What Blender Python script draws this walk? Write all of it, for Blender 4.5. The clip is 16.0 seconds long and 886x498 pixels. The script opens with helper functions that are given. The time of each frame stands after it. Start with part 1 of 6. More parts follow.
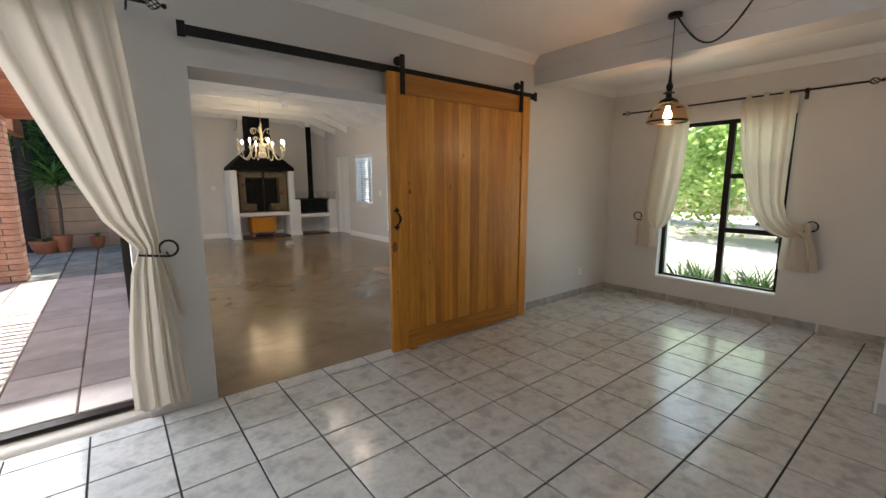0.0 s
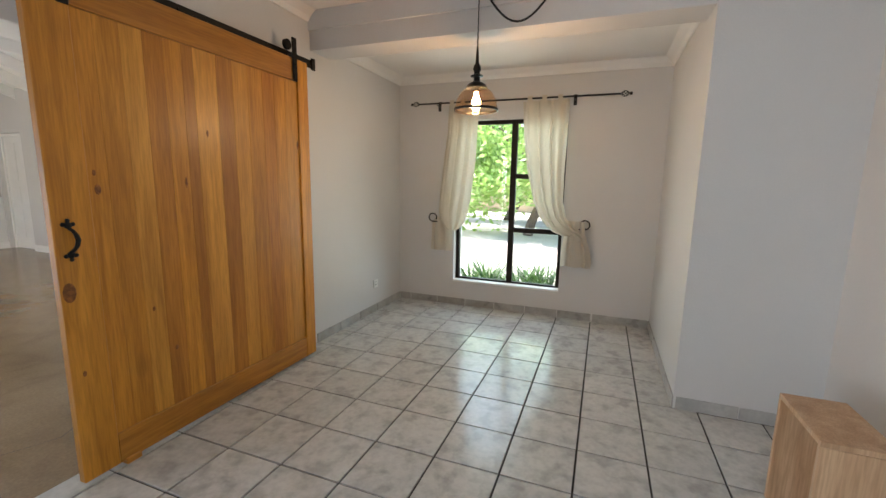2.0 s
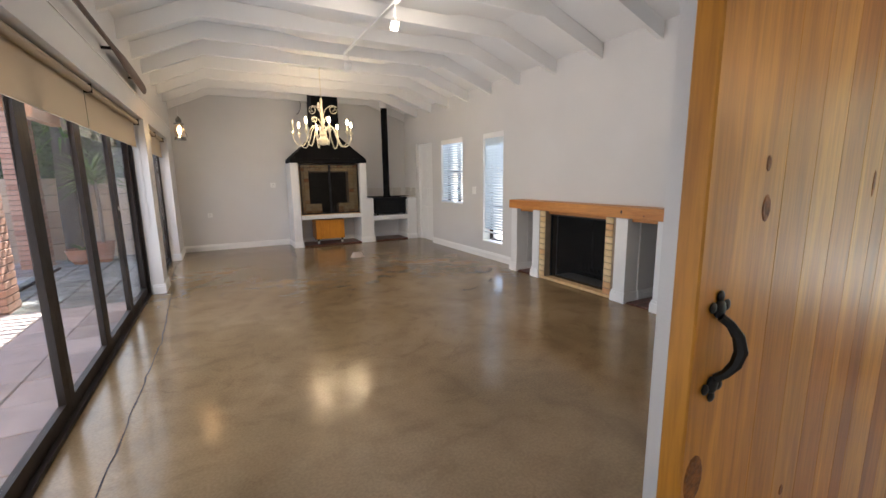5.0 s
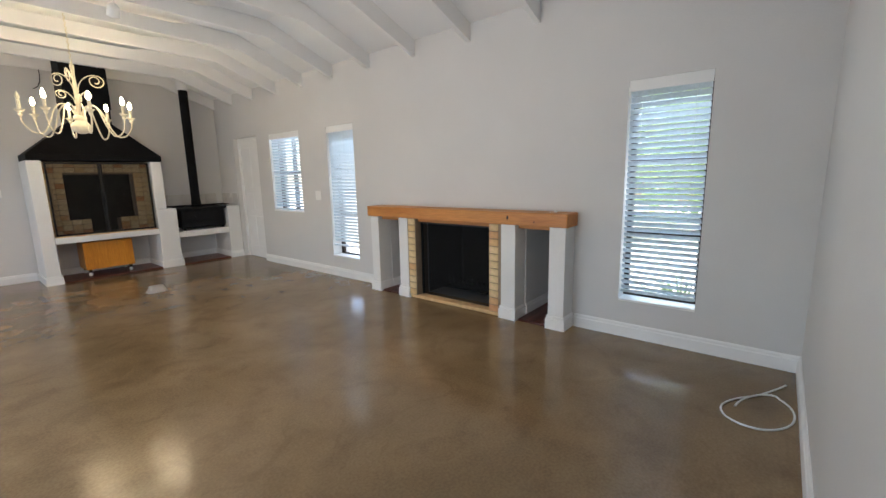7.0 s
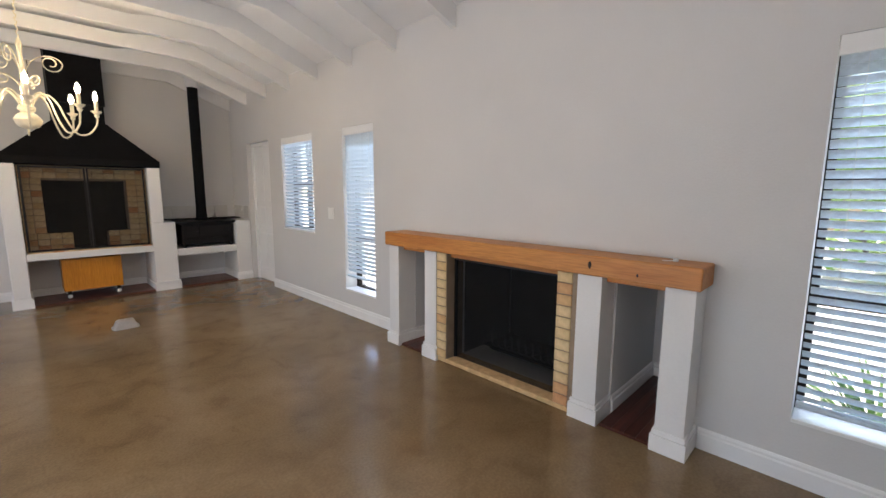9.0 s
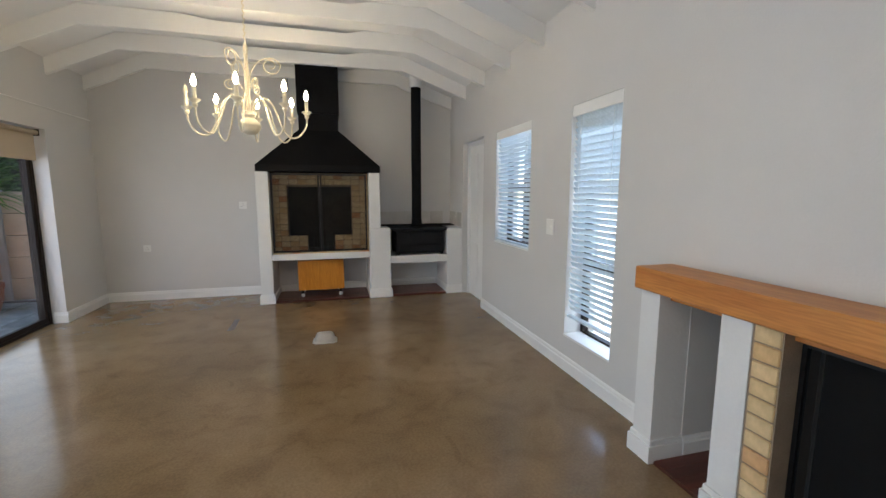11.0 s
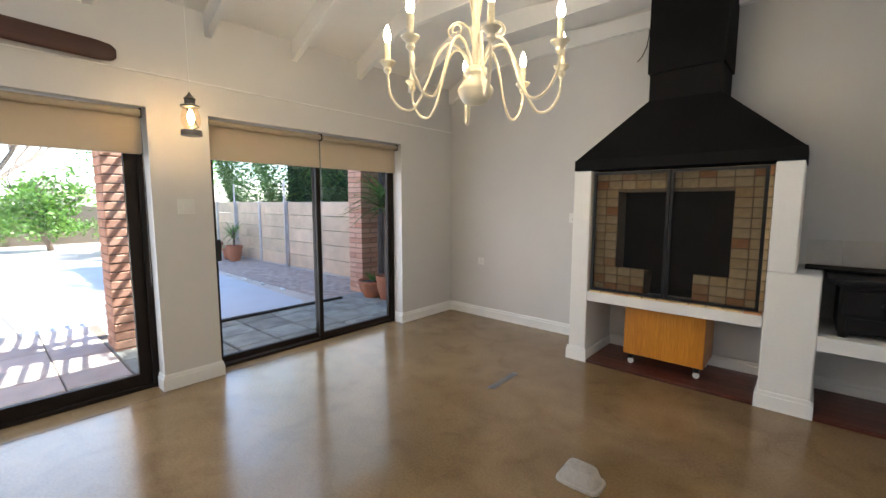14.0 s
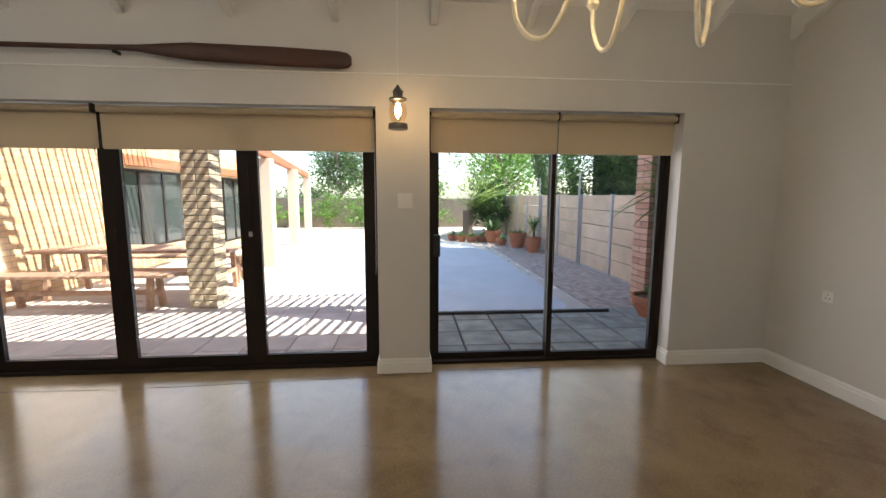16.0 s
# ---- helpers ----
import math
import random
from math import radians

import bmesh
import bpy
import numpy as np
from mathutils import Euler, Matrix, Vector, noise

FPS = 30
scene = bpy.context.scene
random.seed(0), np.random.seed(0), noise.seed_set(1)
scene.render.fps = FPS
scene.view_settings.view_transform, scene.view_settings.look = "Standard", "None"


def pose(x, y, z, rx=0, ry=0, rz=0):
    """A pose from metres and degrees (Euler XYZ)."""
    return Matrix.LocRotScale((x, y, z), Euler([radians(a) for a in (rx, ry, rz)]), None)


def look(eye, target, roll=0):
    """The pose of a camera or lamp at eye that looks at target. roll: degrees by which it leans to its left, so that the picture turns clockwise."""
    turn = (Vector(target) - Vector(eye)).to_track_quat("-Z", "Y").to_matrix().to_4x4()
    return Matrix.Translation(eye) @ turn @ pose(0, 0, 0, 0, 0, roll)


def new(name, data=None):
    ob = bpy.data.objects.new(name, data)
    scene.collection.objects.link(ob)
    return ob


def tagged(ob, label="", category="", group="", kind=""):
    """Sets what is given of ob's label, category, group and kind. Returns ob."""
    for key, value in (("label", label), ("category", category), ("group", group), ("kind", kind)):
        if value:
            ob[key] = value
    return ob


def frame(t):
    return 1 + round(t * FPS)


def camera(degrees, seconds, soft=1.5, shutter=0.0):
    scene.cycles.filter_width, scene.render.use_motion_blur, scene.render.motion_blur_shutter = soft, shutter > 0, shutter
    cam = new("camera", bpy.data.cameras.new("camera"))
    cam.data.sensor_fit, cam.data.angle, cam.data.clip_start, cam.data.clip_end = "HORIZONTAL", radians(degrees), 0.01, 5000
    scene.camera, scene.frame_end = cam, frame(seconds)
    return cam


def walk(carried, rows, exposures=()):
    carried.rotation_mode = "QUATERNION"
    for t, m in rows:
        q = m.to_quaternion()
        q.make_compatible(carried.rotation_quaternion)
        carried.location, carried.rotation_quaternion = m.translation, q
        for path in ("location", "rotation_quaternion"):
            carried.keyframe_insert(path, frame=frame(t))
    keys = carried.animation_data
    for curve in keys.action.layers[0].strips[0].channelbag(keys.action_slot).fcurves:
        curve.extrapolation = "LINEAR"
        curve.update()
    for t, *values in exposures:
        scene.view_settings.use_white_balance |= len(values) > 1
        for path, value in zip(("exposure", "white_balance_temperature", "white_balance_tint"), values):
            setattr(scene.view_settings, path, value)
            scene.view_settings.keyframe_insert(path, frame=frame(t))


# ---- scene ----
cam = camera(93.7, 16.0)
PATH = [
    (0, (-0.268, -0.515, 1.389), (0.964, 1.028, 1.074), -0.15),
    (0.5, (-0.108, -0.32, 1.38), (1.464, 0.877, 1.068), 0.1),
    (1, (0.023, -0.133, 1.391), (1.801, 0.727, 1.077), 0.3),
    (1.5, (0.214, 0.034, 1.376), (2.078, 0.685, 1.055), 0.7),
    (2, (0.431, 0.181, 1.375), (2.276, 0.884, 1.058), 1.0),
    (2.5, (0.589, 0.396, 1.375), (2.314, 1.355, 1.046), 1.5),
    (3, (0.701, 0.688, 1.316), (2.187, 1.989, 1.002), 1.8),
    (3.5, (0.807, 0.949, 1.333), (1.944, 2.562, 1.011), 1.6),
    (3.7, (0.84, 1.09, 1.326), (1.85, 2.787, 1.01), 1.6),
    (5.8, (0.811, 2.366, 1.397), (1.727, 4.111, 1.057), -0.9),
    (6, (0.862, 2.485, 1.381), (1.875, 4.177, 1.044), -0.8),
    (6.5, (1.007, 2.727, 1.373), (2.281, 4.231, 1.034), -1.2),
    (7, (1.193, 2.947, 1.379), (2.721, 4.191, 1.035), -1.2),
    (7.5, (1.404, 3.159, 1.375), (3.101, 4.159, 1.031), -1.0),
    (8, (1.697, 3.345, 1.398), (3.405, 4.325, 1.047), -0.7),
    (8.5, (1.996, 3.536, 1.404), (3.59, 4.705, 1.097), 0.2),
    (9, (2.241, 3.83, 1.416), (3.649, 5.222, 1.137), 0.3),
    (9.2, (2.356, 3.95, 1.407), (3.675, 5.427, 1.13), 0.6),
    (11.3, (3.16, 5.247, 1.426), (3.504, 7.201, 1.175), -0.0),
    (11.5, (3.273, 5.423, 1.409), (3.498, 7.396, 1.169), 0.1),
    (12, (3.315, 5.773, 1.39), (3.279, 7.762, 1.181), 0.3),
    (12.5, (3.498, 6.124, 1.394), (3.149, 8.083, 1.193), 0.3),
    (13, (3.613, 6.446, 1.408), (2.92, 8.31, 1.198), 0.2),
    (13.5, (3.637, 6.78, 1.402), (2.605, 8.48, 1.192), 0.2),
    (14, (3.671, 7.107, 1.413), (2.353, 8.596, 1.197), 0.1),
    (14.5, (3.609, 7.404, 1.406), (2.046, 8.632, 1.184), 0.1),
    (15, (3.523, 7.707, 1.413), (1.758, 8.619, 1.188), 0.0),
    (15.5, (3.492, 8.047, 1.426), (1.582, 8.594, 1.192), 0.1),
    (16, (3.348, 8.217, 1.429), (1.371, 8.381, 1.175), 0.2),
]
EXPOSURES = [(0.0, 1.6, 6350, 10), (0.5, 1.87, 6400, 10), (2.0, 2.15, 6050, 8), (2.5, 2.2, 6050, 10), (3.0, 2.0, 6150, 13), (3.6, 2.15, 6200, 16), (6.0, 2.05, 6100, 10), (8.0, 2.1, 5850, 8), (9.0, 2.05, 6050, 13), (11.5, 1.95, 5650, 6), (12.5, 1.95, 5850, 10), (13.5, 2.25, 5850, 7), (14.5, 2.25, 6100, 8), (15.5, 1.9, 6350, 8), (16.0, 1.65, 6450, 8)]
walk(cam, [(t, look(eye, target, roll)) for t, eye, target, roll in PATH], EXPOSURES)

# ---- world, sun and large lights ----
world = bpy.data.worlds.new("sky")
scene.world = world
world.use_nodes = True
_nt = world.node_tree
_sky = _nt.nodes.new("ShaderNodeTexSky")
_sky.sky_type, _sky.sun_disc = "NISHITA", False
SUN = Vector((0.16, 0.55, 0.8)).normalized()
_sky.sun_elevation = math.asin(SUN.z)
_sky.sun_rotation = math.atan2(SUN.x, SUN.y)
_nt.links.new(_sky.outputs[0], _nt.nodes["Background"].inputs[0])
_nt.nodes["Background"].inputs[1].default_value = 0.15

sun = new("sun", bpy.data.lights.new("sun", "SUN"))
sun.data.energy, sun.data.angle, sun.data.color = 5.0, radians(0.5), (1.0, 0.94, 0.85)
sun.matrix_world = look(SUN * 50, (0, 0, 0))


def area(name, eye, target, sx, sy, power, color):
    lamp = new(name, bpy.data.lights.new(name, "AREA"))
    lamp.data.shape, lamp.data.size, lamp.data.size_y = "RECTANGLE", sx, sy
    lamp.data.energy, lamp.data.color = power, color
    lamp.matrix_world = look(eye, target)
    return lamp


area("window_light_doors", (-0.12, 5.6, 1.05), (3, 5.6, 0.9), 4.4, 1.8, 16, (0.84, 0.92, 1.0))
area("window_light_doors", (-0.12, 9.4, 1.05), (3, 9.4, 0.9), 1.9, 1.8, 4.5, (0.84, 0.92, 1.0))
area("window_light_dining", (5.02, 1.12, 1.15), (3, 1.12, 0.6), 1.1, 1.7, 3.2, (0.82, 1.0, 0.86))
area("window_light_patio_door", (-1.6, 2.9, 1.05), (-1.2, 0, 0.6), 2.0, 1.9, 30, (0.95, 0.97, 1.0))
area("window_light_blind", (4.98, 3.65, 1.2), (3, 3.65, 0.7), 0.5, 1.7, 1.5, (0.84, 0.93, 1.0))
area("window_light_blind", (4.98, 7.6, 1.2), (3, 7.6, 0.7), 0.5, 1.7, 1.5, (0.84, 0.93, 1.0))
area("window_light_blind", (4.98, 9.0, 1.5), (3, 9.0, 1.0), 0.8, 1.1, 1.2, (0.8, 0.9, 1.0))

def bulb_light(name, place, power, color, size=0.04):
    lamp = new(name, bpy.data.lights.new(name, "POINT"))
    lamp.data.energy, lamp.data.color, lamp.data.shadow_soft_size = power, color, size
    lamp.location = place


for _k in range(4):
    _a = math.pi * (0.25 + 0.5 * _k)
    bulb_light("chandelier_light", (2.35 + 0.44 * math.cos(_a), 8.845 + 0.44 * math.sin(_a), 2.25), 2.5, (1.0, 0.7, 0.38), 0.03)
bulb_light("lantern_light", (0.44, 8.15, 1.99), 2.28, (1.0, 0.6, 0.3), 0.02)
bulb_light("pendant_light", (3.193, 1.016, 1.80), 3.04, (1.0, 0.62, 0.34), 0.03)
bulb_light("spot_light", (2.4, 5.72, 2.72), 3.04, (1.0, 0.84, 0.66), 0.04)
bulb_light("spot_light", (2.4, 4.8, 2.72), 3.04, (1.0, 0.84, 0.66), 0.04)

# ---- materials ----
def _base(name):
    m = bpy.data.materials.new(name)
    m.use_nodes = True
    nt = m.node_tree
    return m, nt, nt.nodes["Principled BSDF"]


def noise_tex(nt, scale, detail=4, coords="Object", stretch=(1, 1, 1), dist=0.0):
    tc, mp, n = nt.nodes.new("ShaderNodeTexCoord"), nt.nodes.new("ShaderNodeMapping"), nt.nodes.new("ShaderNodeTexNoise")
    mp.inputs["Scale"].default_value = stretch
    n.inputs["Scale"].default_value, n.inputs["Detail"].default_value, n.inputs["Distortion"].default_value = scale, detail, dist
    nt.links.new(tc.outputs[coords], mp.inputs[0])
    nt.links.new(mp.outputs[0], n.inputs["Vector"])
    return n.outputs["Fac"]


def ramp(nt, fac, stops):
    r = nt.nodes.new("ShaderNodeValToRGB")
    els = r.color_ramp.elements
    while len(els) < len(stops):
        els.new(0.5)
    for e, (p, c) in zip(els, stops):
        e.position, e.color = p, (*c, 1)
    nt.links.new(fac, r.inputs[0])
    return r.outputs[0]


def mixc(nt, fac, a, b, mode="MIX"):
    m = nt.nodes.new("ShaderNodeMix")
    m.data_type, m.blend_type = "RGBA", mode
    for sock, v in ((m.inputs[0], fac), (m.inputs[6], a), (m.inputs[7], b)):
        if isinstance(v, bpy.types.NodeSocket):
            nt.links.new(v, sock)
        else:
            sock.default_value = v if isinstance(v, (int, float)) else (*v, 1)
    return m.outputs[2]


def surf(name, c, vary=0.12, scale=3.0, fine=60.0, rough=0.6, bump=0.05, metal=0.0, rough_vary=0.1, stretch=(1, 1, 1), rand=0.0, coords="Object", spec=None, coat=0.0):
    """A painted, stone, metal or cloth surface with large stains and fine grain."""
    m, nt, b = _base(name)
    big, small = noise_tex(nt, scale, 5, coords, stretch), noise_tex(nt, fine, 3, coords, stretch)
    if rand:
        own, far = nt.nodes.new("ShaderNodeObjectInfo"), nt.nodes.new("ShaderNodeMath")
        far.operation, far.inputs[1].default_value = "MULTIPLY", 61.0
        nt.links.new(own.outputs["Random"], far.inputs[0])
        for sock in (big, small):
            sock.node.noise_dimensions = "4D"
            nt.links.new(far.outputs[0], sock.node.inputs["W"])
    dark, light = tuple(x * (1 - vary) for x in c), tuple(min(1, x * (1 + vary)) for x in c)
    col = ramp(nt, big, [(0.3, dark), (0.7, light)])
    fine_c = ramp(nt, small, [(0.3, (1 - vary * 0.6,) * 3), (0.7, (1, 1, 1))])
    col = mixc(nt, 1.0, col, fine_c, "MULTIPLY")
    if rand:
        oi = nt.nodes.new("ShaderNodeObjectInfo")
        rr = ramp(nt, oi.outputs["Random"], [(0, (1 - rand, 1 - rand * 1.05, 1 - rand * 1.1)), (1, (1 + rand * 0.5,) * 3)])
        col = mixc(nt, 1.0, col, rr, "MULTIPLY")
    nt.links.new(col, b.inputs["Base Color"])
    mr = nt.nodes.new("ShaderNodeMapRange")
    mr.inputs[3].default_value, mr.inputs[4].default_value = max(0, rough - rough_vary), min(1, rough + rough_vary)
    nt.links.new(big, mr.inputs[0])
    nt.links.new(mr.outputs[0], b.inputs["Roughness"])
    b.inputs["Metallic"].default_value = metal
    if spec is not None:
        b.inputs["Specular IOR Level"].default_value = spec
    b.inputs["Coat Weight"].default_value = coat
    if bump:
        bp = nt.nodes.new("ShaderNodeBump")
        bp.inputs["Strength"].default_value, bp.inputs["Distance"].default_value = bump, 0.01
        nt.links.new(small, bp.inputs["Height"])
        nt.links.new(bp.outputs[0], b.inputs["Normal"])
    return m


def wood(name, dark, light, axis="z", rough=0.4, rand=0.25, coat=0.1, knots=False):
    """Wood with grain along one axis of the object; alike boards differ by Object Info's Random."""
    m, nt, b = _base(name)
    tc, mp, oi = nt.nodes.new("ShaderNodeTexCoord"), nt.nodes.new("ShaderNodeMapping"), nt.nodes.new("ShaderNodeObjectInfo")
    s = {"x": (0.6, 9, 9), "y": (9, 0.6, 9), "z": (9, 9, 0.6)}[axis]
    mp.inputs["Scale"].default_value = s
    add = nt.nodes.new("ShaderNodeVectorMath")
    mul = nt.nodes.new("ShaderNodeMath")
    mul.operation, mul.inputs[1].default_value = "MULTIPLY", 37.0
    nt.links.new(oi.outputs["Random"], mul.inputs[0])
    nt.links.new(tc.outputs["Object"], add.inputs[0])
    nt.links.new(mul.outputs[0], add.inputs[1])
    nt.links.new(add.outputs[0], mp.inputs[0])
    n, f = nt.nodes.new("ShaderNodeTexNoise"), nt.nodes.new("ShaderNodeTexNoise")
    n.inputs["Scale"].default_value, n.inputs["Detail"].default_value, n.inputs["Distortion"].default_value = 1.6, 5, 0.8
    f.inputs["Scale"].default_value, f.inputs["Detail"].default_value = 14, 3
    for t in (n, f):
        nt.links.new(mp.outputs[0], t.inputs["Vector"])
    mid = tuple((a + c) / 2 for a, c in zip(dark, light))
    col = ramp(nt, n.outputs["Fac"], [(0.25, dark), (0.5, mid), (0.72, light)])
    col = mixc(nt, 1.0, col, ramp(nt, f.outputs["Fac"], [(0.35, (0.8, 0.78, 0.74)), (0.6, (1, 1, 1))]), "MULTIPLY")
    if knots:
        kn = noise_tex(nt, 3.2, 1, "Object", (1, 1, 0.55))
        kc = ramp(nt, kn, [(0.0, (1, 1, 1)), (0.76, (1, 1, 1)), (0.82, (0.35, 0.25, 0.18))])
        col = mixc(nt, 1.0, col, kc, "MULTIPLY")
    if rand:
        rr = ramp(nt, oi.outputs["Random"], [(0, (1 - rand, 1 - rand * 1.1, 1 - rand * 1.2)), (1, (1 + rand * 0.6,) * 3)])
        col = mixc(nt, 1.0, col, rr, "MULTIPLY")
    nt.links.new(col, b.inputs["Base Color"])
    b.inputs["Roughness"].default_value, b.inputs["Coat Weight"].default_value, b.inputs["Coat Roughness"].default_value = rough, coat, 0.25
    bp = nt.nodes.new("ShaderNodeBump")
    bp.inputs["Strength"].default_value, bp.inputs["Distance"].default_value = 0.08, 0.004
    nt.links.new(f.outputs["Fac"], bp.inputs["Height"])
    nt.links.new(bp.outputs[0], b.inputs["Normal"])
    return m


def glass_mat(name, tint=(1, 1, 1), rough=0.0, gloss=0.08):
    m, nt, b = _base(name)
    out = nt.nodes["Material Output"]
    tr, gl, mx, fr = (nt.nodes.new(k) for k in ("ShaderNodeBsdfTransparent", "ShaderNodeBsdfGlossy", "ShaderNodeMixShader", "ShaderNodeLayerWeight"))
    tr.inputs[0].default_value = (*tint, 1)
    gl.inputs["Roughness"].default_value = rough
    fr.inputs["Blend"].default_value = 0.5
    pw, ml = nt.nodes.new("ShaderNodeMath"), nt.nodes.new("ShaderNodeMath")
    pw.operation, pw.inputs[1].default_value = "POWER", 5.0
    ml.operation, ml.inputs[1].default_value, ml.inputs[2].default_value = "MULTIPLY_ADD", 0.45, 0.025
    nt.links.new(fr.outputs["Facing"], pw.inputs[0])
    nt.links.new(pw.outputs[0], ml.inputs[0])
    nt.links.new(ml.outputs[0], mx.inputs[0])
    nt.links.new(tr.outputs[0], mx.inputs[1])
    nt.links.new(gl.outputs[0], mx.inputs[2])
    nt.links.new(mx.outputs[0], out.inputs[0])
    return m


def cloth_mat(name, c, through_amount=0.45, fine=400):
    m, nt, b = _base(name)
    out = nt.nodes["Material Output"]
    tl, mx = nt.nodes.new("ShaderNodeBsdfTranslucent"), nt.nodes.new("ShaderNodeMixShader")
    n = noise_tex(nt, fine, 2)
    col = ramp(nt, n, [(0.3, tuple(x * 0.85 for x in c)), (0.7, c)])
    nt.links.new(col, b.inputs["Base Color"])
    nt.links.new(col, tl.inputs[0])
    b.inputs["Roughness"].default_value = 0.85
    mx.inputs[0].default_value = through_amount
    nt.links.new(b.outputs[0], mx.inputs[1])
    nt.links.new(tl.outputs[0], mx.inputs[2])
    nt.links.new(mx.outputs[0], out.inputs[0])
    return m


def leaf_mat(name, c, c2):
    m, nt, b = _base(name)
    out = nt.nodes["Material Output"]
    tl, mx, g = nt.nodes.new("ShaderNodeBsdfTranslucent"), nt.nodes.new("ShaderNodeMixShader"), nt.nodes.new("ShaderNodeNewGeometry")
    col = ramp(nt, g.outputs["Random Per Island"], [(0, c), (1, c2)])
    nt.links.new(col, b.inputs["Base Color"])
    nt.links.new(col, tl.inputs[0])
    b.inputs["Roughness"].default_value = 0.5
    mx.inputs[0].default_value = 0.35
    nt.links.new(b.outputs[0], mx.inputs[1])
    nt.links.new(tl.outputs[0], mx.inputs[2])
    nt.links.new(mx.outputs[0], out.inputs[0])
    return m


def glow_mat(name, c, strength):
    m, nt, b = _base(name)
    b.inputs["Base Color"].default_value = (*c, 1)
    b.inputs["Emission Color"].default_value = (*c, 1)
    b.inputs["Emission Strength"].default_value = strength
    return m


def floor_mat():
    """Polished brown screed: cloudy stains, hairline marks, a soft gloss."""
    m, nt, b = _base("polished_screed")
    n1, n2, n3 = noise_tex(nt, 0.9, 6, "Object", (1, 1, 1), 0.6), noise_tex(nt, 4.0, 6, "Object", (1, 1, 1), 0.4), noise_tex(nt, 70, 2)
    col = ramp(nt, n1, [(0.3, (0.19, 0.126, 0.06)), (0.5, (0.235, 0.158, 0.08)), (0.72, (0.29, 0.203, 0.113))])
    col = mixc(nt, 1.0, col, ramp(nt, n2, [(0.3, (0.84, 0.82, 0.8)), (0.5, (1, 1, 1)), (0.75, (1.08, 1.08, 1.08))]), "MULTIPLY")
    n4 = noise_tex(nt, 2.4, 8, "Object", (1, 1, 1), 2.2)
    col = mixc(nt, 1.0, col, ramp(nt, n4, [(0.34, (0.9, 0.89, 0.87)), (0.42, (1, 1, 1)), (0.62, (1, 1, 1)), (0.7, (1.06, 1.06, 1.05))]), "MULTIPLY")
    col = mixc(nt, 1.0, col, ramp(nt, n3, [(0.35, (0.84, 0.83, 0.82)), (0.65, (1, 1, 1))]), "MULTIPLY")
    nt.links.new(col, b.inputs["Base Color"])
    mr = nt.nodes.new("ShaderNodeMapRange")
    mr.inputs[3].default_value, mr.inputs[4].default_value = 0.1, 0.26
    nt.links.new(n2, mr.inputs[0])
    nt.links.new(mr.outputs[0], b.inputs["Roughness"])
    bp = nt.nodes.new("ShaderNodeBump")
    bp.inputs["Strength"].default_value, bp.inputs["Distance"].default_value = 0.12, 0.01
    nt.links.new(n2, bp.inputs["Height"])
    nt.links.new(bp.outputs[0], b.inputs["Normal"])
    return m


def tile_mat(name, c, dark):
    """Glazed ceramic: pale ground with soft darker blotches that differ from tile to tile."""
    m, nt, b = _base(name)
    n1, n2, n3 = noise_tex(nt, 10, 3), noise_tex(nt, 34, 4), noise_tex(nt, 2.2, 2)
    oi, far = nt.nodes.new("ShaderNodeObjectInfo"), nt.nodes.new("ShaderNodeMath")
    far.operation, far.inputs[1].default_value = "MULTIPLY", 83.0
    nt.links.new(oi.outputs["Random"], far.inputs[0])
    for sock in (n1, n2):
        sock.node.noise_dimensions = "4D"
        nt.links.new(far.outputs[0], sock.node.inputs["W"])
    col = ramp(nt, n1, [(0.3, c), (0.52, tuple(v * 0.93 for v in c)), (0.64, dark)])
    col = mixc(nt, 1.0, col, ramp(nt, n2, [(0.35, (0.86, 0.86, 0.87)), (0.6, (1, 1, 1))]), "MULTIPLY")
    col = mixc(nt, 1.0, col, ramp(nt, oi.outputs["Random"], [(0, (0.93, 0.93, 0.92)), (1, (1.03, 1.03, 1.03))]), "MULTIPLY")
    nt.links.new(col, b.inputs["Base Color"])
    mr = nt.nodes.new("ShaderNodeMapRange")
    mr.inputs[3].default_value, mr.inputs[4].default_value = 0.1, 0.26
    nt.links.new(n1, mr.inputs[0])
    nt.links.new(mr.outputs[0], b.inputs["Roughness"])
    bp = nt.nodes.new("ShaderNodeBump")
    bp.inputs["Strength"].default_value, bp.inputs["Distance"].default_value = 0.12, 0.01
    nt.links.new(n3, bp.inputs["Height"])
    nt.links.new(bp.outputs[0], b.inputs["Normal"])
    return m


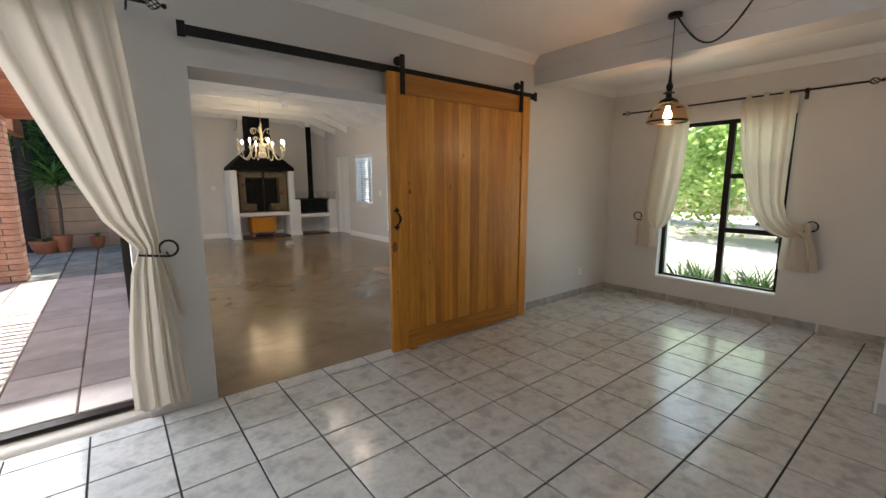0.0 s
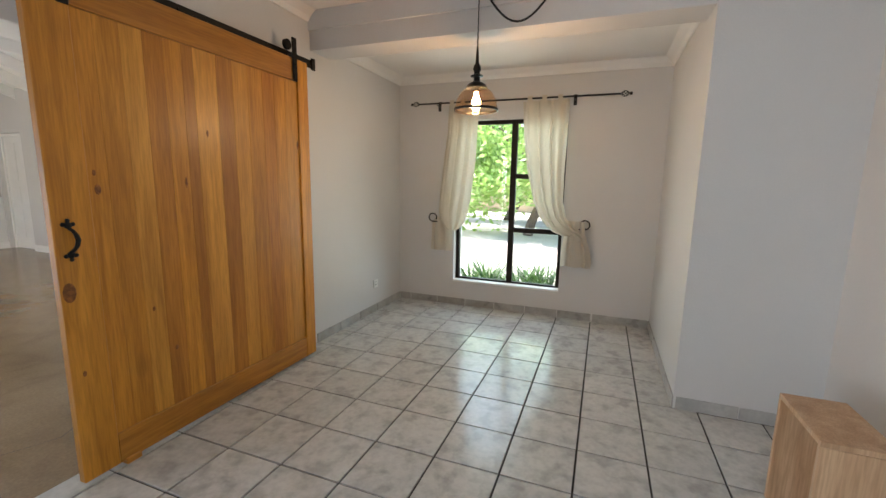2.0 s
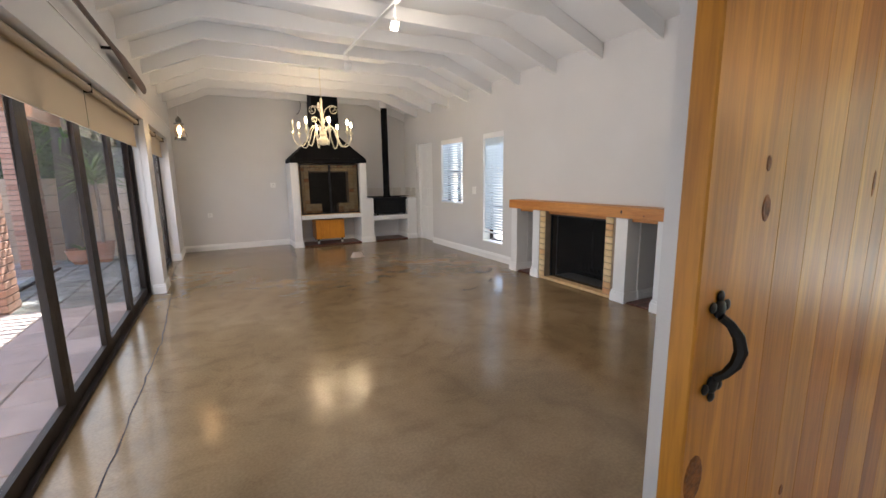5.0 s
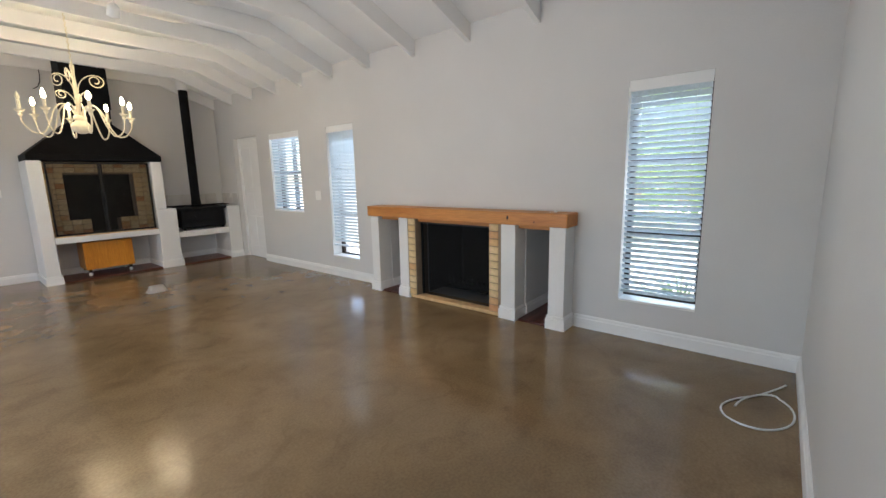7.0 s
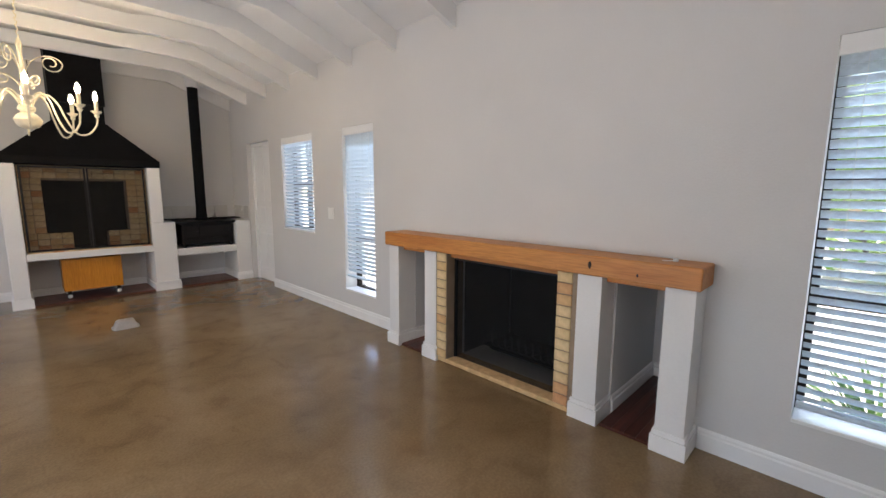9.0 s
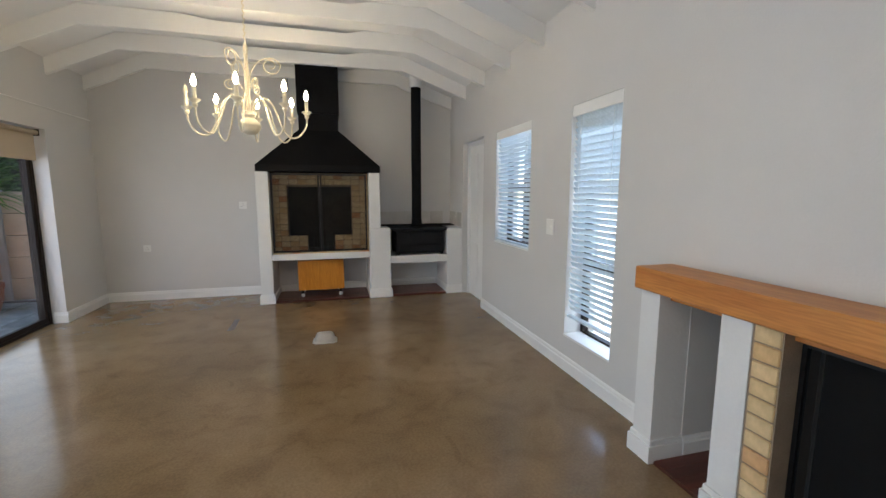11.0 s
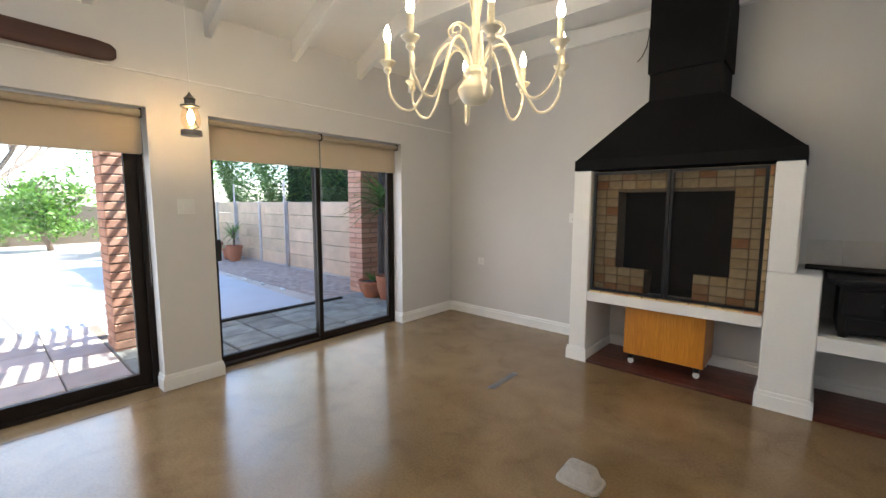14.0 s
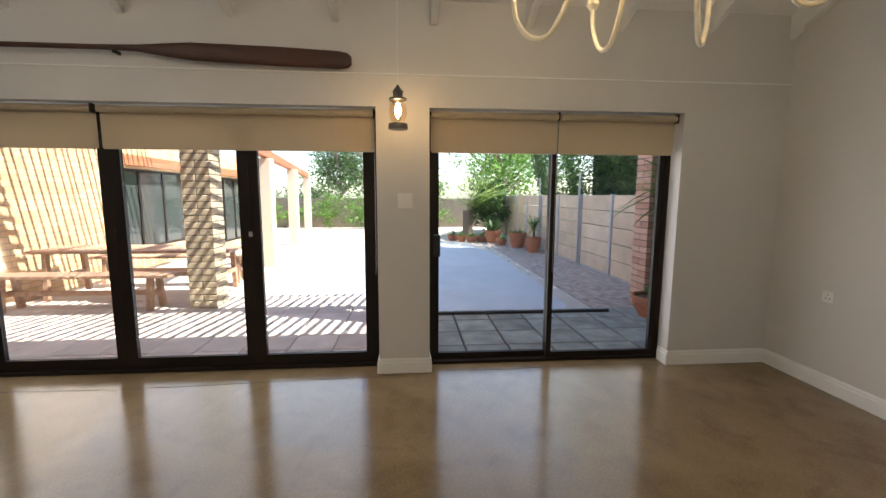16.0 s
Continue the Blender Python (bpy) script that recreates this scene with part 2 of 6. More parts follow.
def brick_wall_mat(name, c1, c2, mortar, scale=1.0):
    """Face brickwork for walls that stay far off, on the wall's x and z."""
    m, nt, b = _base(name)
    tc, sx, cx, br = (nt.nodes.new(k) for k in ("ShaderNodeTexCoord", "ShaderNodeSeparateXYZ", "ShaderNodeCombineXYZ", "ShaderNodeTexBrick"))
    nt.links.new(tc.outputs["Object"], sx.inputs[0])
    nt.links.new(sx.outputs[0], cx.inputs[0])
    nt.links.new(sx.outputs[2], cx.inputs[1])
    nt.links.new(cx.outputs[0], br.inputs["Vector"])
    for k, v in (("Color1", c1), ("Color2", c2), ("Mortar", mortar)):
        br.inputs[k].default_value = (*v, 1)
    br.inputs["Scale"].default_value, br.inputs["Brick Width"].default_value, br.inputs["Row Height"].default_value = 1.0, 0.23, 0.085
    br.inputs["Mortar Size"].default_value = 0.006
    n = noise_tex(nt, 3.0, 5)
    col = mixc(nt, 1.0, br.outputs["Color"], ramp(nt, n, [(0.3, (0.8, 0.8, 0.8)), (0.7, (1.05, 1.05, 1.05))]), "MULTIPLY")
    nt.links.new(col, b.inputs["Base Color"])
    b.inputs["Roughness"].default_value = 0.9
    bp = nt.nodes.new("ShaderNodeBump")
    bp.invert = True
    bp.inputs["Strength"].default_value, bp.inputs["Distance"].default_value = 0.6, 0.008
    nt.links.new(br.outputs["Fac"], bp.inputs["Height"])
    nt.links.new(bp.outputs[0], b.inputs["Normal"])
    return m


def brick_piece_mat(name, tones):
    m, nt, b = _base(name)
    oi = nt.nodes.new("ShaderNodeObjectInfo")
    n, f = noise_tex(nt, 22, 4), noise_tex(nt, 160, 2)
    col = ramp(nt, oi.outputs["Random"], tones)
    col = mixc(nt, 1.0, col, ramp(nt, n, [(0.3, (0.8, 0.78, 0.75)), (0.7, (1.06, 1.06, 1.06))]), "MULTIPLY")
    nt.links.new(col, b.inputs["Base Color"])
    b.inputs["Roughness"].default_value = 0.88
    bp = nt.nodes.new("ShaderNodeBump")
    bp.inputs["Strength"].default_value, bp.inputs["Distance"].default_value = 0.3, 0.004
    nt.links.new(f, bp.inputs["Height"])
    nt.links.new(bp.outputs[0], b.inputs["Normal"])
    return m


def mesh_screen_mat(name):
    """Fine black spark mesh: wires across, gaps between."""
    m, nt, b = _base(name)
    out = nt.nodes["Material Output"]
    tr, mx = nt.nodes.new("ShaderNodeBsdfTransparent"), nt.nodes.new("ShaderNodeMixShader")
    b.inputs["Base Color"].default_value = (0.012, 0.012, 0.012, 1)
    b.inputs["Roughness"].default_value = 0.7
    b.inputs["Specular IOR Level"].default_value = 0.15
    mx.inputs[0].default_value = 0.45
    nt.links.new(tr.outputs[0], mx.inputs[1])
    nt.links.new(b.outputs[0], mx.inputs[2])
    nt.links.new(mx.outputs[0], out.inputs[0])
    return m


M = {
    "wingbrick": brick_wall_mat("face_brick", (0.72, 0.52, 0.3), (0.6, 0.38, 0.2), (0.36, 0.28, 0.2)),
    "pale_brick": surf("pale_brick", (0.5, 0.42, 0.3), 0.15, 12, 90, 0.9, 0.3, rand=0.15),
    "darkglass": surf("dark_window_glass", (0.05, 0.06, 0.06), 0.1, 2, 60, 0.05, 0.0, rough_vary=0.02),
    # near-black green, painted shade for the depth between hedge leaves
    "hedge_shade": surf("hedge_inner_shade", (0.015, 0.03, 0.01), 0.3, 8, 60, 0.95, 0.3),
    "wall": surf("wall_paint", (0.62, 0.612, 0.6), 0.03, 1.2, 90, 0.55, 0.12, rough_vary=0.06),
    "ceiling": surf("ceiling_paint", (0.8, 0.8, 0.79), 0.03, 1.5, 70, 0.7, 0.05),
    "trim": surf("trim_paint", (0.82, 0.82, 0.81), 0.03, 4, 80, 0.35, 0.04),
    "screed": floor_mat(),
    "tile": tile_mat("glazed_tile", (0.57, 0.575, 0.56), (0.42, 0.42, 0.41)),
    "skirttile": surf("skirting_tile", (0.4, 0.39, 0.37), 0.2, 7, 40, 0.3, 0.03, rand=0.12),
    "grout": surf("grout", (0.025, 0.023, 0.022), 0.2, 8, 90, 0.9, 0.2),
    "oak": wood("oak_board", (0.36, 0.135, 0.008), (0.66, 0.3, 0.03), "z", 0.42, 0.25, 0.12, True),
    "oak_pale": wood("oak_board_pale", (0.46, 0.2, 0.022), (0.7, 0.34, 0.045), "z", 0.42, 0.12, 0.12),
    "oak_dark": wood("oak_board_dark", (0.32, 0.11, 0.008), (0.54, 0.225, 0.022), "z", 0.42, 0.12, 0.12),
    "knot": surf("oak_knot", (0.25, 0.09, 0.018), 0.5, 60, 160, 0.6, 0.2),
    "oak_h": wood("oak_rail", (0.34, 0.125, 0.01), (0.58, 0.26, 0.03), "x", 0.42, 0.2, 0.12),
    "pine": wood("mantel_pine", (0.48, 0.17, 0.028), (0.66, 0.29, 0.06), "y", 0.45, 0.1, 0.1),
    "veneer": wood("veneer", (0.42, 0.25, 0.13), (0.6, 0.4, 0.24), "z", 0.45, 0.1, 0.05),
    "cabinet": wood("orange_veneer", (0.5, 0.19, 0.012), (0.64, 0.27, 0.025), "z", 0.35, 0.05, 0.2),
    "darkwood": wood("dark_parquet", (0.05, 0.012, 0.008), (0.12, 0.03, 0.018), "x", 0.35, 0.3, 0.1),
    "oar": wood("oar_varnish", (0.03, 0.01, 0.006), (0.075, 0.025, 0.012), "y", 0.5, 0.1, 0.05),
    "pole": wood("pergola_wood", (0.34, 0.12, 0.05), (0.52, 0.22, 0.1), "x", 0.6, 0.2, 0.0),
    "bench": wood("bench_wood", (0.36, 0.2, 0.13), (0.58, 0.4, 0.28), "x", 0.6, 0.2, 0.0),
    "iron": surf("black_iron", (0.015, 0.015, 0.015), 0.2, 20, 90, 0.4, 0.05, metal=0.6),
    "ash_iron": surf("ashy_iron", (0.09, 0.085, 0.08), 0.3, 20, 90, 0.7, 0.1),
    "hood": surf("black_steel", (0.007, 0.007, 0.0075), 0.3, 4, 60, 0.6, 0.06, metal=0.0, spec=0.08),
    "bronze": surf("bronze_aluminium", (0.022, 0.016, 0.013), 0.1, 10, 80, 0.5, 0.02, metal=0.0, spec=0.15),
    "plaster": surf("braai_plaster", (0.74, 0.74, 0.73), 0.04, 2, 60, 0.6, 0.15),
    "soot": surf("soot", (0.035, 0.028, 0.022), 0.3, 6, 50, 0.95, 0.1),
    "firebrick": brick_piece_mat("fire_brick", [(0, (0.66, 0.5, 0.27)), (0.45, (0.74, 0.58, 0.34)), (0.72, (0.66, 0.46, 0.23)), (0.9, (0.62, 0.36, 0.18)), (1, (0.55, 0.26, 0.12))]),
    "pale_mortar": surf("brick_mortar", (0.3, 0.23, 0.16), 0.15, 10, 120, 0.95, 0.3),
    "mortar": surf("mortar", (0.16, 0.13, 0.1), 0.15, 10, 120, 0.95, 0.3),
    "redbrick": brick_piece_mat("red_brick", [(0, (0.6, 0.33, 0.23)), (0.5, (0.72, 0.46, 0.34)), (1, (0.54, 0.29, 0.2))]),
    "precast": surf("precast_concrete", (0.64, 0.5, 0.35), 0.15, 3, 60, 0.9, 0.3, rand=0.12),
    "post": surf("concrete_post", (0.5, 0.49, 0.47), 0.12, 6, 80, 0.9, 0.2),
    "slab": surf("paving_slab", (0.6, 0.53, 0.48), 0.15, 5, 80, 0.85, 0.25, rand=0.25),
    "mossy": surf("mossy_slab", (0.3, 0.32, 0.29), 0.35, 5, 80, 0.85, 0.25, rand=0.25),
    "paver": surf("brick_paver", (0.44, 0.36, 0.31), 0.35, 9, 70, 0.9, 0.3),
    "cover": surf("pool_cover", (0.5, 0.53, 0.56), 0.08, 2, 90, 0.7, 0.05),
    "ground": surf("sandy_ground", (0.55, 0.5, 0.43), 0.15, 1.5, 60, 0.95, 0.3),
    "lawn": surf("lawn_soil", (0.12, 0.16, 0.05), 0.3, 3, 80, 0.95, 0.4),
    "blind": cloth_mat("blind_fabric", (0.62, 0.52, 0.38), 0.3),
    "slat": cloth_mat("blind_slat", (0.74, 0.8, 0.85), 0.42, 40),
    "curtain": cloth_mat("curtain_voile", (0.66, 0.6, 0.5), 0.3),
    "glass": glass_mat("window_glass"),
    "lampglass": glass_mat("lamp_glass", (1.0, 0.9, 0.8)),
    "mesh": mesh_screen_mat("spark_mesh"),
    "cream": surf("cream_enamel", (0.72, 0.66, 0.5), 0.08, 20, 90, 0.4, 0.05),
    "bulb": glow_mat("bulb_glow", (1.0, 0.66, 0.3), 30),
    "flame": glow_mat("flame_bulb", (1.0, 0.76, 0.45), 30),
    "spot": glow_mat("spot_glow", (1.0, 0.85, 0.65), 60),
    "plastic": surf("white_plastic", (0.78, 0.78, 0.76), 0.02, 10, 90, 0.35, 0.0),
    "clear": cloth_mat("clear_plastic", (0.75, 0.72, 0.68), 0.6, 60),
    "terracotta": surf("terracotta", (0.42, 0.17, 0.09), 0.15, 10, 80, 0.8, 0.15),
    "soil": surf("soil", (0.06, 0.04, 0.03), 0.3, 20, 90, 1.0, 0.4),
    "bark": surf("bark", (0.16, 0.12, 0.09), 0.25, 10, 60, 0.95, 0.5),
    "leaf": leaf_mat("leaf_green", (0.06, 0.15, 0.02), (0.18, 0.34, 0.05)),
    "leaf_dark": leaf_mat("leaf_dark", (0.03, 0.075, 0.02), (0.09, 0.17, 0.04)),
    "leaf_bright": leaf_mat("leaf_bright", (0.26, 0.42, 0.08), (0.5, 0.64, 0.24)),
    "tape": surf("grey_tape", (0.16, 0.15, 0.15), 0.1, 20, 90, 0.5, 0.05),
    "outwall": surf("outer_render", (0.6, 0.5, 0.4), 0.08, 2, 60, 0.9, 0.3),
    "rubber": surf("rubber", (0.02, 0.02, 0.02), 0.1, 20, 90, 0.7, 0.0),
    "crack": surf("floor_joint", (0.04, 0.03, 0.025), 0.2, 20, 90, 0.9, 0.0),
}


# ---- mesh helpers ----
def bm_box(bm, x0, y0, z0, x1, y1, z1, bevel=0.0):
    r = bmesh.ops.create_cube(bm, size=1.0, matrix=Matrix.Translation(((x0 + x1) / 2, (y0 + y1) / 2, (z0 + z1) / 2)) @ Matrix.Diagonal((abs(x1 - x0), abs(y1 - y0), abs(z1 - z0), 1)))
    if bevel:
        es = list({e for v in r["verts"] for e in v.link_edges})
        bmesh.ops.bevel(bm, geom=es, offset=bevel, segments=1, affect="EDGES")
    return bm


def box_bm(x0, y0, z0, x1, y1, z1, bevel=0.0):
    return bm_box(bmesh.new(), x0, y0, z0, x1, y1, z1, bevel)


def bm_lathe(bm, rings, centre=(0, 0, 0), seg=20, caps=True):
    """A turned body about z through centre from (radius, height) rings."""
    cx, cy, cz = centre
    loops = [[bm.verts.new((cx + r * math.cos(2 * math.pi * i / seg), cy + r * math.sin(2 * math.pi * i / seg), cz + h)) for i in range(seg)] for r, h in rings]
    for a, b in zip(loops, loops[1:]):
        for i in range(seg):
            bm.faces.new((a[i], a[(i + 1) % seg], b[(i + 1) % seg], b[i]))
    if caps:
        bm.faces.new(list(reversed(loops[0])))
        bm.faces.new(loops[-1])
    return bm


def bm_tube(bm, pts, r, seg=8, taper=None):
    """A tube along points; taper gives the radius at each point."""
    pts = [Vector(p) for p in pts]
    loops = []
    side = None
    for i, p in enumerate(pts):
        d = (pts[min(i + 1, len(pts) - 1)] - pts[max(i - 1, 0)]).normalized()
        if side is None:
            side = d.orthogonal().normalized()
        side = (side - d * side.dot(d)).normalized()
        up = d.cross(side)
        rr = taper[i] if taper else r
        loops.append([bm.verts.new(p + (side * math.cos(2 * math.pi * k / seg) + up * math.sin(2 * math.pi * k / seg)) * rr) for k in range(seg)])
    for a, b in zip(loops, loops[1:]):
        for k in range(seg):
            bm.faces.new((a[k], a[(k + 1) % seg], b[(k + 1) % seg], b[k]))
    bm.faces.new(list(reversed(loops[0])))
    bm.faces.new(loops[-1])
    return bm


def bm_prism(bm, profile, axis, a, b):
    """Extrudes a closed 2D profile along an axis from a to b; the profile is in the two other axes, in order."""
    def at(p, s):
        return {"x": (s, p[0], p[1]), "y": (p[0], s, p[1]), "z": (p[0], p[1], s)}[axis]
    v0, v1 = [bm.verts.new(at(p, a)) for p in profile], [bm.verts.new(at(p, b)) for p in profile]
    n = len(profile)
    bm.faces.new(v0)
    bm.faces.new(list(reversed(v1)))
    for i in range(n):
        bm.faces.new((v0[i], v1[i], v1[(i + 1) % n], v0[(i + 1) % n]))
    bmesh.ops.recalc_face_normals(bm, faces=bm.faces[:])
    return bm


def to_mesh(name, bm, material, smooth=False):
    bmesh.ops.recalc_face_normals(bm, faces=bm.faces[:])
    me = bpy.data.meshes.new(name)
    bm.to_mesh(me)
    bm.free()
    for m in (material if isinstance(material, (list, tuple)) else [material]):
        me.materials.append(m)
    if smooth:
        me.shade_smooth()
        me.set_sharp_from_angle(angle=radians(40))
    return me


def solid(name, bm, material, label="", category="", group="", kind="", smooth=False):
    return tagged(new(name, to_mesh(name, bm, material, smooth)), label, category, group, kind)


def part(name, bm, material, parent, label="", smooth=False, kind=""):
    ob = new(name, to_mesh(name, bm, material, smooth))
    ob.parent = parent
    ob.matrix_parent_inverse = parent.matrix_basis.inverted() if parent.parent is None else Matrix.Identity(4)
    return tagged(ob, label, kind=kind)


def piece(name, me, parent, place, rz=0.0):
    """A piece that shares its mesh, as a child of its thing."""
    ob = new(name, me)
    ob.parent = parent
    ob.matrix_basis = Matrix.Translation(place) @ Matrix.Rotation(rz, 4, "Z")
    return ob


def thing(name, place, label, category, group=""):
    e = new(name)
    e.location = place
    e.empty_display_size = 0.1
    return tagged(e, label, category, group)


def wall_bm(axis, p0, p1, a0, a1, z0, z1, holes=()):
    """A wall of thickness p0..p1 along an axis from a0 to a1, with real holes (a0, a1, z0, z1)."""
    As = sorted({a0, a1, *[h[0] for h in holes], *[h[1] for h in holes]})
    Zs = sorted({z0, z1, *[h[2] for h in holes], *[h[3] for h in holes]})
    As, Zs = [a for a in As if a0 <= a <= a1], [z for z in Zs if z0 <= z <= z1]
    full = lambda i, j: 0 <= i < len(As) - 1 and 0 <= j < len(Zs) - 1 and not any(h[0] - 1e-6 <= As[i] and As[i + 1] <= h[1] + 1e-6 and h[2] - 1e-6 <= Zs[j] and Zs[j + 1] <= h[3] + 1e-6 for h in holes)
    bm, vs = bmesh.new(), {}
    def v(p, a, z):
        k = (p, a, z)
        if k not in vs:
            vs[k] = bm.verts.new((p, a, z) if axis == "y" else (a, p, z))
        return vs[k]
    for i in range(len(As) - 1):
        for j in range(len(Zs) - 1):
            if not full(i, j):
                continue
            a, b, c, d = As[i], As[i + 1], Zs[j], Zs[j + 1]
            for p in (p0, p1):
                bm.faces.new((v(p, a, c), v(p, b, c), v(p, b, d), v(p, a, d)))
            for di, dj, q in ((-1, 0, ((a, c), (a, d))), (1, 0, ((b, c), (b, d))), (0, -1, ((a, c), (b, c))), (0, 1, ((a, d), (b, d)))):
                if not full(i + di, j + dj):
                    (s, t), (u, w) = q
                    bm.faces.new((v(p0, s, t), v(p1, s, t), v(p1, u, w), v(p0, u, w)))
    return bm


def structure(name, bm, material, label="", smooth=False):
    return solid(name, bm, material, label, kind="structure", smooth=smooth)


# ---- plan ----
XL, XR = 0.10, 4.78            # living room side walls
YN, YF = 2.74, 11.30           # living room near and far walls
YD = 2.38                      # dining face of the wall between the rooms
XO0, XO1 = 0.16, 2.06          # opening between the rooms
LINTEL = 2.09
TOP = 3.6
WEST = 0.24                    # thickness of the wall with sliding doors
DOOR1, DOOR2 = (3.35, 7.975), (8.38, 10.415)
WIN = {"window_1": (0.55, 1.71, 0.27, 2.03), "window_2": (3.385, 3.952, 0.31, 2.085), "window_3": (7.33, 7.905, 0.28, 2.085), "window_4": (8.58, 9.42, 0.88, 2.095)}
REARDOOR = (9.82, 10.64, 0.0, 2.11)
CEIL_D = 2.64

# ---- large structure ----
floor_living = structure("floor", box_bm(XL - WEST, YD, -0.12, 5.06, YF, 0.0), M["screed"], "polished brown screed floor with cloudy stains")
structure("floor_dining_base", box_bm(-3.6, -4.0, -0.12, XR, YD - 0.001, -0.008), M["grout"], "dark grout bed under the tiles")
structure("wall_east", wall_bm("y", XR, XR + 0.28, -4.0, YF + 0.3, 0, TOP, [*WIN.values(), REARDOOR, (4.505, 4.825, 0, 0.925), (5.124, 6.099, 0.04, 0.925), (6.365, 6.70, 0, 0.925)]), M["wall"], "pale grey painted wall with deep window openings")
structure("wall_firebox", wall_bm("y", 5.55, 5.7, 4.4, 6.9, -0.01, 1.1), M["wall"], "back of the fireplace recess")
for _y0, _y1, _m in ((4.4, 4.505, "wall"), (4.825, 5.124, "wall"), (6.099, 6.365, "wall"), (6.70, 6.9, "wall")):
    structure("wall_firebox", box_bm(XR + 0.28, _y0, -0.01, 5.55, _y1, 0.925), M[_m], "side wall of the fireplace recess")
structure("firebox_lining", box_bm(5.06, 5.13, 0.0, 5.549, 6.09, 0.05), M["soot"], "sooty hearth")
structure("firebox_lining", box_bm(5.45, 5.13, 0.05, 5.549, 6.09, 0.92), M["soot"], "sooty fire back")
structure("firebox_lining", box_bm(4.8, 5.1245, 0.041, 5.45, 5.129, 0.92), M["soot"], "sooty cheek")
structure("firebox_lining", box_bm(4.8, 6.094, 0.041, 5.45, 6.0985, 0.92), M["soot"], "sooty cheek")
structure("ceiling_firebox", box_bm(XR + 0.28, 4.4, 0.925, 5.7, 6.9, 1.1), M["wall"], "top of the fireplace recess")
structure("wall_north", box_bm(XL - WEST, YF, 0, XR, YF + 0.3, TOP), M["wall"], "pale grey painted far wall")
structure("wall_west", wall_bm("y", XL - WEST, XL, YN, YF, 0, TOP, [(DOOR1[0], DOOR1[1], -1, LINTEL), (DOOR2[0], DOOR2[1], -1, LINTEL)]), M["wall"], "pale grey painted wall with two sliding door openings")
structure("wall_middle", wall_bm("x", YD, YN, -3.6, XR, 0, TOP, [(XO0, XO1, -1, 2.06), (-2.4, -0.2, -1, 2.12)]), M["wall"], "pale grey wall between the living room and the dining room")
structure("wall_dining_return", box_bm(3.22, -1.05, 0, XR, -0.32, 2.499), M["wall"], "pale grey return wall beside the alcove")
structure("wall_dining_south", wall_bm("x", -1.25, -1.05, 1.3, 3.22, 0, CEIL_D), M["wall"], "pale grey painted wall behind the oak box")
structure("wall_dining_near", box_bm(1.1, -4.0, 0, 1.3, -1.05, CEIL_D), M["wall"], "pale grey painted wall")
structure("wall_dining_back", box_bm(-3.6, -4.2, 0, 1.1, -4.0, CEIL_D), M["wall"], "pale grey painted wall")
structure("wall_dining_west", box_bm(-3.8, -4.2, 0, -3.6, YN, CEIL_D), M["wall"], "pale grey painted wall")
structure("ceiling_dining", box_bm(-3.8, -4.2, CEIL_D, 3.22, YD, CEIL_D + 0.15), M["ceiling"], "white plastered ceiling")
structure("ceiling_alcove", box_bm(3.24, -1.05, 2.5, XR, YD, 2.6), M["ceiling"], "white plastered alcove ceiling")
structure("beam_alcove", box_bm(3.24, -0.32, 2.36, 3.5, YD, 2.5), M["wall"], "pale grey downstand beam before the alcove")
structure("beam_alcove_upper", box_bm(3.22, -1.25, 2.5, 3.24, YD, CEIL_D), M["wall"], "pale grey downstand beam before the alcove")

# ceiling of the living room: two slopes and a flat middle
KX0, KX1, ZE, ZK = 0.78, 3.92, 2.85, 3.17
bm = bmesh.new()
bm_prism(bm, [(XL - WEST, ZE - 0.12), (XL, ZE), (KX0, ZK), (KX1, ZK), (XR, ZE), (XR + 0.2, ZE - 0.06), (XR + 0.2, ZK + 0.3), (XL - WEST, ZK + 0.3)], "y", YN - 0.36, YF + 0.3)
structure("ceiling", bm, M["ceiling"], "white boarded ceiling between painted beams")

BEAM_Y = [11.27 - 0.714 * k for k in range(6)] + [6.975 - 0.743 * k for k in range(6)]
for y in BEAM_Y:
    bm = bmesh.new()
    bm_prism(bm, [(XL, 2.68), (KX0, 2.985), (KX1, 2.985), (XR, 2.68), (XR, ZE - 0.003), (KX1, ZK - 0.003), (3.4, ZK - 0.003), (3.2, ZK - 0.045), (1.95, ZK - 0.045), (1.6, ZK - 0.003), (KX0, ZK - 0.003), (XL, ZE - 0.003)], "y", y - 0.025, y + 0.025)
    structure("ceiling_beam", bm, M["ceiling"], "white painted timber roof beam")


# ---- skirtings and trims of the living room ----
def skirt_bm(axis, p, side, a, b, h=0.12, z0=0.0):
    """Skirting on the face p of a wall, standing out to the given side (+1 or -1)."""
    t = 0.018 * side
    prof = [(p, z0), (p + t, z0), (p + t, z0 + h * 0.72), (p + t * 0.65, z0 + h * 0.78), (p + t * 0.65, z0 + h * 0.9), (p + t * 0.3, z0 + h), (p, z0 + h)]
    if axis == "x":
        return bm_prism(bmesh.new(), prof, "x", a, b)
    return bm_prism(bmesh.new(), prof, "y", a, b)


def baseboard(axis, p, side, a, b, h=0.12, z0=0.0):
    return structure("baseboard", skirt_bm(axis, p, side, a, b, h, z0), M["trim"], "white moulded wooden skirting board")


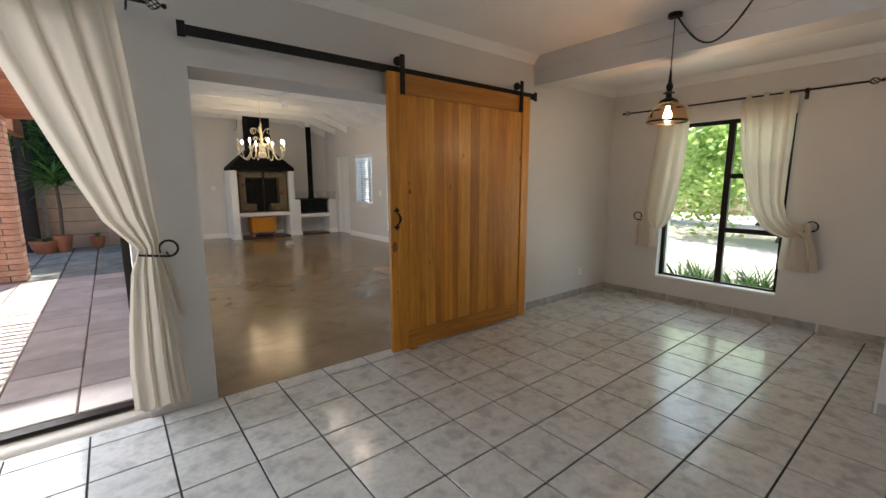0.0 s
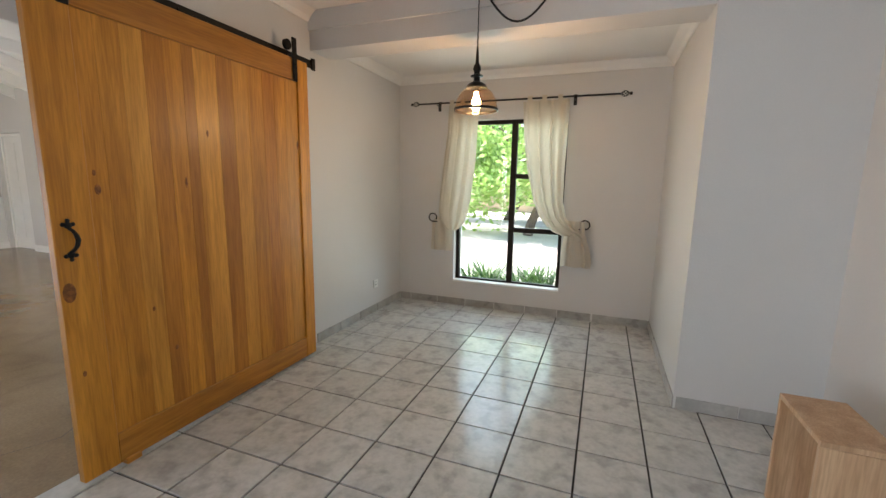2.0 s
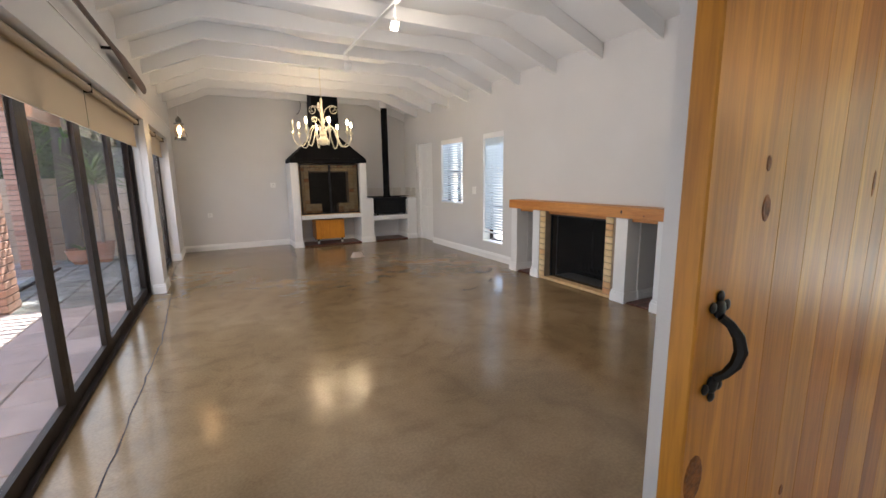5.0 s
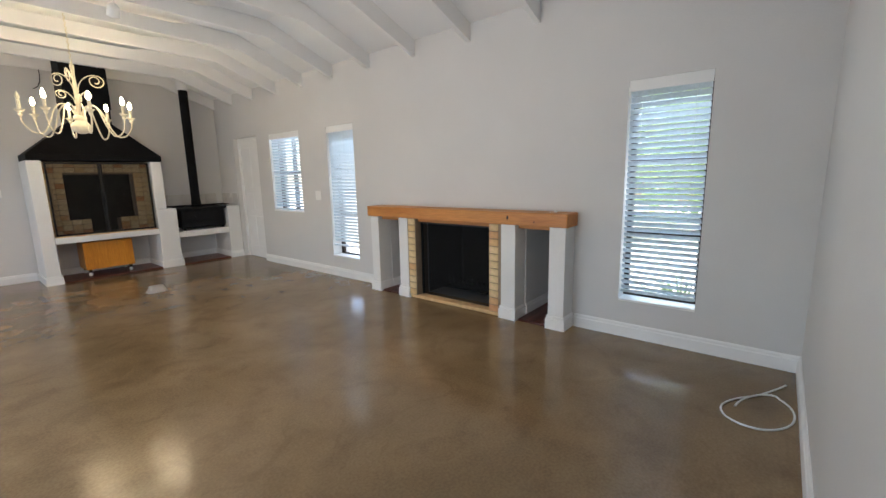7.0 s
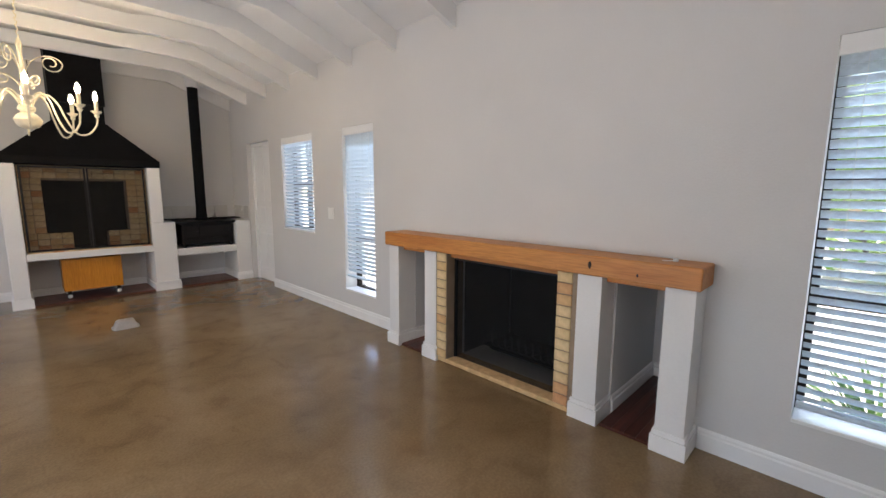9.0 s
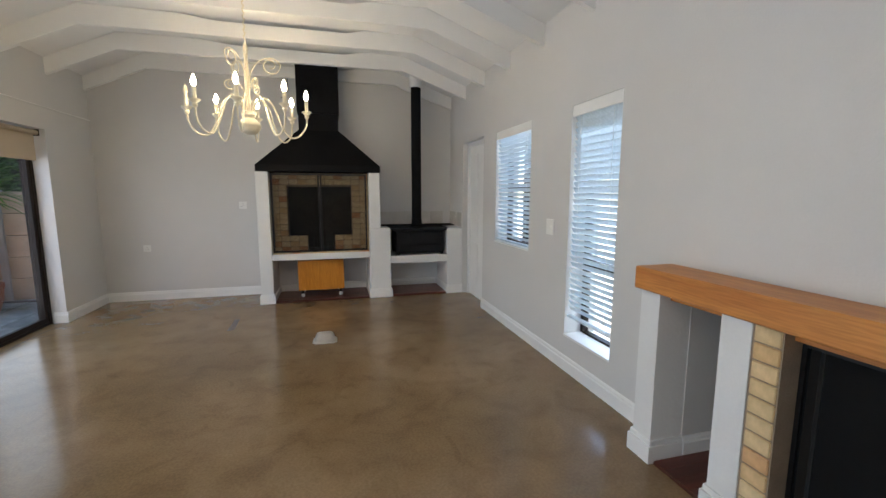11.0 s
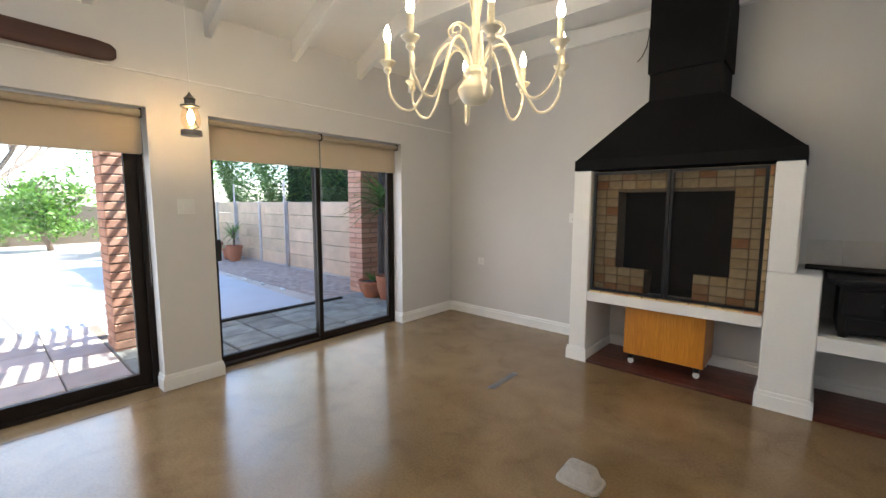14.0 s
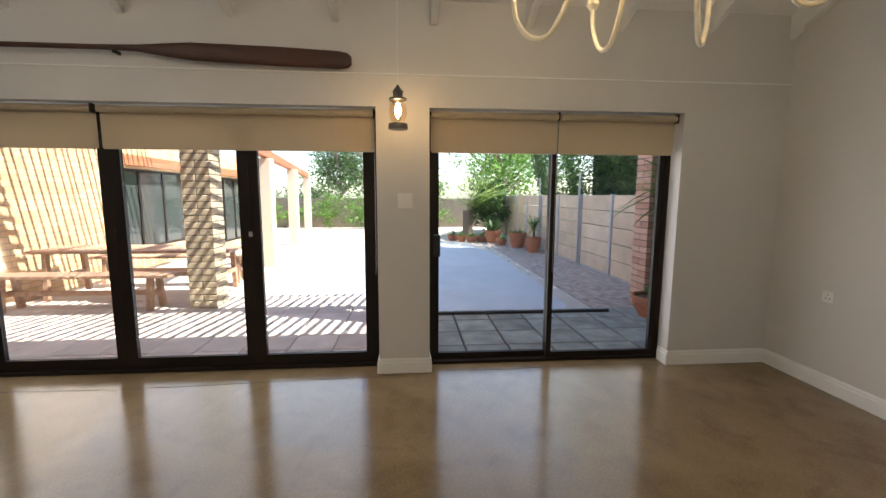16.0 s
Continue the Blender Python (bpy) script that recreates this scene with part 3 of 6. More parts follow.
baseboard("y", XR, -1, YN, 4.33)
baseboard("y", XR, -1, 6.86, REARDOOR[0])
baseboard("x", YF, -1, XL, 2.05)
baseboard("y", XL, 1, DOOR1[1], DOOR2[0])
baseboard("x", DOOR1[1], -1, -0.02, XL + 0.018)
baseboard("x", DOOR2[0], 1, -0.02, XL + 0.018)
baseboard("y", XL, 1, DOOR2[1], YF)
baseboard("x", DOOR2[1], -1, -0.02, XL + 0.018)
baseboard("x", YN, 1, XO1, XR)
baseboard("y", XL, 1, YN, DOOR1[0])
structure("trim", bm_prism(bmesh.new(), [(XL, 2.322), (XL + 0.008, 2.322), (XL + 0.008, 2.33), (XL, 2.33)], "y", YN, YF), M["trim"], "thin plaster line along the wall above the sliding doors")

for _a, _b in ((4.505, 4.825), (6.365, 6.70)):
    baseboard("x", _b, -1, XR + 0.001, 5.549, 0.12)
    baseboard("x", _a, 1, XR + 0.001, 5.549, 0.12)
    baseboard("y", 5.549, -1, _a + 0.019, _b - 0.019, 0.12)

# hairline joint in the screed along the sliding doors
rnd = random.Random(4)
bm = bmesh.new()
joint = [(0.2, 3.0), (0.22, 4.4), (0.233, 5.25), (0.25, 6.04), (0.213, 6.9), (0.175, 7.9), (0.085, 8.43), (0.105, 9.0), (0.07, 9.6), (0.07, 10.05), (0.13, 10.45)]
pts = []
for (xa, ya), (xb, yb) in zip(joint, joint[1:]):
    n = max(2, int((yb - ya) / 0.09))
    pts += [(xa + (xb - xa) * i / n + rnd.uniform(-0.007, 0.007), ya + (yb - ya) * i / n) for i in range(n)]
for (xa, ya), (xb, yb) in zip(pts, pts[1:]):
    w = rnd.uniform(0.003, 0.006)
    q = [bm.verts.new(v) for v in ((xa - w, ya, 0.001), (xa + w, ya, 0.001), (xb + w, yb, 0.001), (xb - w, yb, 0.001))]
    bm.faces.new(q)
pts = [(0.3 + i * 0.13, 2.86 + 0.06 * math.sin(i * 1.1) + rnd.uniform(-0.02, 0.02)) for i in range(12)]
for (xa, ya), (xb, yb) in zip(pts, pts[1:]):
    q = [bm.verts.new(v) for v in ((xa, ya - 0.002, 0.001), (xb, yb - 0.002, 0.001), (xb, yb + 0.002, 0.001), (xa, ya + 0.002, 0.001))]
    bm.faces.new(q)
structure("floor_joint", bm, M["crack"], "dark hairline joint in the screed")


# ---- dining room ----
def cornice(axis, p, side, a, b, z):
    prof = [(p, z - 0.075), (p + 0.012 * side, z - 0.075), (p + 0.03 * side, z - 0.045), (p + 0.06 * side, z - 0.018), (p + 0.08 * side, z - 0.001), (p, z - 0.001)]
    structure("trim_cornice", bm_prism(bmesh.new(), prof, axis, a, b), M["ceiling"], "white coved plaster cornice")


cornice("y", XR, -1, -0.32, YD, 2.5)
cornice("x", YD, -1, 3.5, XR, 2.5)
cornice("x", -0.32, 1, 3.5, XR, 2.5)
cornice("x", YD, -1, -3.6, 3.237, CEIL_D)


def barn_door():
    x0, x1, y0, y1, z0, z1 = 1.42, 3.03, 2.245, 2.285, 0.018, 2.205
    d = thing("barn_door", ((x0 + x1) / 2, y1, z0), "wide oiled oak sliding barn door with vertical boards, hung on a black rail", "door")
    part("stile", box_bm(x0, y0, z0, x0 + 0.15, y1, z1, 0.003), M["oak"], d, "wide knotty oak stile")
    part("stile", box_bm(x1 - 0.105, y0, z0, x1, y1, z1, 0.003), M["oak"], d)
    part("top_rail", box_bm(x0 + 0.151, y0, z1 - 0.15, x1 - 0.106, y1, z1, 0.003), M["oak_h"], d)
    part("bottom_rail", box_bm(x0 + 0.151, y0, z0, x1 - 0.106, y1, z0 + 0.15, 0.003), M["oak_h"], d)
    edges = [x0 + 0.152, 1.655, 1.76, 1.86, 1.96, 2.055, 2.12, 2.26, 2.37, 2.48, 2.6, 2.7, 2.8, x1 - 0.107]
    tones = ["oak", "oak", "oak_pale", "oak_dark", "oak", "oak_dark", "oak_pale", "oak_dark", "oak_pale", "oak", "oak_dark", "oak", "oak_pale"]
    for xa, xb, tone in zip(edges, edges[1:], tones):
        part("board", box_bm(xa + 0.0003, y0 + 0.012, z0 + 0.151, xb - 0.0003, y1 - 0.008, z1 - 0.151, 0.0006), M[tone], d)
    for kx, kz, w, h, dy in ((1.452, 0.888, 0.026, 0.045, 0.0), (1.608, 1.318, 0.014, 0.024, 0.012), (1.6, 1.39, 0.008, 0.014, 0.012), (2.03, 1.35, 0.007, 0.03, 0.012), (1.80, 0.72, 0.008, 0.013, 0.012), (1.90, 0.48, 0.009, 0.014, 0.012), (2.18, 1.62, 0.007, 0.02, 0.012), (2.9, 1.62, 0.01, 0.03, 0.0), (1.47, 0.52, 0.008, 0.014, 0.0)):
        bm = bmesh.new()
        bmesh.ops.create_cone(bm, cap_ends=True, segments=14, radius1=1.0, radius2=0.8, depth=0.0016, matrix=Matrix.Translation((kx, y0 + dy - 0.0004, kz)) @ Matrix.Diagonal((w, 1, h, 1)) @ Matrix.Rotation(radians(90), 4, "X"))
        part("knot", bm, M["knot"], d, "dark oak knot")
    bm = bmesh.new()
    hx = 1.474
    pts = [(hx, y0 - 0.006, 1.16), (hx + 0.008, y0 - 0.016, 1.15), (hx + 0.014, y0 - 0.026, 1.132), (hx + 0.017, y0 - 0.03, 1.11), (hx + 0.014, y0 - 0.026, 1.088), (hx + 0.008, y0 - 0.016, 1.07), (hx, y0 - 0.006, 1.06)]
    bm_tube(bm, pts, 0.008, 8, [0.007, 0.007, 0.009, 0.01, 0.009, 0.007, 0.007])
    for z, s in ((1.172, 1), (1.048, -1)):
        for dx, dz, rr in ((0, 0, 0.015), (-0.018, 0.004 * s, 0.009), (0.018, 0.004 * s, 0.009), (0, 0.02 * s, 0.009)):
            bmesh.ops.create_uvsphere(bm, u_segments=10, v_segments=6, radius=rr, matrix=Matrix.Translation((hx + dx, y0 - 0.003, z + dz)) @ Matrix.Diagonal((1, 0.4, 1, 1)))
    part("handle", bm, M["iron"], d, "black wrought iron pull handle", True)
    part("floor_guide", box_bm(x0 + 0.17, y0 - 0.012, 0.0, x0 + 0.24, y1 + 0.01, 0.03, 0.003), M["oak_h"], d)
    return d


barn_door()
rail = thing("door_rail", (1.65, 2.33, 2.24), "flat black steel sliding rail fixed along the wall", "rail")
part("bar", box_bm(0.12, 2.305, 2.205, 3.18, 2.318, 2.262, 0.002), M["iron"], rail)
for x in (0.35, 0.95, 1.45, 2.1, 2.9):
    bm = bmesh.new()
    bmesh.ops.create_cone(bm, cap_ends=True, segments=14, radius1=0.013, radius2=0.013, depth=0.064, matrix=pose(x, 2.348, 2.233, 90))
    bmesh.ops.create_cone(bm, cap_ends=True, segments=6, radius1=0.012, radius2=0.012, depth=0.01, matrix=pose(x, 2.3, 2.233, 90))
    part("spacer_bolt", bm, M["iron"], rail)
for x, z0 in ((0.135, 2.19), (3.165, 2.19)):
    part("end_stop", box_bm(x - 0.02, 2.29, z0, x + 0.02, 2.304, 2.275, 0.003), M["iron"], rail)
for x in (1.545, 2.89):
    h = thing("roller_hanger", (x, 2.24, 2.05), "black steel strap hanger with a grooved roller above the oak door", "hanger", "hangers of the barn door")
    part("strap", box_bm(x - 0.022, 2.232, 2.05, x + 0.022, 2.242, 2.335, 0.003), M["iron"], h)
    bm = bmesh.new()
    bmesh.ops.create_cone(bm, cap_ends=True, segments=24, radius1=0.035, radius2=0.035, depth=0.02, matrix=pose(x, 2.298, 2.298, 90))
    part("roller", bm, M["iron"], h, "", True)
    for z in (2.08, 2.16):
        bm = bmesh.new()
        bmesh.ops.create_cone(bm, cap_ends=True, segments=8, radius1=0.008, radius2=0.006, depth=0.006, matrix=pose(x, 2.229, z, 90))
        part("bolt", bm, M["iron"], h)


def window_frame(name, y0, y1, z0, z1, xa, vert=(), horiz=(), w=0.035, extra=()):
    """A bronze metal window at xa in an east opening; vert and horiz are bar centres."""
    win = tagged(new(name), "dark bronze aluminium window in a deep white reveal", kind="structure")
    win.location = (xa, (y0 + y1) / 2, z0)
    bm = bmesh.new()
    bm_box(bm, xa, y0, z0, xa + 0.05, y0 + w, z1), bm_box(bm, xa, y1 - w, z0, xa + 0.05, y1, z1)
    bm_box(bm, xa, y0 + w, z0, xa + 0.05, y1 - w, z0 + w), bm_box(bm, xa, y0 + w, z1 - w, xa + 0.05, y1 - w, z1)
    part("window_frame", bm, M["bronze"], win)
    for y in vert:
        part("mullion", box_bm(xa + 0.002, y - 0.03, z0 + w, xa + 0.048, y + 0.03, z1 - w), M["bronze"], win)
    for z, a, b in horiz:
        part("transom", box_bm(xa + 0.004, a, z - 0.025, xa + 0.046, b, z + 0.025), M["bronze"], win)
    g = part("pane", box_bm(xa + 0.022, y0 + w, z0 + w, xa + 0.026, y1 - w, z1 - w), M["glass"], win)
    g.visible_shadow = False
    return win


w = WIN["window_1"]
win1 = window_frame("window_1", w[0], w[1], w[2], w[3], 4.86, (1.09,), ((1.45, 0.585, 1.06), (0.88, 0.585, 1.06)), 0.04)
part("window_sill", box_bm(4.765, w[0] + 0.002, w[2] + 0.001, 4.86, w[1] - 0.002, w[2] + 0.022, 0.003), M["trim"], win1)


def rod(name, p0, p1, axis, label):
    """A wrought iron curtain rod with cage finials and brackets."""
    r = thing(name, [(a + b) / 2 for a, b in zip(p0, p1)], label, "curtain rod")
    part("pole", bm_tube(bmesh.new(), [p0, p1], 0.009, 10), M["iron"], r, "", True)
    for p, s in ((p0, -1), (p1, 1)):
        bm = bmesh.new()
        for k in range(6):
            pts = []
            for i in range(9):
                u = i / 8
                rad, ang = 0.024 * math.sin(math.pi * u) + 0.003, k * math.pi / 3 + u * 2.2
                d = s * u * 0.07
                a, b = rad * math.cos(ang), rad * math.sin(ang)
                pts.append((p[0] + d, p[1] + a, p[2] + b) if axis == "x" else (p[0] + a, p[1] + d, p[2] + b))
            bm_tube(bm, pts, 0.0028, 5)
        tip = (p[0] + s * 0.085, p[1], p[2]) if axis == "x" else (p[0], p[1] + s * 0.085, p[2])
        bmesh.ops.create_uvsphere(bm, u_segments=10, v_segments=6, radius=0.014, matrix=Matrix.Translation(tip))
        part("finial", bm, M["iron"], r, "twisted iron cage finial", True)
    return r


rod1 = rod("curtain_rod", (4.70, 0.1, 2.20), (4.70, 2.11, 2.20), "y", "black wrought iron curtain rod with cage finials above the dining window")
for y in (0.5, 1.9):
    bm = bmesh.new()
    bm_tube(bm, [(XR, y, 2.18), (4.73, y, 2.18), (4.70, y, 2.187)], 0.006, 6)
    bm_box(bm, XR - 0.006, y - 0.015, 2.13, XR, y + 0.015, 2.23)
    part("bracket", bm, M["iron"], rod1)
rod2 = rod("curtain_rod", (-0.17 - 2.9, 2.29, 2.325), (-0.02, 2.29, 2.325), "x", "black wrought iron curtain rod above the patio door")
bm = bmesh.new()
bm_tube(bm, [(-0.1, YD, 2.30), (-0.1, 2.32, 2.30), (-0.1, 2.29, 2.312)], 0.006, 6)
part("bracket", bm, M["iron"], rod2)


def drape_bm(rows, axis, p, folds, depth=0.028, cols=72, seed=1):
    """A hanging cloth between two edges: rows of (height, edge a, edge b, out); out is its distance from the plane p."""
    r = random.Random(seed)
    ph = [r.uniform(-0.5, 0.5) for _ in range(12)]
    bm = bmesh.new()
    rows = sorted(rows, reverse=True)
    fine = []
    for (z0, a0, b0, o0), (z1, a1, b1, o1) in zip(rows, rows[1:]):
        n = max(2, int(abs(z0 - z1) / 0.035))
        for i in range(n):
            u = i / n
            s = u
            fine.append((z0 + (z1 - z0) * u, a0 + (a1 - a0) * s, b0 + (b1 - b0) * s, o0 + (o1 - o0) * s))
    fine.append(rows[-1])
    zt = fine[0][0]
    prev = None
    for z, a, b, o in fine:
        line = []
        for k in range(cols + 1):
            u = k / cols
            w = min(1, abs(b - a) / 0.3)
            d = depth * (0.55 + 0.45 * w)
            wig = math.sin(2 * math.pi * folds * u + ph[0] + 0.12 * math.sin(1.5 * (zt - z) + ph[1])) + 0.45 * math.sin(2 * math.pi * folds * 1.73 * u + ph[2] + 0.1 * (zt - z)) + 0.3 * math.sin(2 * math.pi * folds * 0.5 * u + ph[3])
            s = a + (b - a) * (u + 0.1 / folds * math.sin(2 * math.pi * folds * u + ph[4]))
            h = p + o + d * wig * 0.6
            line.append(bm.verts.new((h, s, z) if axis == "y" else (s, h, z)))
        if prev:
            for k in range(cols):
                bm.faces.new((prev[k], prev[k + 1], line[k + 1], line[k]))
        prev = line
    return bm


def curtain(label, place, drops, hem, axis, p, folds, depth, seed, tabs=()):
    c = thing("curtain", place, label, "curtain")
    part("drape", drape_bm(drops, axis, p, folds, depth, seed=seed), M["curtain"], c, "", True)
    if hem:
        part("tail", drape_bm(hem, axis, p, max(2, folds - 2), depth * 1.2, 48, seed + 3), M["curtain"], c, "", True)
    for s in tabs:
        q = p
        bm = bmesh.new()
        pts = [(q + 0.016, 2.15), (q + 0.016, 2.205), (q + 0.01, 2.222), (q, 2.227), (q - 0.01, 2.222), (q - 0.016, 2.205), (q - 0.016, 2.15)]
        prev = None
        for h, z in pts:
            vs = [bm.verts.new((h, s - 0.022, z)), bm.verts.new((h, s + 0.022, z))]
            if prev:
                bm.faces.new((prev[0], prev[1], vs[1], vs[0]))
            prev = vs
        part("tab", bm, M["curtain"], c)
    return c


curtain("sheer cream tab-top curtain swept back and bunched over an iron holdback", (4.70, 1.65, 0.7),
        [(2.175, 1.77, 1.44, 0), (1.9, 1.78, 1.45, 0), (1.6, 1.815, 1.46, -0.01), (1.2, 1.85, 1.5, -0.03), (1.06, 1.855, 1.525, -0.035), (0.95, 1.83, 1.56, -0.04), (0.885, 1.78, 1.61, -0.04), (0.86, 1.73, 1.66, -0.03)],
        [(1.0, 1.9, 1.78, 0.0), (0.92, 1.945, 1.72, 0), (0.75, 1.955, 1.70, 0), (0.63, 1.955, 1.715, 0)], "y", 4.70, 4, 0.03, 2, (1.73, 1.61, 1.49))
curtain("sheer cream tab-top curtain gathered over an iron holdback", (4.70, 0.6, 0.6),
        [(2.175, 0.99, 0.545, 0), (1.8, 0.965, 0.55, 0), (1.52, 0.92, 0.555, -0.01), (1.2, 0.835, 0.55, -0.03), (1.05, 0.77, 0.51, -0.04), (0.96, 0.7, 0.44, -0.045), (0.9, 0.62, 0.36, -0.04), (0.87, 0.54, 0.34, -0.03)],
        [(1.02, 0.5, 0.33, -0.03), (0.9, 0.51, 0.32, -0.02), (0.75, 0.53, 0.27, 0), (0.62, 0.535, 0.24, 0), (0.56, 0.53, 0.25, 0)], "y", 4.70, 4, 0.032, 5, (0.92, 0.78, 0.63))
curtain("long sheer cream curtain tied back beside the patio door", (-0.15, 2.27, 0.1),
        [(2.31, -0.72, -0.15, 0), (2.0, -0.62, -0.125, 0), (1.7, -0.505, -0.105, 0), (1.4, -0.39, -0.09, -0.01), (1.2, -0.305, -0.08, -0.02), (1.08, -0.21, -0.072, -0.03), (1.03, -0.175, -0.08, -0.03),
         (0.9, -0.215, -0.06, -0.01), (0.6, -0.25, -0.03, 0), (0.35, -0.27, -0.015, 0), (0.1, -0.27, 0.0, 0)],
        [(1.0, -0.11, -0.06, 0.02), (0.8, -0.12, 0.0, 0.02), (0.62, -0.1, 0.03, 0.02)], "x", 2.27, 4, 0.032, 9)


def holdback(place, axis, wall, s, label):
    h = thing("curtain_holdback", place, label, "holdback")
    x, y, z = place
    pts = []
    for i in range(15):
        a = math.pi * (-0.5 + 1.65 * i / 14)
        u, v = 0.045 * math.cos(a), 0.045 * math.sin(a)
        pts.append((x, y + s * u, z + v + 0.0) if axis == "y" else (x + s * u, y, z + v))
    first = Vector(pts[0])
    away = Vector((0, -s * 0.09, 0)) if axis == "y" else Vector((-s * 0.14, 0, 0.02))
    part("hook", bm_tube(bmesh.new(), [first + away, first + away * 0.5, *pts], 0.0065, 8), M["iron"], h, "", True)
    w0 = (wall, y, z - 0.04) if axis == "y" else (x, wall, z - 0.04)
    part("stem", bm_tube(bmesh.new(), [w0, first], 0.006, 8), M["iron"], h)
    return h


holdback((4.70, 1.935, 0.99), "y", XR, 1, "black wrought iron hook holding back a cream curtain")
holdback((4.70, 0.33, 0.985), "y", XR, -1, "black wrought iron hook holding back a cream curtain")
holdback((-0.035, 2.24, 1.03), "x", YD, 1, "black wrought iron hook tying back the long curtain")


def pendant():
    x, y = 3.193, 1.016
    p = thing("pendant_lamp", (x, y, CEIL_D), "glass dome pendant lamp on a black chain, glowing", "lamp")
    part("canopy", bm_lathe(bmesh.new(), [(0.045, -0.03), (0.05, -0.025), (0.05, 0)], (x, y, CEIL_D)), M["iron"], p, "", True)
    bm = bmesh.new()
    z, k = CEIL_D - 0.03, 0
    while z > 2.24:
        bmesh.ops.create_cone(bm, cap_ends=True, segments=6, radius1=0.004, radius2=0.004, depth=0.026, matrix=pose(x + 0.003 * (-1) ** k, y, z - 0.012, 0, 8 * (-1) ** k))
        z, k = z - 0.021, k + 1
    part("chain", bm, M["iron"], p)
    part("fitting", bm_lathe(bmesh.new(), [(0.006, 0.26), (0.01, 0.2), (0.012, 0.16), (0.022, 0.14), (0.026, 0.12), (0.018, 0.1), (0.02, 0.09), (0.042, 0.08), (0.042, 0.075), (0.02, 0.07), (0.022, 0.045), (0.06, 0.025), (0.072, 0.004), (0.068, 0.0), (0.02, 0.02)], (x, y, 1.99)), M["iron"], p, "black ribbed lamp fitting", True)
    dome = [(0.06, 0.0), (0.09, -0.015), (0.114, -0.04), (0.13, -0.072), (0.139, -0.11), (0.141, -0.138), (0.136, -0.15), (0.138, -0.138), (0.128, -0.074), (0.09, -0.018), (0.06, -0.003)]
    part("shade", bm_lathe(bmesh.new(), dome, (x, y, 1.994), 36, False), M["lampglass"], p, "clear glass dome shade", True)
    part("shade_rim", bm_lathe(bmesh.new(), [(0.139, -0.148), (0.147, -0.148), (0.147, -0.132), (0.139, -0.132), (0.139, -0.148)], (x, y, 1.994), 36, False), M["iron"], p, "", True)
    part("bulb", bm_lathe(bmesh.new(), [(0.012, 0.0), (0.014, -0.02), (0.028, -0.06), (0.03, -0.08), (0.022, -0.105), (0.006, -0.12)], (x, y, 1.97), 16), M["bulb"], p, "glowing amber filament bulb", True)
    pts = []
    for i in range(17):
        u = i / 16
        pts.append((x - 0.03 * u, y - 0.02 - 0.52 * u, CEIL_D - 0.03 - 0.27 * math.sin(math.pi * u) * (1 - 0.15 * u) + 0.02 * u))
    part("swag_cable", bm_tube(bmesh.new(), pts, 0.007, 8), M["iron"], p, "thick black cable looped to a ceiling hook", True)


pendant()


def oak_box():
    b = thing("side_table", (2.34, -0.71, 0), "small pale oak veneer table with two panel sides, near the socket", "table")
    x0, x1, y0, y1, z1 = 2.155, 2.53, -0.825, -0.595, 0.5
    # the open end faces the window side; panels run along x
    part("top", box_bm(x0, y0, z1 - 0.022, x1, y1, z1, 0.002), M["veneer"], b)
    part("side_panel", box_bm(x0, y0, 0, x0 + 0.022, y1, z1 - 0.0225, 0.002), M["veneer"], b)
    part("side_panel", box_bm(x1 - 0.022, y0, 0.0, x1, y1, z1 - 0.0225, 0.002), M["veneer"], b)
    part("back_panel", box_bm(x0 + 0.0225, y0, 0.02, x1 - 0.0225, y0 + 0.018, z1 - 0.0225, 0.001), M["veneer"], b)


oak_box()


def plate(name, place, axis, side, w=0.085, h=0.085, kind="socket", label="", wide=1):
    """A white socket or switch plate on a wall face."""
    s = thing(name, place, label, kind)
    x, y, z = place
    def bx(u0, u1, z0, z1, d0, d1):
        return box_bm(x + side * d0, y + u0, z + z0, x + side * d1, y + u1, z + z1, 0.0015) if axis == "y" else box_bm(x + u0, y + side * d0, z + z0, x + u1, y + side * d1, z + z1, 0.0015)
    part("faceplate", bx(-w / 2, w / 2, -h / 2, h / 2, 0.0005, 0.008), M["plastic"], s)
    if kind == "socket":
        for u, v in ((0, 0.015), (-0.014, -0.012), (0.014, -0.012)):
            part("pin_hole", bx(u - 0.004, u + 0.004, v - 0.004, v + 0.004, 0.0082, 0.0095), M["rubber"], s)
        part("rocker", bx(-0.03, -0.018, 0.012, 0.03, 0.0082, 0.012), M["plastic"], s)
    else:
        part("rocker", bx(-0.026, -0.012, -0.012, 0.01, 0.0082, 0.013), M["plastic"], s)
    return s


plate("wall_socket", (4.2, YD, 0.3), "x", -1, label="white double wall socket low on the alcove wall")
plate("wall_socket", (2.06, -1.05, 0.33), "x", 1, label="white wall socket behind the small oak table")
plate("wall_socket", (0.6, YF, 0.7), "x", -1, label="white wall socket on the grey far wall")
plate("wall_socket", (1.8, YF, 1.265), "x", -1, 0.1, 0.1, label="white wall socket beside the brick braai")
plate("light_switch", (XL, 8.19, 1.39), "y", 1, 0.115, 0.115, "switch", "white light switch plate below the hanging lantern")
plate("light_switch", (XR, 8.18, 1.145), "y", -1, 0.115, 0.13, "switch", "white light switch plate between two blinds")

# ---- sliding doors ----
GX = -0.09


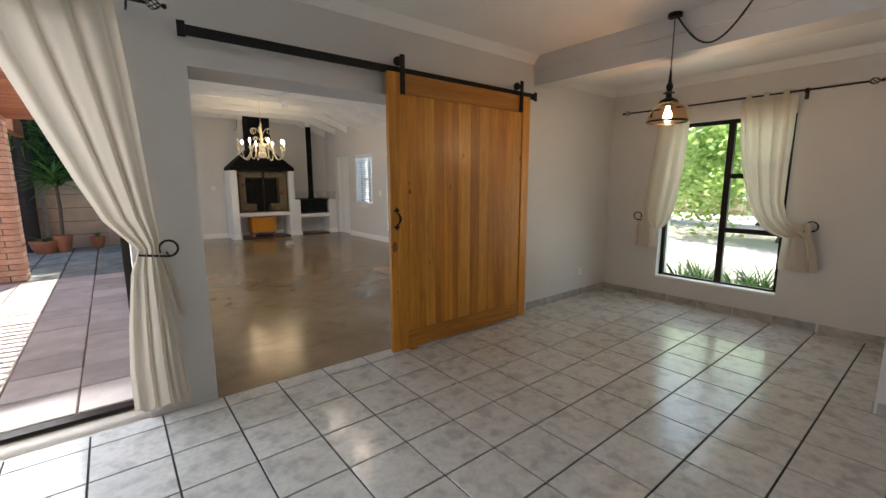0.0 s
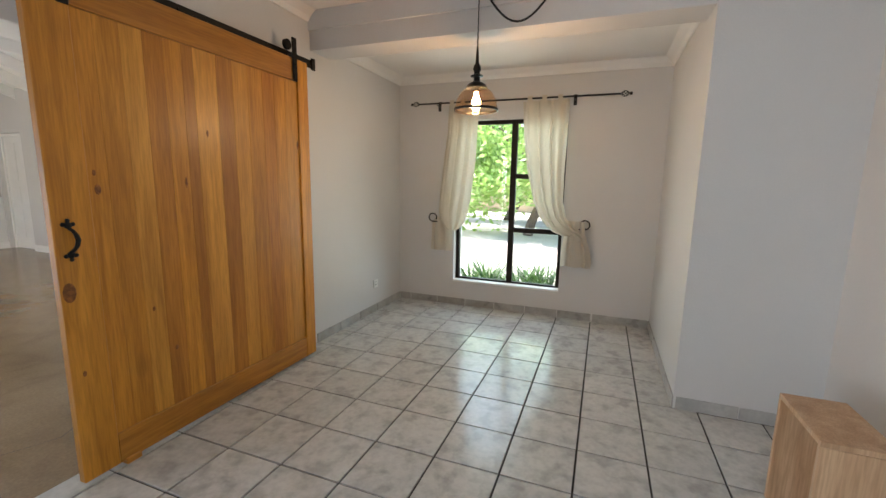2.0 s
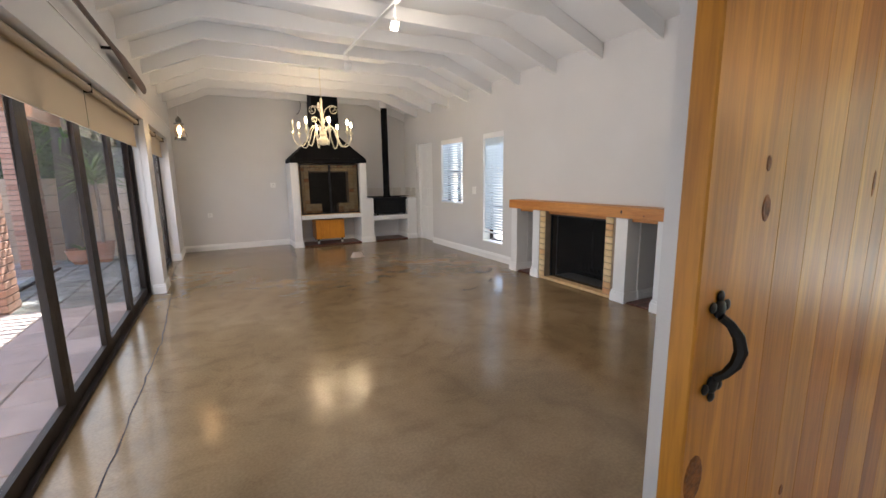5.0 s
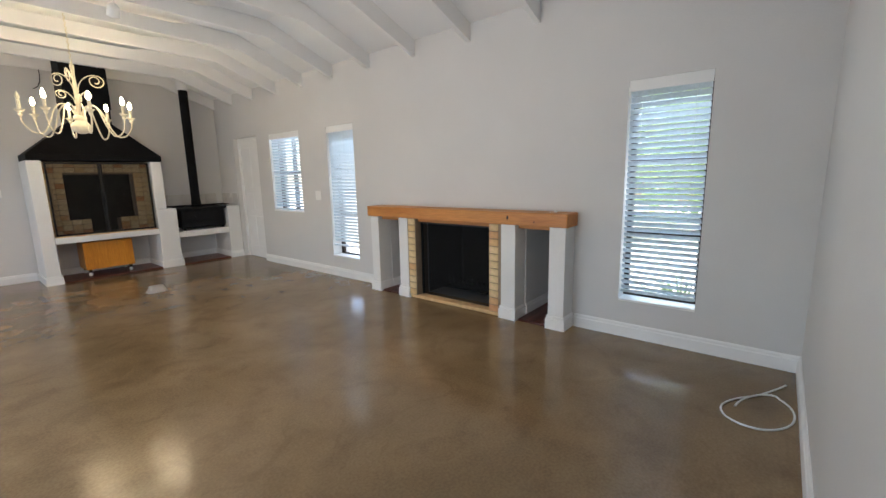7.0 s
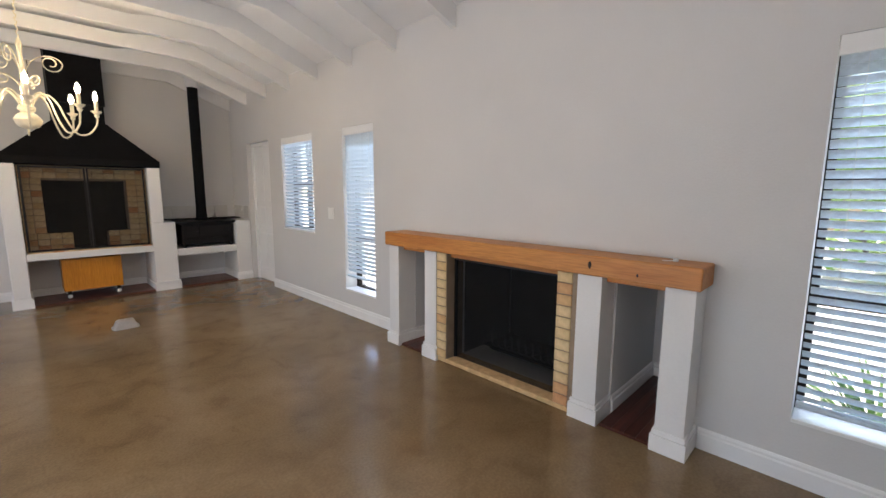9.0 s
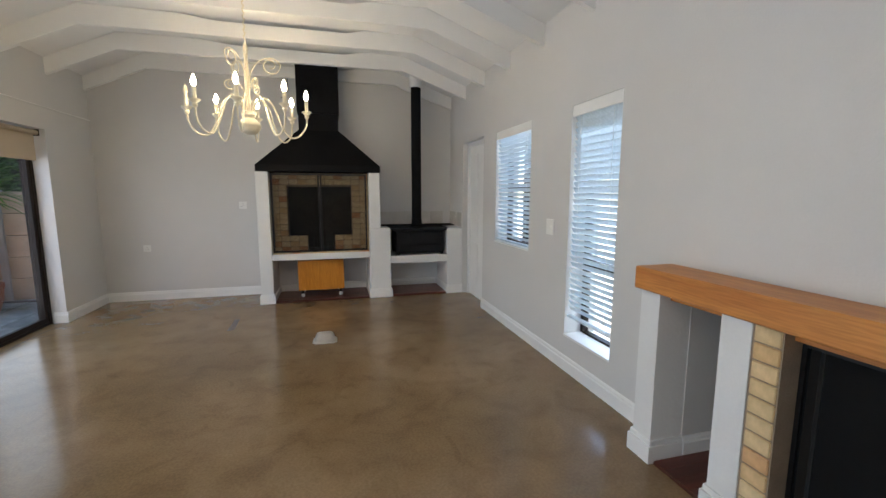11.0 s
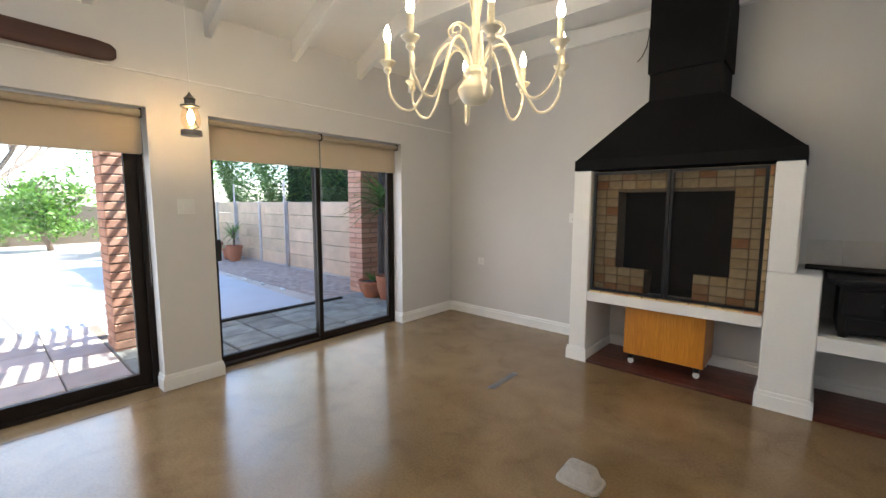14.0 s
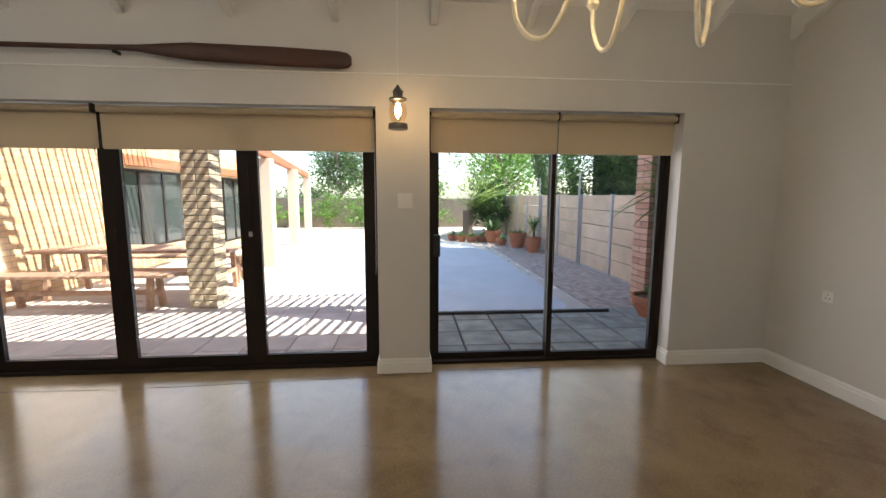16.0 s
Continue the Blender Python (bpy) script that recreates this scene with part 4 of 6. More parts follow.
def slider(name, y0, y1, bars, thick, label):
    d = tagged(new(name), label, kind="structure")
    d.location = (GX, (y0 + y1) / 2, 0)
    bm = bmesh.new()
    bm_box(bm, GX - 0.05, y0, 2.045, GX + 0.05, y1, LINTEL), bm_box(bm, GX - 0.05, y0, -0.02, GX + 0.05, y1, 0.028)
    bm_box(bm, GX - 0.05, y0, 0.028, GX + 0.05, y0 + 0.04, 2.045), bm_box(bm, GX - 0.05, y1 - 0.04, 0.028, GX + 0.05, y1, 2.045)
    part("door_frame", bm, M["bronze"], d)
    ys = [y0 + 0.04, *bars, y1 - 0.04]
    for i, (a, b) in enumerate(zip(ys, ys[1:])):
        o = 0.0 if thick > 0.06 else 0.022 if i % 2 else -0.022
        bm = bmesh.new()
        lap = 0.0 if thick > 0.06 else thick / 2
        s0, s1 = a + (0.001 if i == 0 else 0.001 - lap), b - (0.001 if i == len(ys) - 2 else 0.001 - lap)
        xa, xb = GX + o - 0.018, GX + o + 0.018
        bm_box(bm, xa, s0, 0.03, xb, s0 + thick, 2.04), bm_box(bm, xa, s1 - thick, 0.03, xb, s1, 2.04)
        bm_box(bm, xa, s0 + thick, 0.03, xb, s1 - thick, 0.03 + thick * 1.1), bm_box(bm, xa, s0 + thick, 2.04 - thick, xb, s1 - thick, 2.04)
        leaf = part("leaf", bm, M["bronze"], d)
        g = part("pane", box_bm(GX + o - 0.003, s0 + thick, 0.03 + thick * 1.1, GX + o + 0.003, s1 - thick, 2.04 - thick), M["glass"], leaf)
        g.visible_shadow = False
    return d


sd1 = slider("door_1", DOOR1[0], DOOR1[1], (4.95, 5.946, 6.96), 0.078, "wide dark bronze folding glass door to the patio")
sd2 = slider("door_2", DOOR2[0], DOOR2[1], (9.42,), 0.045, "dark bronze sliding glass door to the pool side")
part("door_handle", box_bm(GX - 0.0005, 8.421, 0.93, GX + 0.06, 8.475, 1.11, 0.006), M["rubber"], sd2, "black plastic pull handle")
part("lock_plate", box_bm(GX + 0.0185, 6.945, 1.1, GX + 0.026, 6.975, 1.14, 0.003), M["post"], sd1, "small silver lock")

for y0, y1 in ((DOOR1[0] + 0.01, 5.94), (5.96, DOOR1[1] - 0.012), (DOOR2[0] + 0.01, 9.417), (9.423, DOOR2[1] - 0.012)):
    b = thing("roller_blind", (0.02, (y0 + y1) / 2, 1.78), "cream fabric roller blind drawn slightly down over a glass door", "blind", "roller blinds over the glass doors")
    bm = bmesh.new()
    bmesh.ops.create_cone(bm, cap_ends=True, segments=20, radius1=0.026, radius2=0.026, depth=y1 - y0 - 0.02, matrix=pose(0.03, (y0 + y1) / 2, 2.052, 90))
    part("roller", bm, M["blind"], b, "", True)
    part("fabric", box_bm(0.003, y0 + 0.003, 1.775, 0.0045, y1 - 0.003, 2.05), M["blind"], b)
    part("bottom_bar", box_bm(-0.001, y0 + 0.012, 1.765, 0.009, y1 - 0.012, 1.7745, 0.002), M["blind"], b)
    part("bracket", box_bm(0.006, y1 - 0.011, 2.02, 0.058, y1 - 0.003, 2.086), M["bronze"], b)
    if y1 < 6 or y1 > 10:
        continue
    part("bead_chain", bm_tube(bmesh.new(), [(0.03, y1 - 0.006, 2.04), (0.032, y1 - 0.004, 1.5), (0.034, y1 - 0.002, 0.85), (0.03, y1 - 0.012, 0.8), (0.02, y1 - 0.01, 0.86), (0.02, y1 - 0.006, 2.04)], 0.0013, 5), M["post"], b)

# patio door of the dining room
pd = tagged(new("door_3"), "dark bronze frame of the open patio door", kind="structure")
pd.location = (-1.3, 2.6, 0)
bm = bmesh.new()
bm_box(bm, -2.4, 2.62, 2.07, -0.2, 2.70, 2.12), bm_box(bm, -2.4, 2.62, -0.02, -0.2, 2.7, 0.004)
bm_box(bm, -0.24, 2.62, 0.004, -0.2, 2.7, 2.07), bm_box(bm, -2.4, 2.62, 0.004, -2.36, 2.7, 2.07)
part("door_frame", bm, M["bronze"], pd)

# ---- venetian blinds and windows of the living room ----
def venetian(key, xa, zb, gap, tilt):
    y0, y1, z0, z1 = WIN[key]
    b = thing("venetian_blind", (xa, (y0 + y1) / 2, zb), "white wooden venetian blind lowered with its slats half open", "blind", "venetian blinds")
    part("valance", box_bm(xa - 0.035, y0 + 0.004, z1 - 0.085, xa - 0.022, y1 - 0.004, z1 - 0.002, 0.003), M["trim"], b)
    part("headrail", box_bm(xa - 0.02, y0 + 0.01, z1 - 0.05, xa + 0.03, y1 - 0.01, z1 - 0.004), M["slat"], b)
    me = to_mesh("slat", box_bm(-0.024, -(y1 - y0) / 2 + 0.01, -0.0014, 0.024, (y1 - y0) / 2 - 0.01, 0.0014), M["slat"])
    z, k = z1 - 0.1, 0
    while z > zb + 0.04:
        ob = new("slat", me)
        ob.parent = b
        ob.matrix_basis = pose(0, 0, z - zb, 0, tilt + 3 * math.sin(k * 1.7), 0)
        z, k = z - gap, k + 1
    part("bottom_rail", box_bm(xa - 0.025, y0 + 0.01, zb, xa + 0.025, y1 - 0.01, zb + 0.018, 0.003), M["slat"], b)
    for y in (y0 + 0.1, y1 - 0.1):
        part("ladder_cord", bm_tube(bmesh.new(), [(xa - 0.022, y, z1 - 0.09), (xa - 0.022, y, zb + 0.01)], 0.0012, 4), M["plastic"], b)
    return b


for key, bars, hz, zb, tilt in (("window_2", (), (0.33, 0.66), 0.385, 47), ("window_3", (), (0.33, 0.66), 0.44, 58), ("window_4", (0.5,), (0.5,), 0.91, 42)):
    y0, y1, z0, z1 = WIN[key]
    ww = window_frame(key, y0, y1, z0, z1, 4.93, [y0 + (y1 - y0) * u for u in bars], [(z0 + (z1 - z0) * u, y0 + 0.035, y1 - 0.035) for u in hz])
    part("window_sill", box_bm(4.77, y0 + 0.002, z0 + 0.001, 4.93, y1 - 0.002, z0 + 0.02, 0.003), M["trim"], ww)
    venetian(key, 4.815, zb, 0.0445, tilt)

# rear door: panelled, white, closed
rd = tagged(new("door_4"), "white painted panelled back door, closed, in a deep recess", kind="structure")
rd.location = (4.95, 10.2, 0)
bm = bmesh.new()
bm_box(bm, 4.875, REARDOOR[0] + 0.05, 0.005, 4.905, REARDOOR[1] - 0.05, 2.06)
part("door_leaf", bm, M["trim"], rd)
for ya, yb in ((9.95, 10.2), (10.26, 10.52)):
    for za, zb in ((0.2, 0.75), (0.85, 1.15), (1.25, 1.95)):
        bm = bmesh.new()
        bm_box(bm, 4.865, ya, za, 4.8745, yb, zb, 0.006)
        part("door_panel", bm, M["trim"], rd)
bm = bmesh.new()
bm_box(bm, 4.85, REARDOOR[0], 0, 4.91, REARDOOR[0] + 0.048, 2.11), bm_box(bm, 4.85, REARDOOR[1] - 0.048, 0, 4.91, REARDOOR[1], 2.11), bm_box(bm, 4.85, REARDOOR[0] + 0.048, 2.062, 4.91, REARDOOR[1] - 0.048, 2.11)
part("door_frame", bm, M["trim"], rd)

# ---- fireplace ----
def fireplace():
    f = thing("fireplace", (4.68, 5.6, 0), "low plastered fireplace with yellow brick cheeks and two side niches", "fireplace")
    xf = 4.58
    for y0, y1 in ((4.352, 4.497), (4.838, 4.988), (6.222, 6.358), (6.705, 6.835)):
        bm = box_bm(xf, y0, 0, XR + 0.0, y1, 0.925)
        p = part("pillar", bm, M["plaster"], f)
        bm = bmesh.new()
        bm_box(bm, xf - 0.02, y0 - 0.018, 0, xf - 0.0005, y1 + 0.018, 0.095)
        bm_box(bm, xf - 0.012, y0 - 0.011, 0.095, xf - 0.0005, y1 + 0.011, 0.125, 0.003)
        part("plinth", bm, M["trim"], p)
        for s, yy in ((-1, y0), (1, y1)):
            bm = bmesh.new()
            bm_box(bm, xf - 0.0004, min(yy, yy + s * 0.018), 0, XR, max(yy, yy + s * 0.018), 0.095)
            bm_box(bm, xf - 0.0004, min(yy, yy + s * 0.011), 0.095, XR, max(yy, yy + s * 0.011), 0.125, 0.002)
            part("plinth", bm, M["trim"], p)
    for z0, z1 in ((0.005, 0.04),):
        part("hearth", box_bm(xf + 0.005, 5.02, z0, XR, 6.205, z1, 0.003), M["firebrick"], f, "sandy brick hearth strip")
    r = random.Random(3)
    n = 12
    me = to_mesh("brick", box_bm(0, 0, 0, 0.19, 0.102, 0.0655, 0.004), M["firebrick"])
    for yb in (5.018, 6.105):
        for k in range(n):
            piece("brick", me, f, (xf - 4.68 - 0.006, yb - 5.6 + 0.002, 0.045 + k * 0.0735))
    part("mortar", box_bm(xf + 0.003, 4.99, 0.04, XR, 5.122, 0.925), M["pale_mortar"], f)
    part("mortar", box_bm(xf + 0.003, 6.101, 0.04, XR, 6.22, 0.925), M["pale_mortar"], f)
    part("lintel", box_bm(xf + 0.05, 5.124, 0.885, XR, 6.099, 0.925), M["pine"], f)
    part("spark_screen", box_bm(xf + 0.1, 5.13, 0.045, xf + 0.103, 6.095, 0.88), M["mesh"], f, "fine black spark mesh")
    bm = bmesh.new()
    bm_box(bm, xf + 0.09, 5.126, 0.042, xf + 0.112, 5.142, 0.883), bm_box(bm, xf + 0.09, 6.08, 0.042, xf + 0.112, 6.097, 0.883), bm_box(bm, xf + 0.09, 5.142, 0.86, xf + 0.112, 6.08, 0.883)
    part("screen_frame", bm, M["iron"], f)
    g = part("grate", box_bm(4.9, 5.3, 0.1, 5.15, 5.9, 0.115), M["iron"], f, "black iron fire grate")
    for k in range(9):
        part("grate_bar", bm_tube(bmesh.new(), [(5.16, 5.335 + k * 0.065, 0.107), (4.93, 5.335 + k * 0.065, 0.125), (4.88, 5.335 + k * 0.065, 0.16), (4.865, 5.335 + k * 0.065, 0.27)], 0.008, 6), M["ash_iron"], g, "ash-grey fire bar")
    return f


fireplace()
mantel = thing("mantel_shelf", (4.64, 5.6, 0.925), "thick honey pine mantel beam, knotted, laid on the fireplace pillars", "mantel shelf")
part("beam", box_bm(4.545, 4.325, 0.926, XR, 6.855, 1.045, 0.006), M["pine"], mantel)
for ya, yb in ((4.499, 4.836), (6.36, 6.703)):
    part("corbel", box_bm(4.64, ya, 0.885, XR, yb, 0.925, 0.003), M["pine"], mantel)
bm = bmesh.new()
bmesh.ops.create_cone(bm, cap_ends=True, segments=10, radius1=0.014, radius2=0.01, depth=0.003, matrix=pose(4.544, 4.9, 0.99, 0, 90) @ Matrix.Diagonal((1.6, 0.8, 1, 1)))
part("knot", bm, M["soot"], mantel, "dark wood knot")
bm = bmesh.new()
bmesh.ops.create_cone(bm, cap_ends=True, segments=10, radius1=0.007, radius2=0.005, depth=0.003, matrix=pose(4.544, 4.63, 0.965, 0, 90) @ Matrix.Diagonal((1.4, 0.8, 1, 1)))
part("knot", bm, M["soot"], mantel, "small dark wood knot")
plug = thing("wall_plug", (4.672, 4.485, 1.046), "small white plastic plug lying on the pine mantel beam", "plug")
part("body", bm_lathe(bmesh.new(), [(0.012, 0.0005), (0.015, 0.006), (0.013, 0.014), (0.005, 0.018)], (4.672, 4.485, 1.046), 12), M["plastic"], plug, "", True)
part("lead", bm_tube(bmesh.new(), [(4.672, 4.485, 1.054), (4.65, 4.51, 1.05), (4.655, 4.545, 1.0485)], 0.002, 6), M["plastic"], plug)
wl = thing("wall_wire", (2.43, YF - 0.01, 2.95), "thin black wire curling down the grey wall beside the flue", "wire")
part("wire", bm_tube(bmesh.new(), [(2.455, YF - 0.006, 3.0), (2.456, YF - 0.02, 2.93), (2.445, YF - 0.04, 2.82), (2.41, YF - 0.04, 2.745), (2.365, YF - 0.02, 2.717)], 0.005, 6), M["rubber"], wl, "", True)


# ---- braai ----
def braai():
    yf, yb = 10.67, YF
    b = thing("braai_fireplace", (2.9, 11.0, 0), "white plastered built-in braai lined with fire bricks above an open store", "braai")
    for x0, x1, h in ((2.07, 2.225, 1.70), (3.47, 3.755, 0.955)):
        p = part("pillar", box_bm(x0, yf, 0, x1, yb, h, 0.008), M["plaster"], b)
        bm = bmesh.new()
        bm_box(bm, x0 - 0.016, yf - 0.018, 0, x1 + 0.016, yf - 0.0005, 0.095)
        bm_box(bm, x0 - 0.01, yf - 0.011, 0.095, x1 + 0.01, yf - 0.0005, 0.125, 0.003)
        part("plinth", bm, M["trim"], p)
        for s, xx in ((-1, x0), (1, x1)):
            bm = bmesh.new()
            bm_box(bm, min(xx, xx + s * 0.016), yf, 0, max(xx, xx + s * 0.016), yb, 0.1)
            part("plinth", bm, M["trim"], p)
    part("pillar", box_bm(3.47, yf, 0.9555, 3.62, yb, 1.70, 0.008), M["plaster"], b)
    part("ledge", box_bm(2.226, yf - 0.002, 0.56, 3.469, yb, 0.645, 0.004), M["plaster"], b)
    part("back_wall", box_bm(2.226, 11.27, 0.125, 3.469, yb - 0.001, 0.56), M["plaster"], b)
    part("baseboard", skirt_bm("x", 11.27, -1, 2.242, 3.453, 0.12), M["trim"], b)
    # brick face with a stepped opening
    hx0, hx1, hz0, hz1, nx0, nx1 = 2.43, 3.245, 0.845, 1.515, 2.665, 3.015
    y0 = 10.76
    bm = bmesh.new()
    for a, c, d, e in ((2.23, 0.65, hx0, 1.69), (hx1, 0.65, 3.465, 1.69), (hx0, hz1, hx1, 1.69), (hx0, 0.65, nx0, hz0), (nx1, 0.65, hx1, hz0)):
        bm_box(bm, a, y0 + 0.006, c, d, y0 + 0.2, e)
    part("mortar", bm, M["pale_mortar"], b)
    bm = bmesh.new()
    bm_box(bm, 2.23, 11.24, 0.65, 3.465, 11.26, 1.69), bm_box(bm, 2.23, y0 + 0.21, 0.646, 3.465, 11.24, 0.66)
    bm_box(bm, 2.227, y0 + 0.21, 0.66, 2.24, 11.24, 1.69), bm_box(bm, 3.455, y0 + 0.21, 0.66, 3.468, 11.24, 1.69), bm_box(bm, 2.24, y0 + 0.21, 1.68, 3.455, 11.24, 1.69)
    part("firebox", bm, M["soot"], b, "soot-blackened firebox")
    r = random.Random(5)
    meshes = {}
    def brick(x, z, w, h):
        key = (round(w, 3), round(h, 3))
        if key not in meshes:
            meshes[key] = to_mesh("brick", box_bm(0.003, 0, 0.003, w - 0.003, 0.03, h - 0.003, 0.003), M["firebrick"])
        piece("brick", meshes[key], b, (x - 2.9, y0 - 11.0 - r.uniform(0, 0.002), z))
    rows = [(0.655 + k * 0.0735) for k in range(14)]
    for k, z in enumerate(rows):
        h = 0.0735
        spans = [(2.232, hx0), (hx1, 3.463)]
        if z + h / 2 > hz1:
            spans = [(2.232, 3.463)]
        elif z + h / 2 < hz0:
            spans = [(2.232, nx0), (nx1, 3.463)]
        for a, c in spans:
            n = max(1, round((c - a) / 0.105)) if z + h / 2 > hz0 and len(spans) == 2 else max(1, round((c - a) / 0.11))
            for i in range(n):
                brick(a + (c - a) * i / n, z, (c - a) / n, h)
    for k in range(11):
        me = meshes.setdefault("edge", to_mesh("brick", box_bm(0.003, 0, 0, 0.107, 0.09, 0.012, 0.002), M["firebrick"]))
        piece("brick", me, b, (2.235 - 2.9 + k * 0.1118, yf - 11.0 + 0.0, 0.6455))
    # spark doors
    for xa, xb in ((2.245, 2.838), (2.842, 3.44)):
        z0, z1, yd = 0.665, 1.68, 10.685
        bm = bmesh.new()
        bm_box(bm, xa, yd, z0, xa + 0.022, yd + 0.018, z1), bm_box(bm, xb - 0.022, yd, z0, xb, yd + 0.018, z1)
        bm_box(bm, xa + 0.022, yd, z0, xb - 0.022, yd + 0.018, z0 + 0.022), bm_box(bm, xa + 0.022, yd, z1 - 0.022, xb - 0.022, yd + 0.018, z1)
        d = part("spark_door", bm, M["iron"], b, "black steel framed mesh door")
        part("mesh", box_bm(xa + 0.022, yd + 0.008, z0 + 0.022, xb - 0.022, yd + 0.009, z1 - 0.022), M["mesh_thin"], d)
    # low shelf for the stove
    part("stove_ledge", box_bm(3.756, yf + 0.002, 0.465, 4.56, yb, 0.565, 0.004), M["plaster"], b)
    part("stub_wall", box_bm(4.561, yf, 0, XR - 0.0005, yb, 0.94, 0.006), M["plaster"], b)
    part("plinth", skirt_bm("x", yf, -1, 4.55, XR), M["trim"], b)
    part("plinth", skirt_bm("y", 4.56, -1, yf, yb, 0.12), M["trim"], b)
    part("back_wall", box_bm(3.756, 11.27, 0.12, 4.56, yb - 0.001, 0.465), M["plaster"], b)
    part("baseboard", skirt_bm("x", 11.27, -1, 3.775, 4.54, 0.12), M["trim"], b)
    # tiles behind the stove
    me = to_mesh("tile", box_bm(0.002, 0, 0.002, 0.198, 0.008, 0.198, 0.0015), M["whitetile"])
    for k in range(5):
        piece("tile", me, b, (3.66 - 2.9 + k * 0.2, YF - 11.0 - 0.009, 0.957))
    for k in range(3):
        piece("tile", me, b, (XR - 2.9 - 0.001, 10.69 - 11.0 + k * 0.2, 0.957), math.pi / 2)
    bm = bmesh.new()
    bm_box(bm, 3.66, 11.02, 0.9565, 4.76, 11.285, 0.966, 0.002)
    part("worktop", bm, M["hood"], b, "thin dark slate strip behind the stove")


M["mesh_thin"] = mesh_screen_mat("spark_mesh_thin")
M["mesh_thin"].node_tree.nodes["Mix Shader"].inputs[0].default_value = 0.3
M["whitetile"] = surf("white_wall_tile", (0.62, 0.6, 0.56), 0.08, 6, 60, 0.25, 0.02, rand=0.06)
braai()

for x0, x1 in ((2.243, 3.452), (3.773, 4.54)):
    f = thing("parquet_panel", ((x0 + x1) / 2, 10.96, 0), "dark red-brown parquet floor panel raised in the braai store", "floor panel", "dark parquet panels")
    part("base", box_bm(x0, 10.655, 0.001, x1, 11.25, 0.018), M["darkwood"], f)
    n = 6
    for k in range(n):
        part("strip", box_bm(x0 + 0.002, 10.657 + k * 0.098, 0.0185, x1 - 0.002, 10.657 + (k + 1) * 0.098 - 0.002, 0.027, 0.001), M["darkwood"], f)
for y0, y1 in ((4.524, 4.806), (6.384, 6.682)):
    f = thing("parquet_panel", (4.9, (y0 + y1) / 2, 0), "dark red-brown parquet floor panel in the fireplace niche", "floor panel", "dark parquet panels")
    part("base", box_bm(4.59, y0, 0.001, 5.6, y1, 0.012), M["darkwood"], f)
    for k in range(4):
        w = (y1 - y0) / 4
        part("strip", box_bm(4.592, y0 + w * k + 0.001, 0.0125, 5.6, y0 + w * (k + 1) - 0.001, 0.02, 0.001), M["darkwood"], f)

# extractor hood and flue
hood = thing("braai_hood", (2.85, 10.98, 1.70), "matt black steel hood tapering into a square flue", "hood")
bm = bmesh.new()
bm_box(bm, 2.08, 10.65, 1.703, 3.625, YF - 0.001, 1.79, 0.003)
part("canopy_rim", bm, M["hood"], hood)
bm = bmesh.new()
lo = [bm.verts.new(v) for v in ((2.09, 10.66, 1.7905), (3.615, 10.66, 1.7905), (3.615, YF - 0.001, 1.7905), (2.09, YF - 0.001, 1.7905))]
hi = [bm.verts.new(v) for v in ((2.6, 10.84, 2.245), (3.11, 10.84, 2.245), (3.11, YF - 0.001, 2.245), (2.6, YF - 0.001, 2.245))]
bm.faces.new(lo), bm.faces.new(hi)
for i in range(4):
    bm.faces.new((lo[i], lo[(i + 1) % 4], hi[(i + 1) % 4], hi[i]))
part("canopy", bm, M["hood"], hood)
part("collar", box_bm(2.605, 10.845, 2.2455, 3.105, YF - 0.001, 2.46, 0.002), M["hood"], hood)
part("flue", box_bm(2.59, 10.83, 2.4605, 3.12, YF - 0.001, 3.168, 0.002), M["hood"], hood)


def stove():
    s = thing("wood_stove", (4.16, 11.0, 0.565), "small black cast iron stove with a tall round flue pipe", "stove")
    bm = bmesh.new()
    bm_box(bm, 3.84, 10.73, 0.6, 4.53, 11.2, 0.9, 0.008)
    part("body", bm, M["iron_matt"], s)
    part("top_plate", box_bm(3.775, 10.69, 0.915, 4.6, 11.25, 0.945, 0.006), M["iron_matt"], s)
    part("neck", box_bm(3.82, 10.71, 0.9005, 4.55, 11.22, 0.9145), M["iron_matt"], s)
    for xa, xb in ((3.86, 4.05), (4.06, 4.51)):
        part("door", box_bm(xa, 10.718, 0.72, xb, 10.7295, 0.88, 0.004), M["iron_matt"], s)
    part("ash_drawer", box_bm(3.88, 10.716, 0.615, 4.49, 10.7295, 0.7, 0.004), M["iron_matt"], s)
    for x in (4.04, 4.48):
        bm = bmesh.new()
        bmesh.ops.create_uvsphere(bm, u_segments=10, v_segments=6, radius=0.012, matrix=Matrix.Translation((x, 10.705, 0.8)))
        part("knob", bm, M["iron"], s, "", True)
    for x in (3.87, 4.5):
        for y in (10.76, 11.17):
            part("foot", box_bm(x - 0.02, y - 0.02, 0.566, x + 0.02, y + 0.02, 0.5995, 0.003), M["iron_matt"], s)
    part("pipe", bm_lathe(bmesh.new(), [(0.07, 0.946), (0.07, 2.95)], (4.185, 11.0, 0), 24), M["hood"], s, "", True)
    part("pipe_collar", bm_lathe(bmesh.new(), [(0.09, 0.946), (0.09, 0.98), (0.076, 0.985), (0.076, 1.05), (0.0705, 1.05)], (4.185, 11.0, 0), 24), M["hood"], s, "", True)
    part("ceiling_collar", bm_lathe(bmesh.new(), [(0.085, 2.9), (0.09, 2.95), (0.09, 3.14), (0.02, 3.14)], (4.185, 11.0, 0), 24), M["ceiling"], s, "white plaster collar", True)


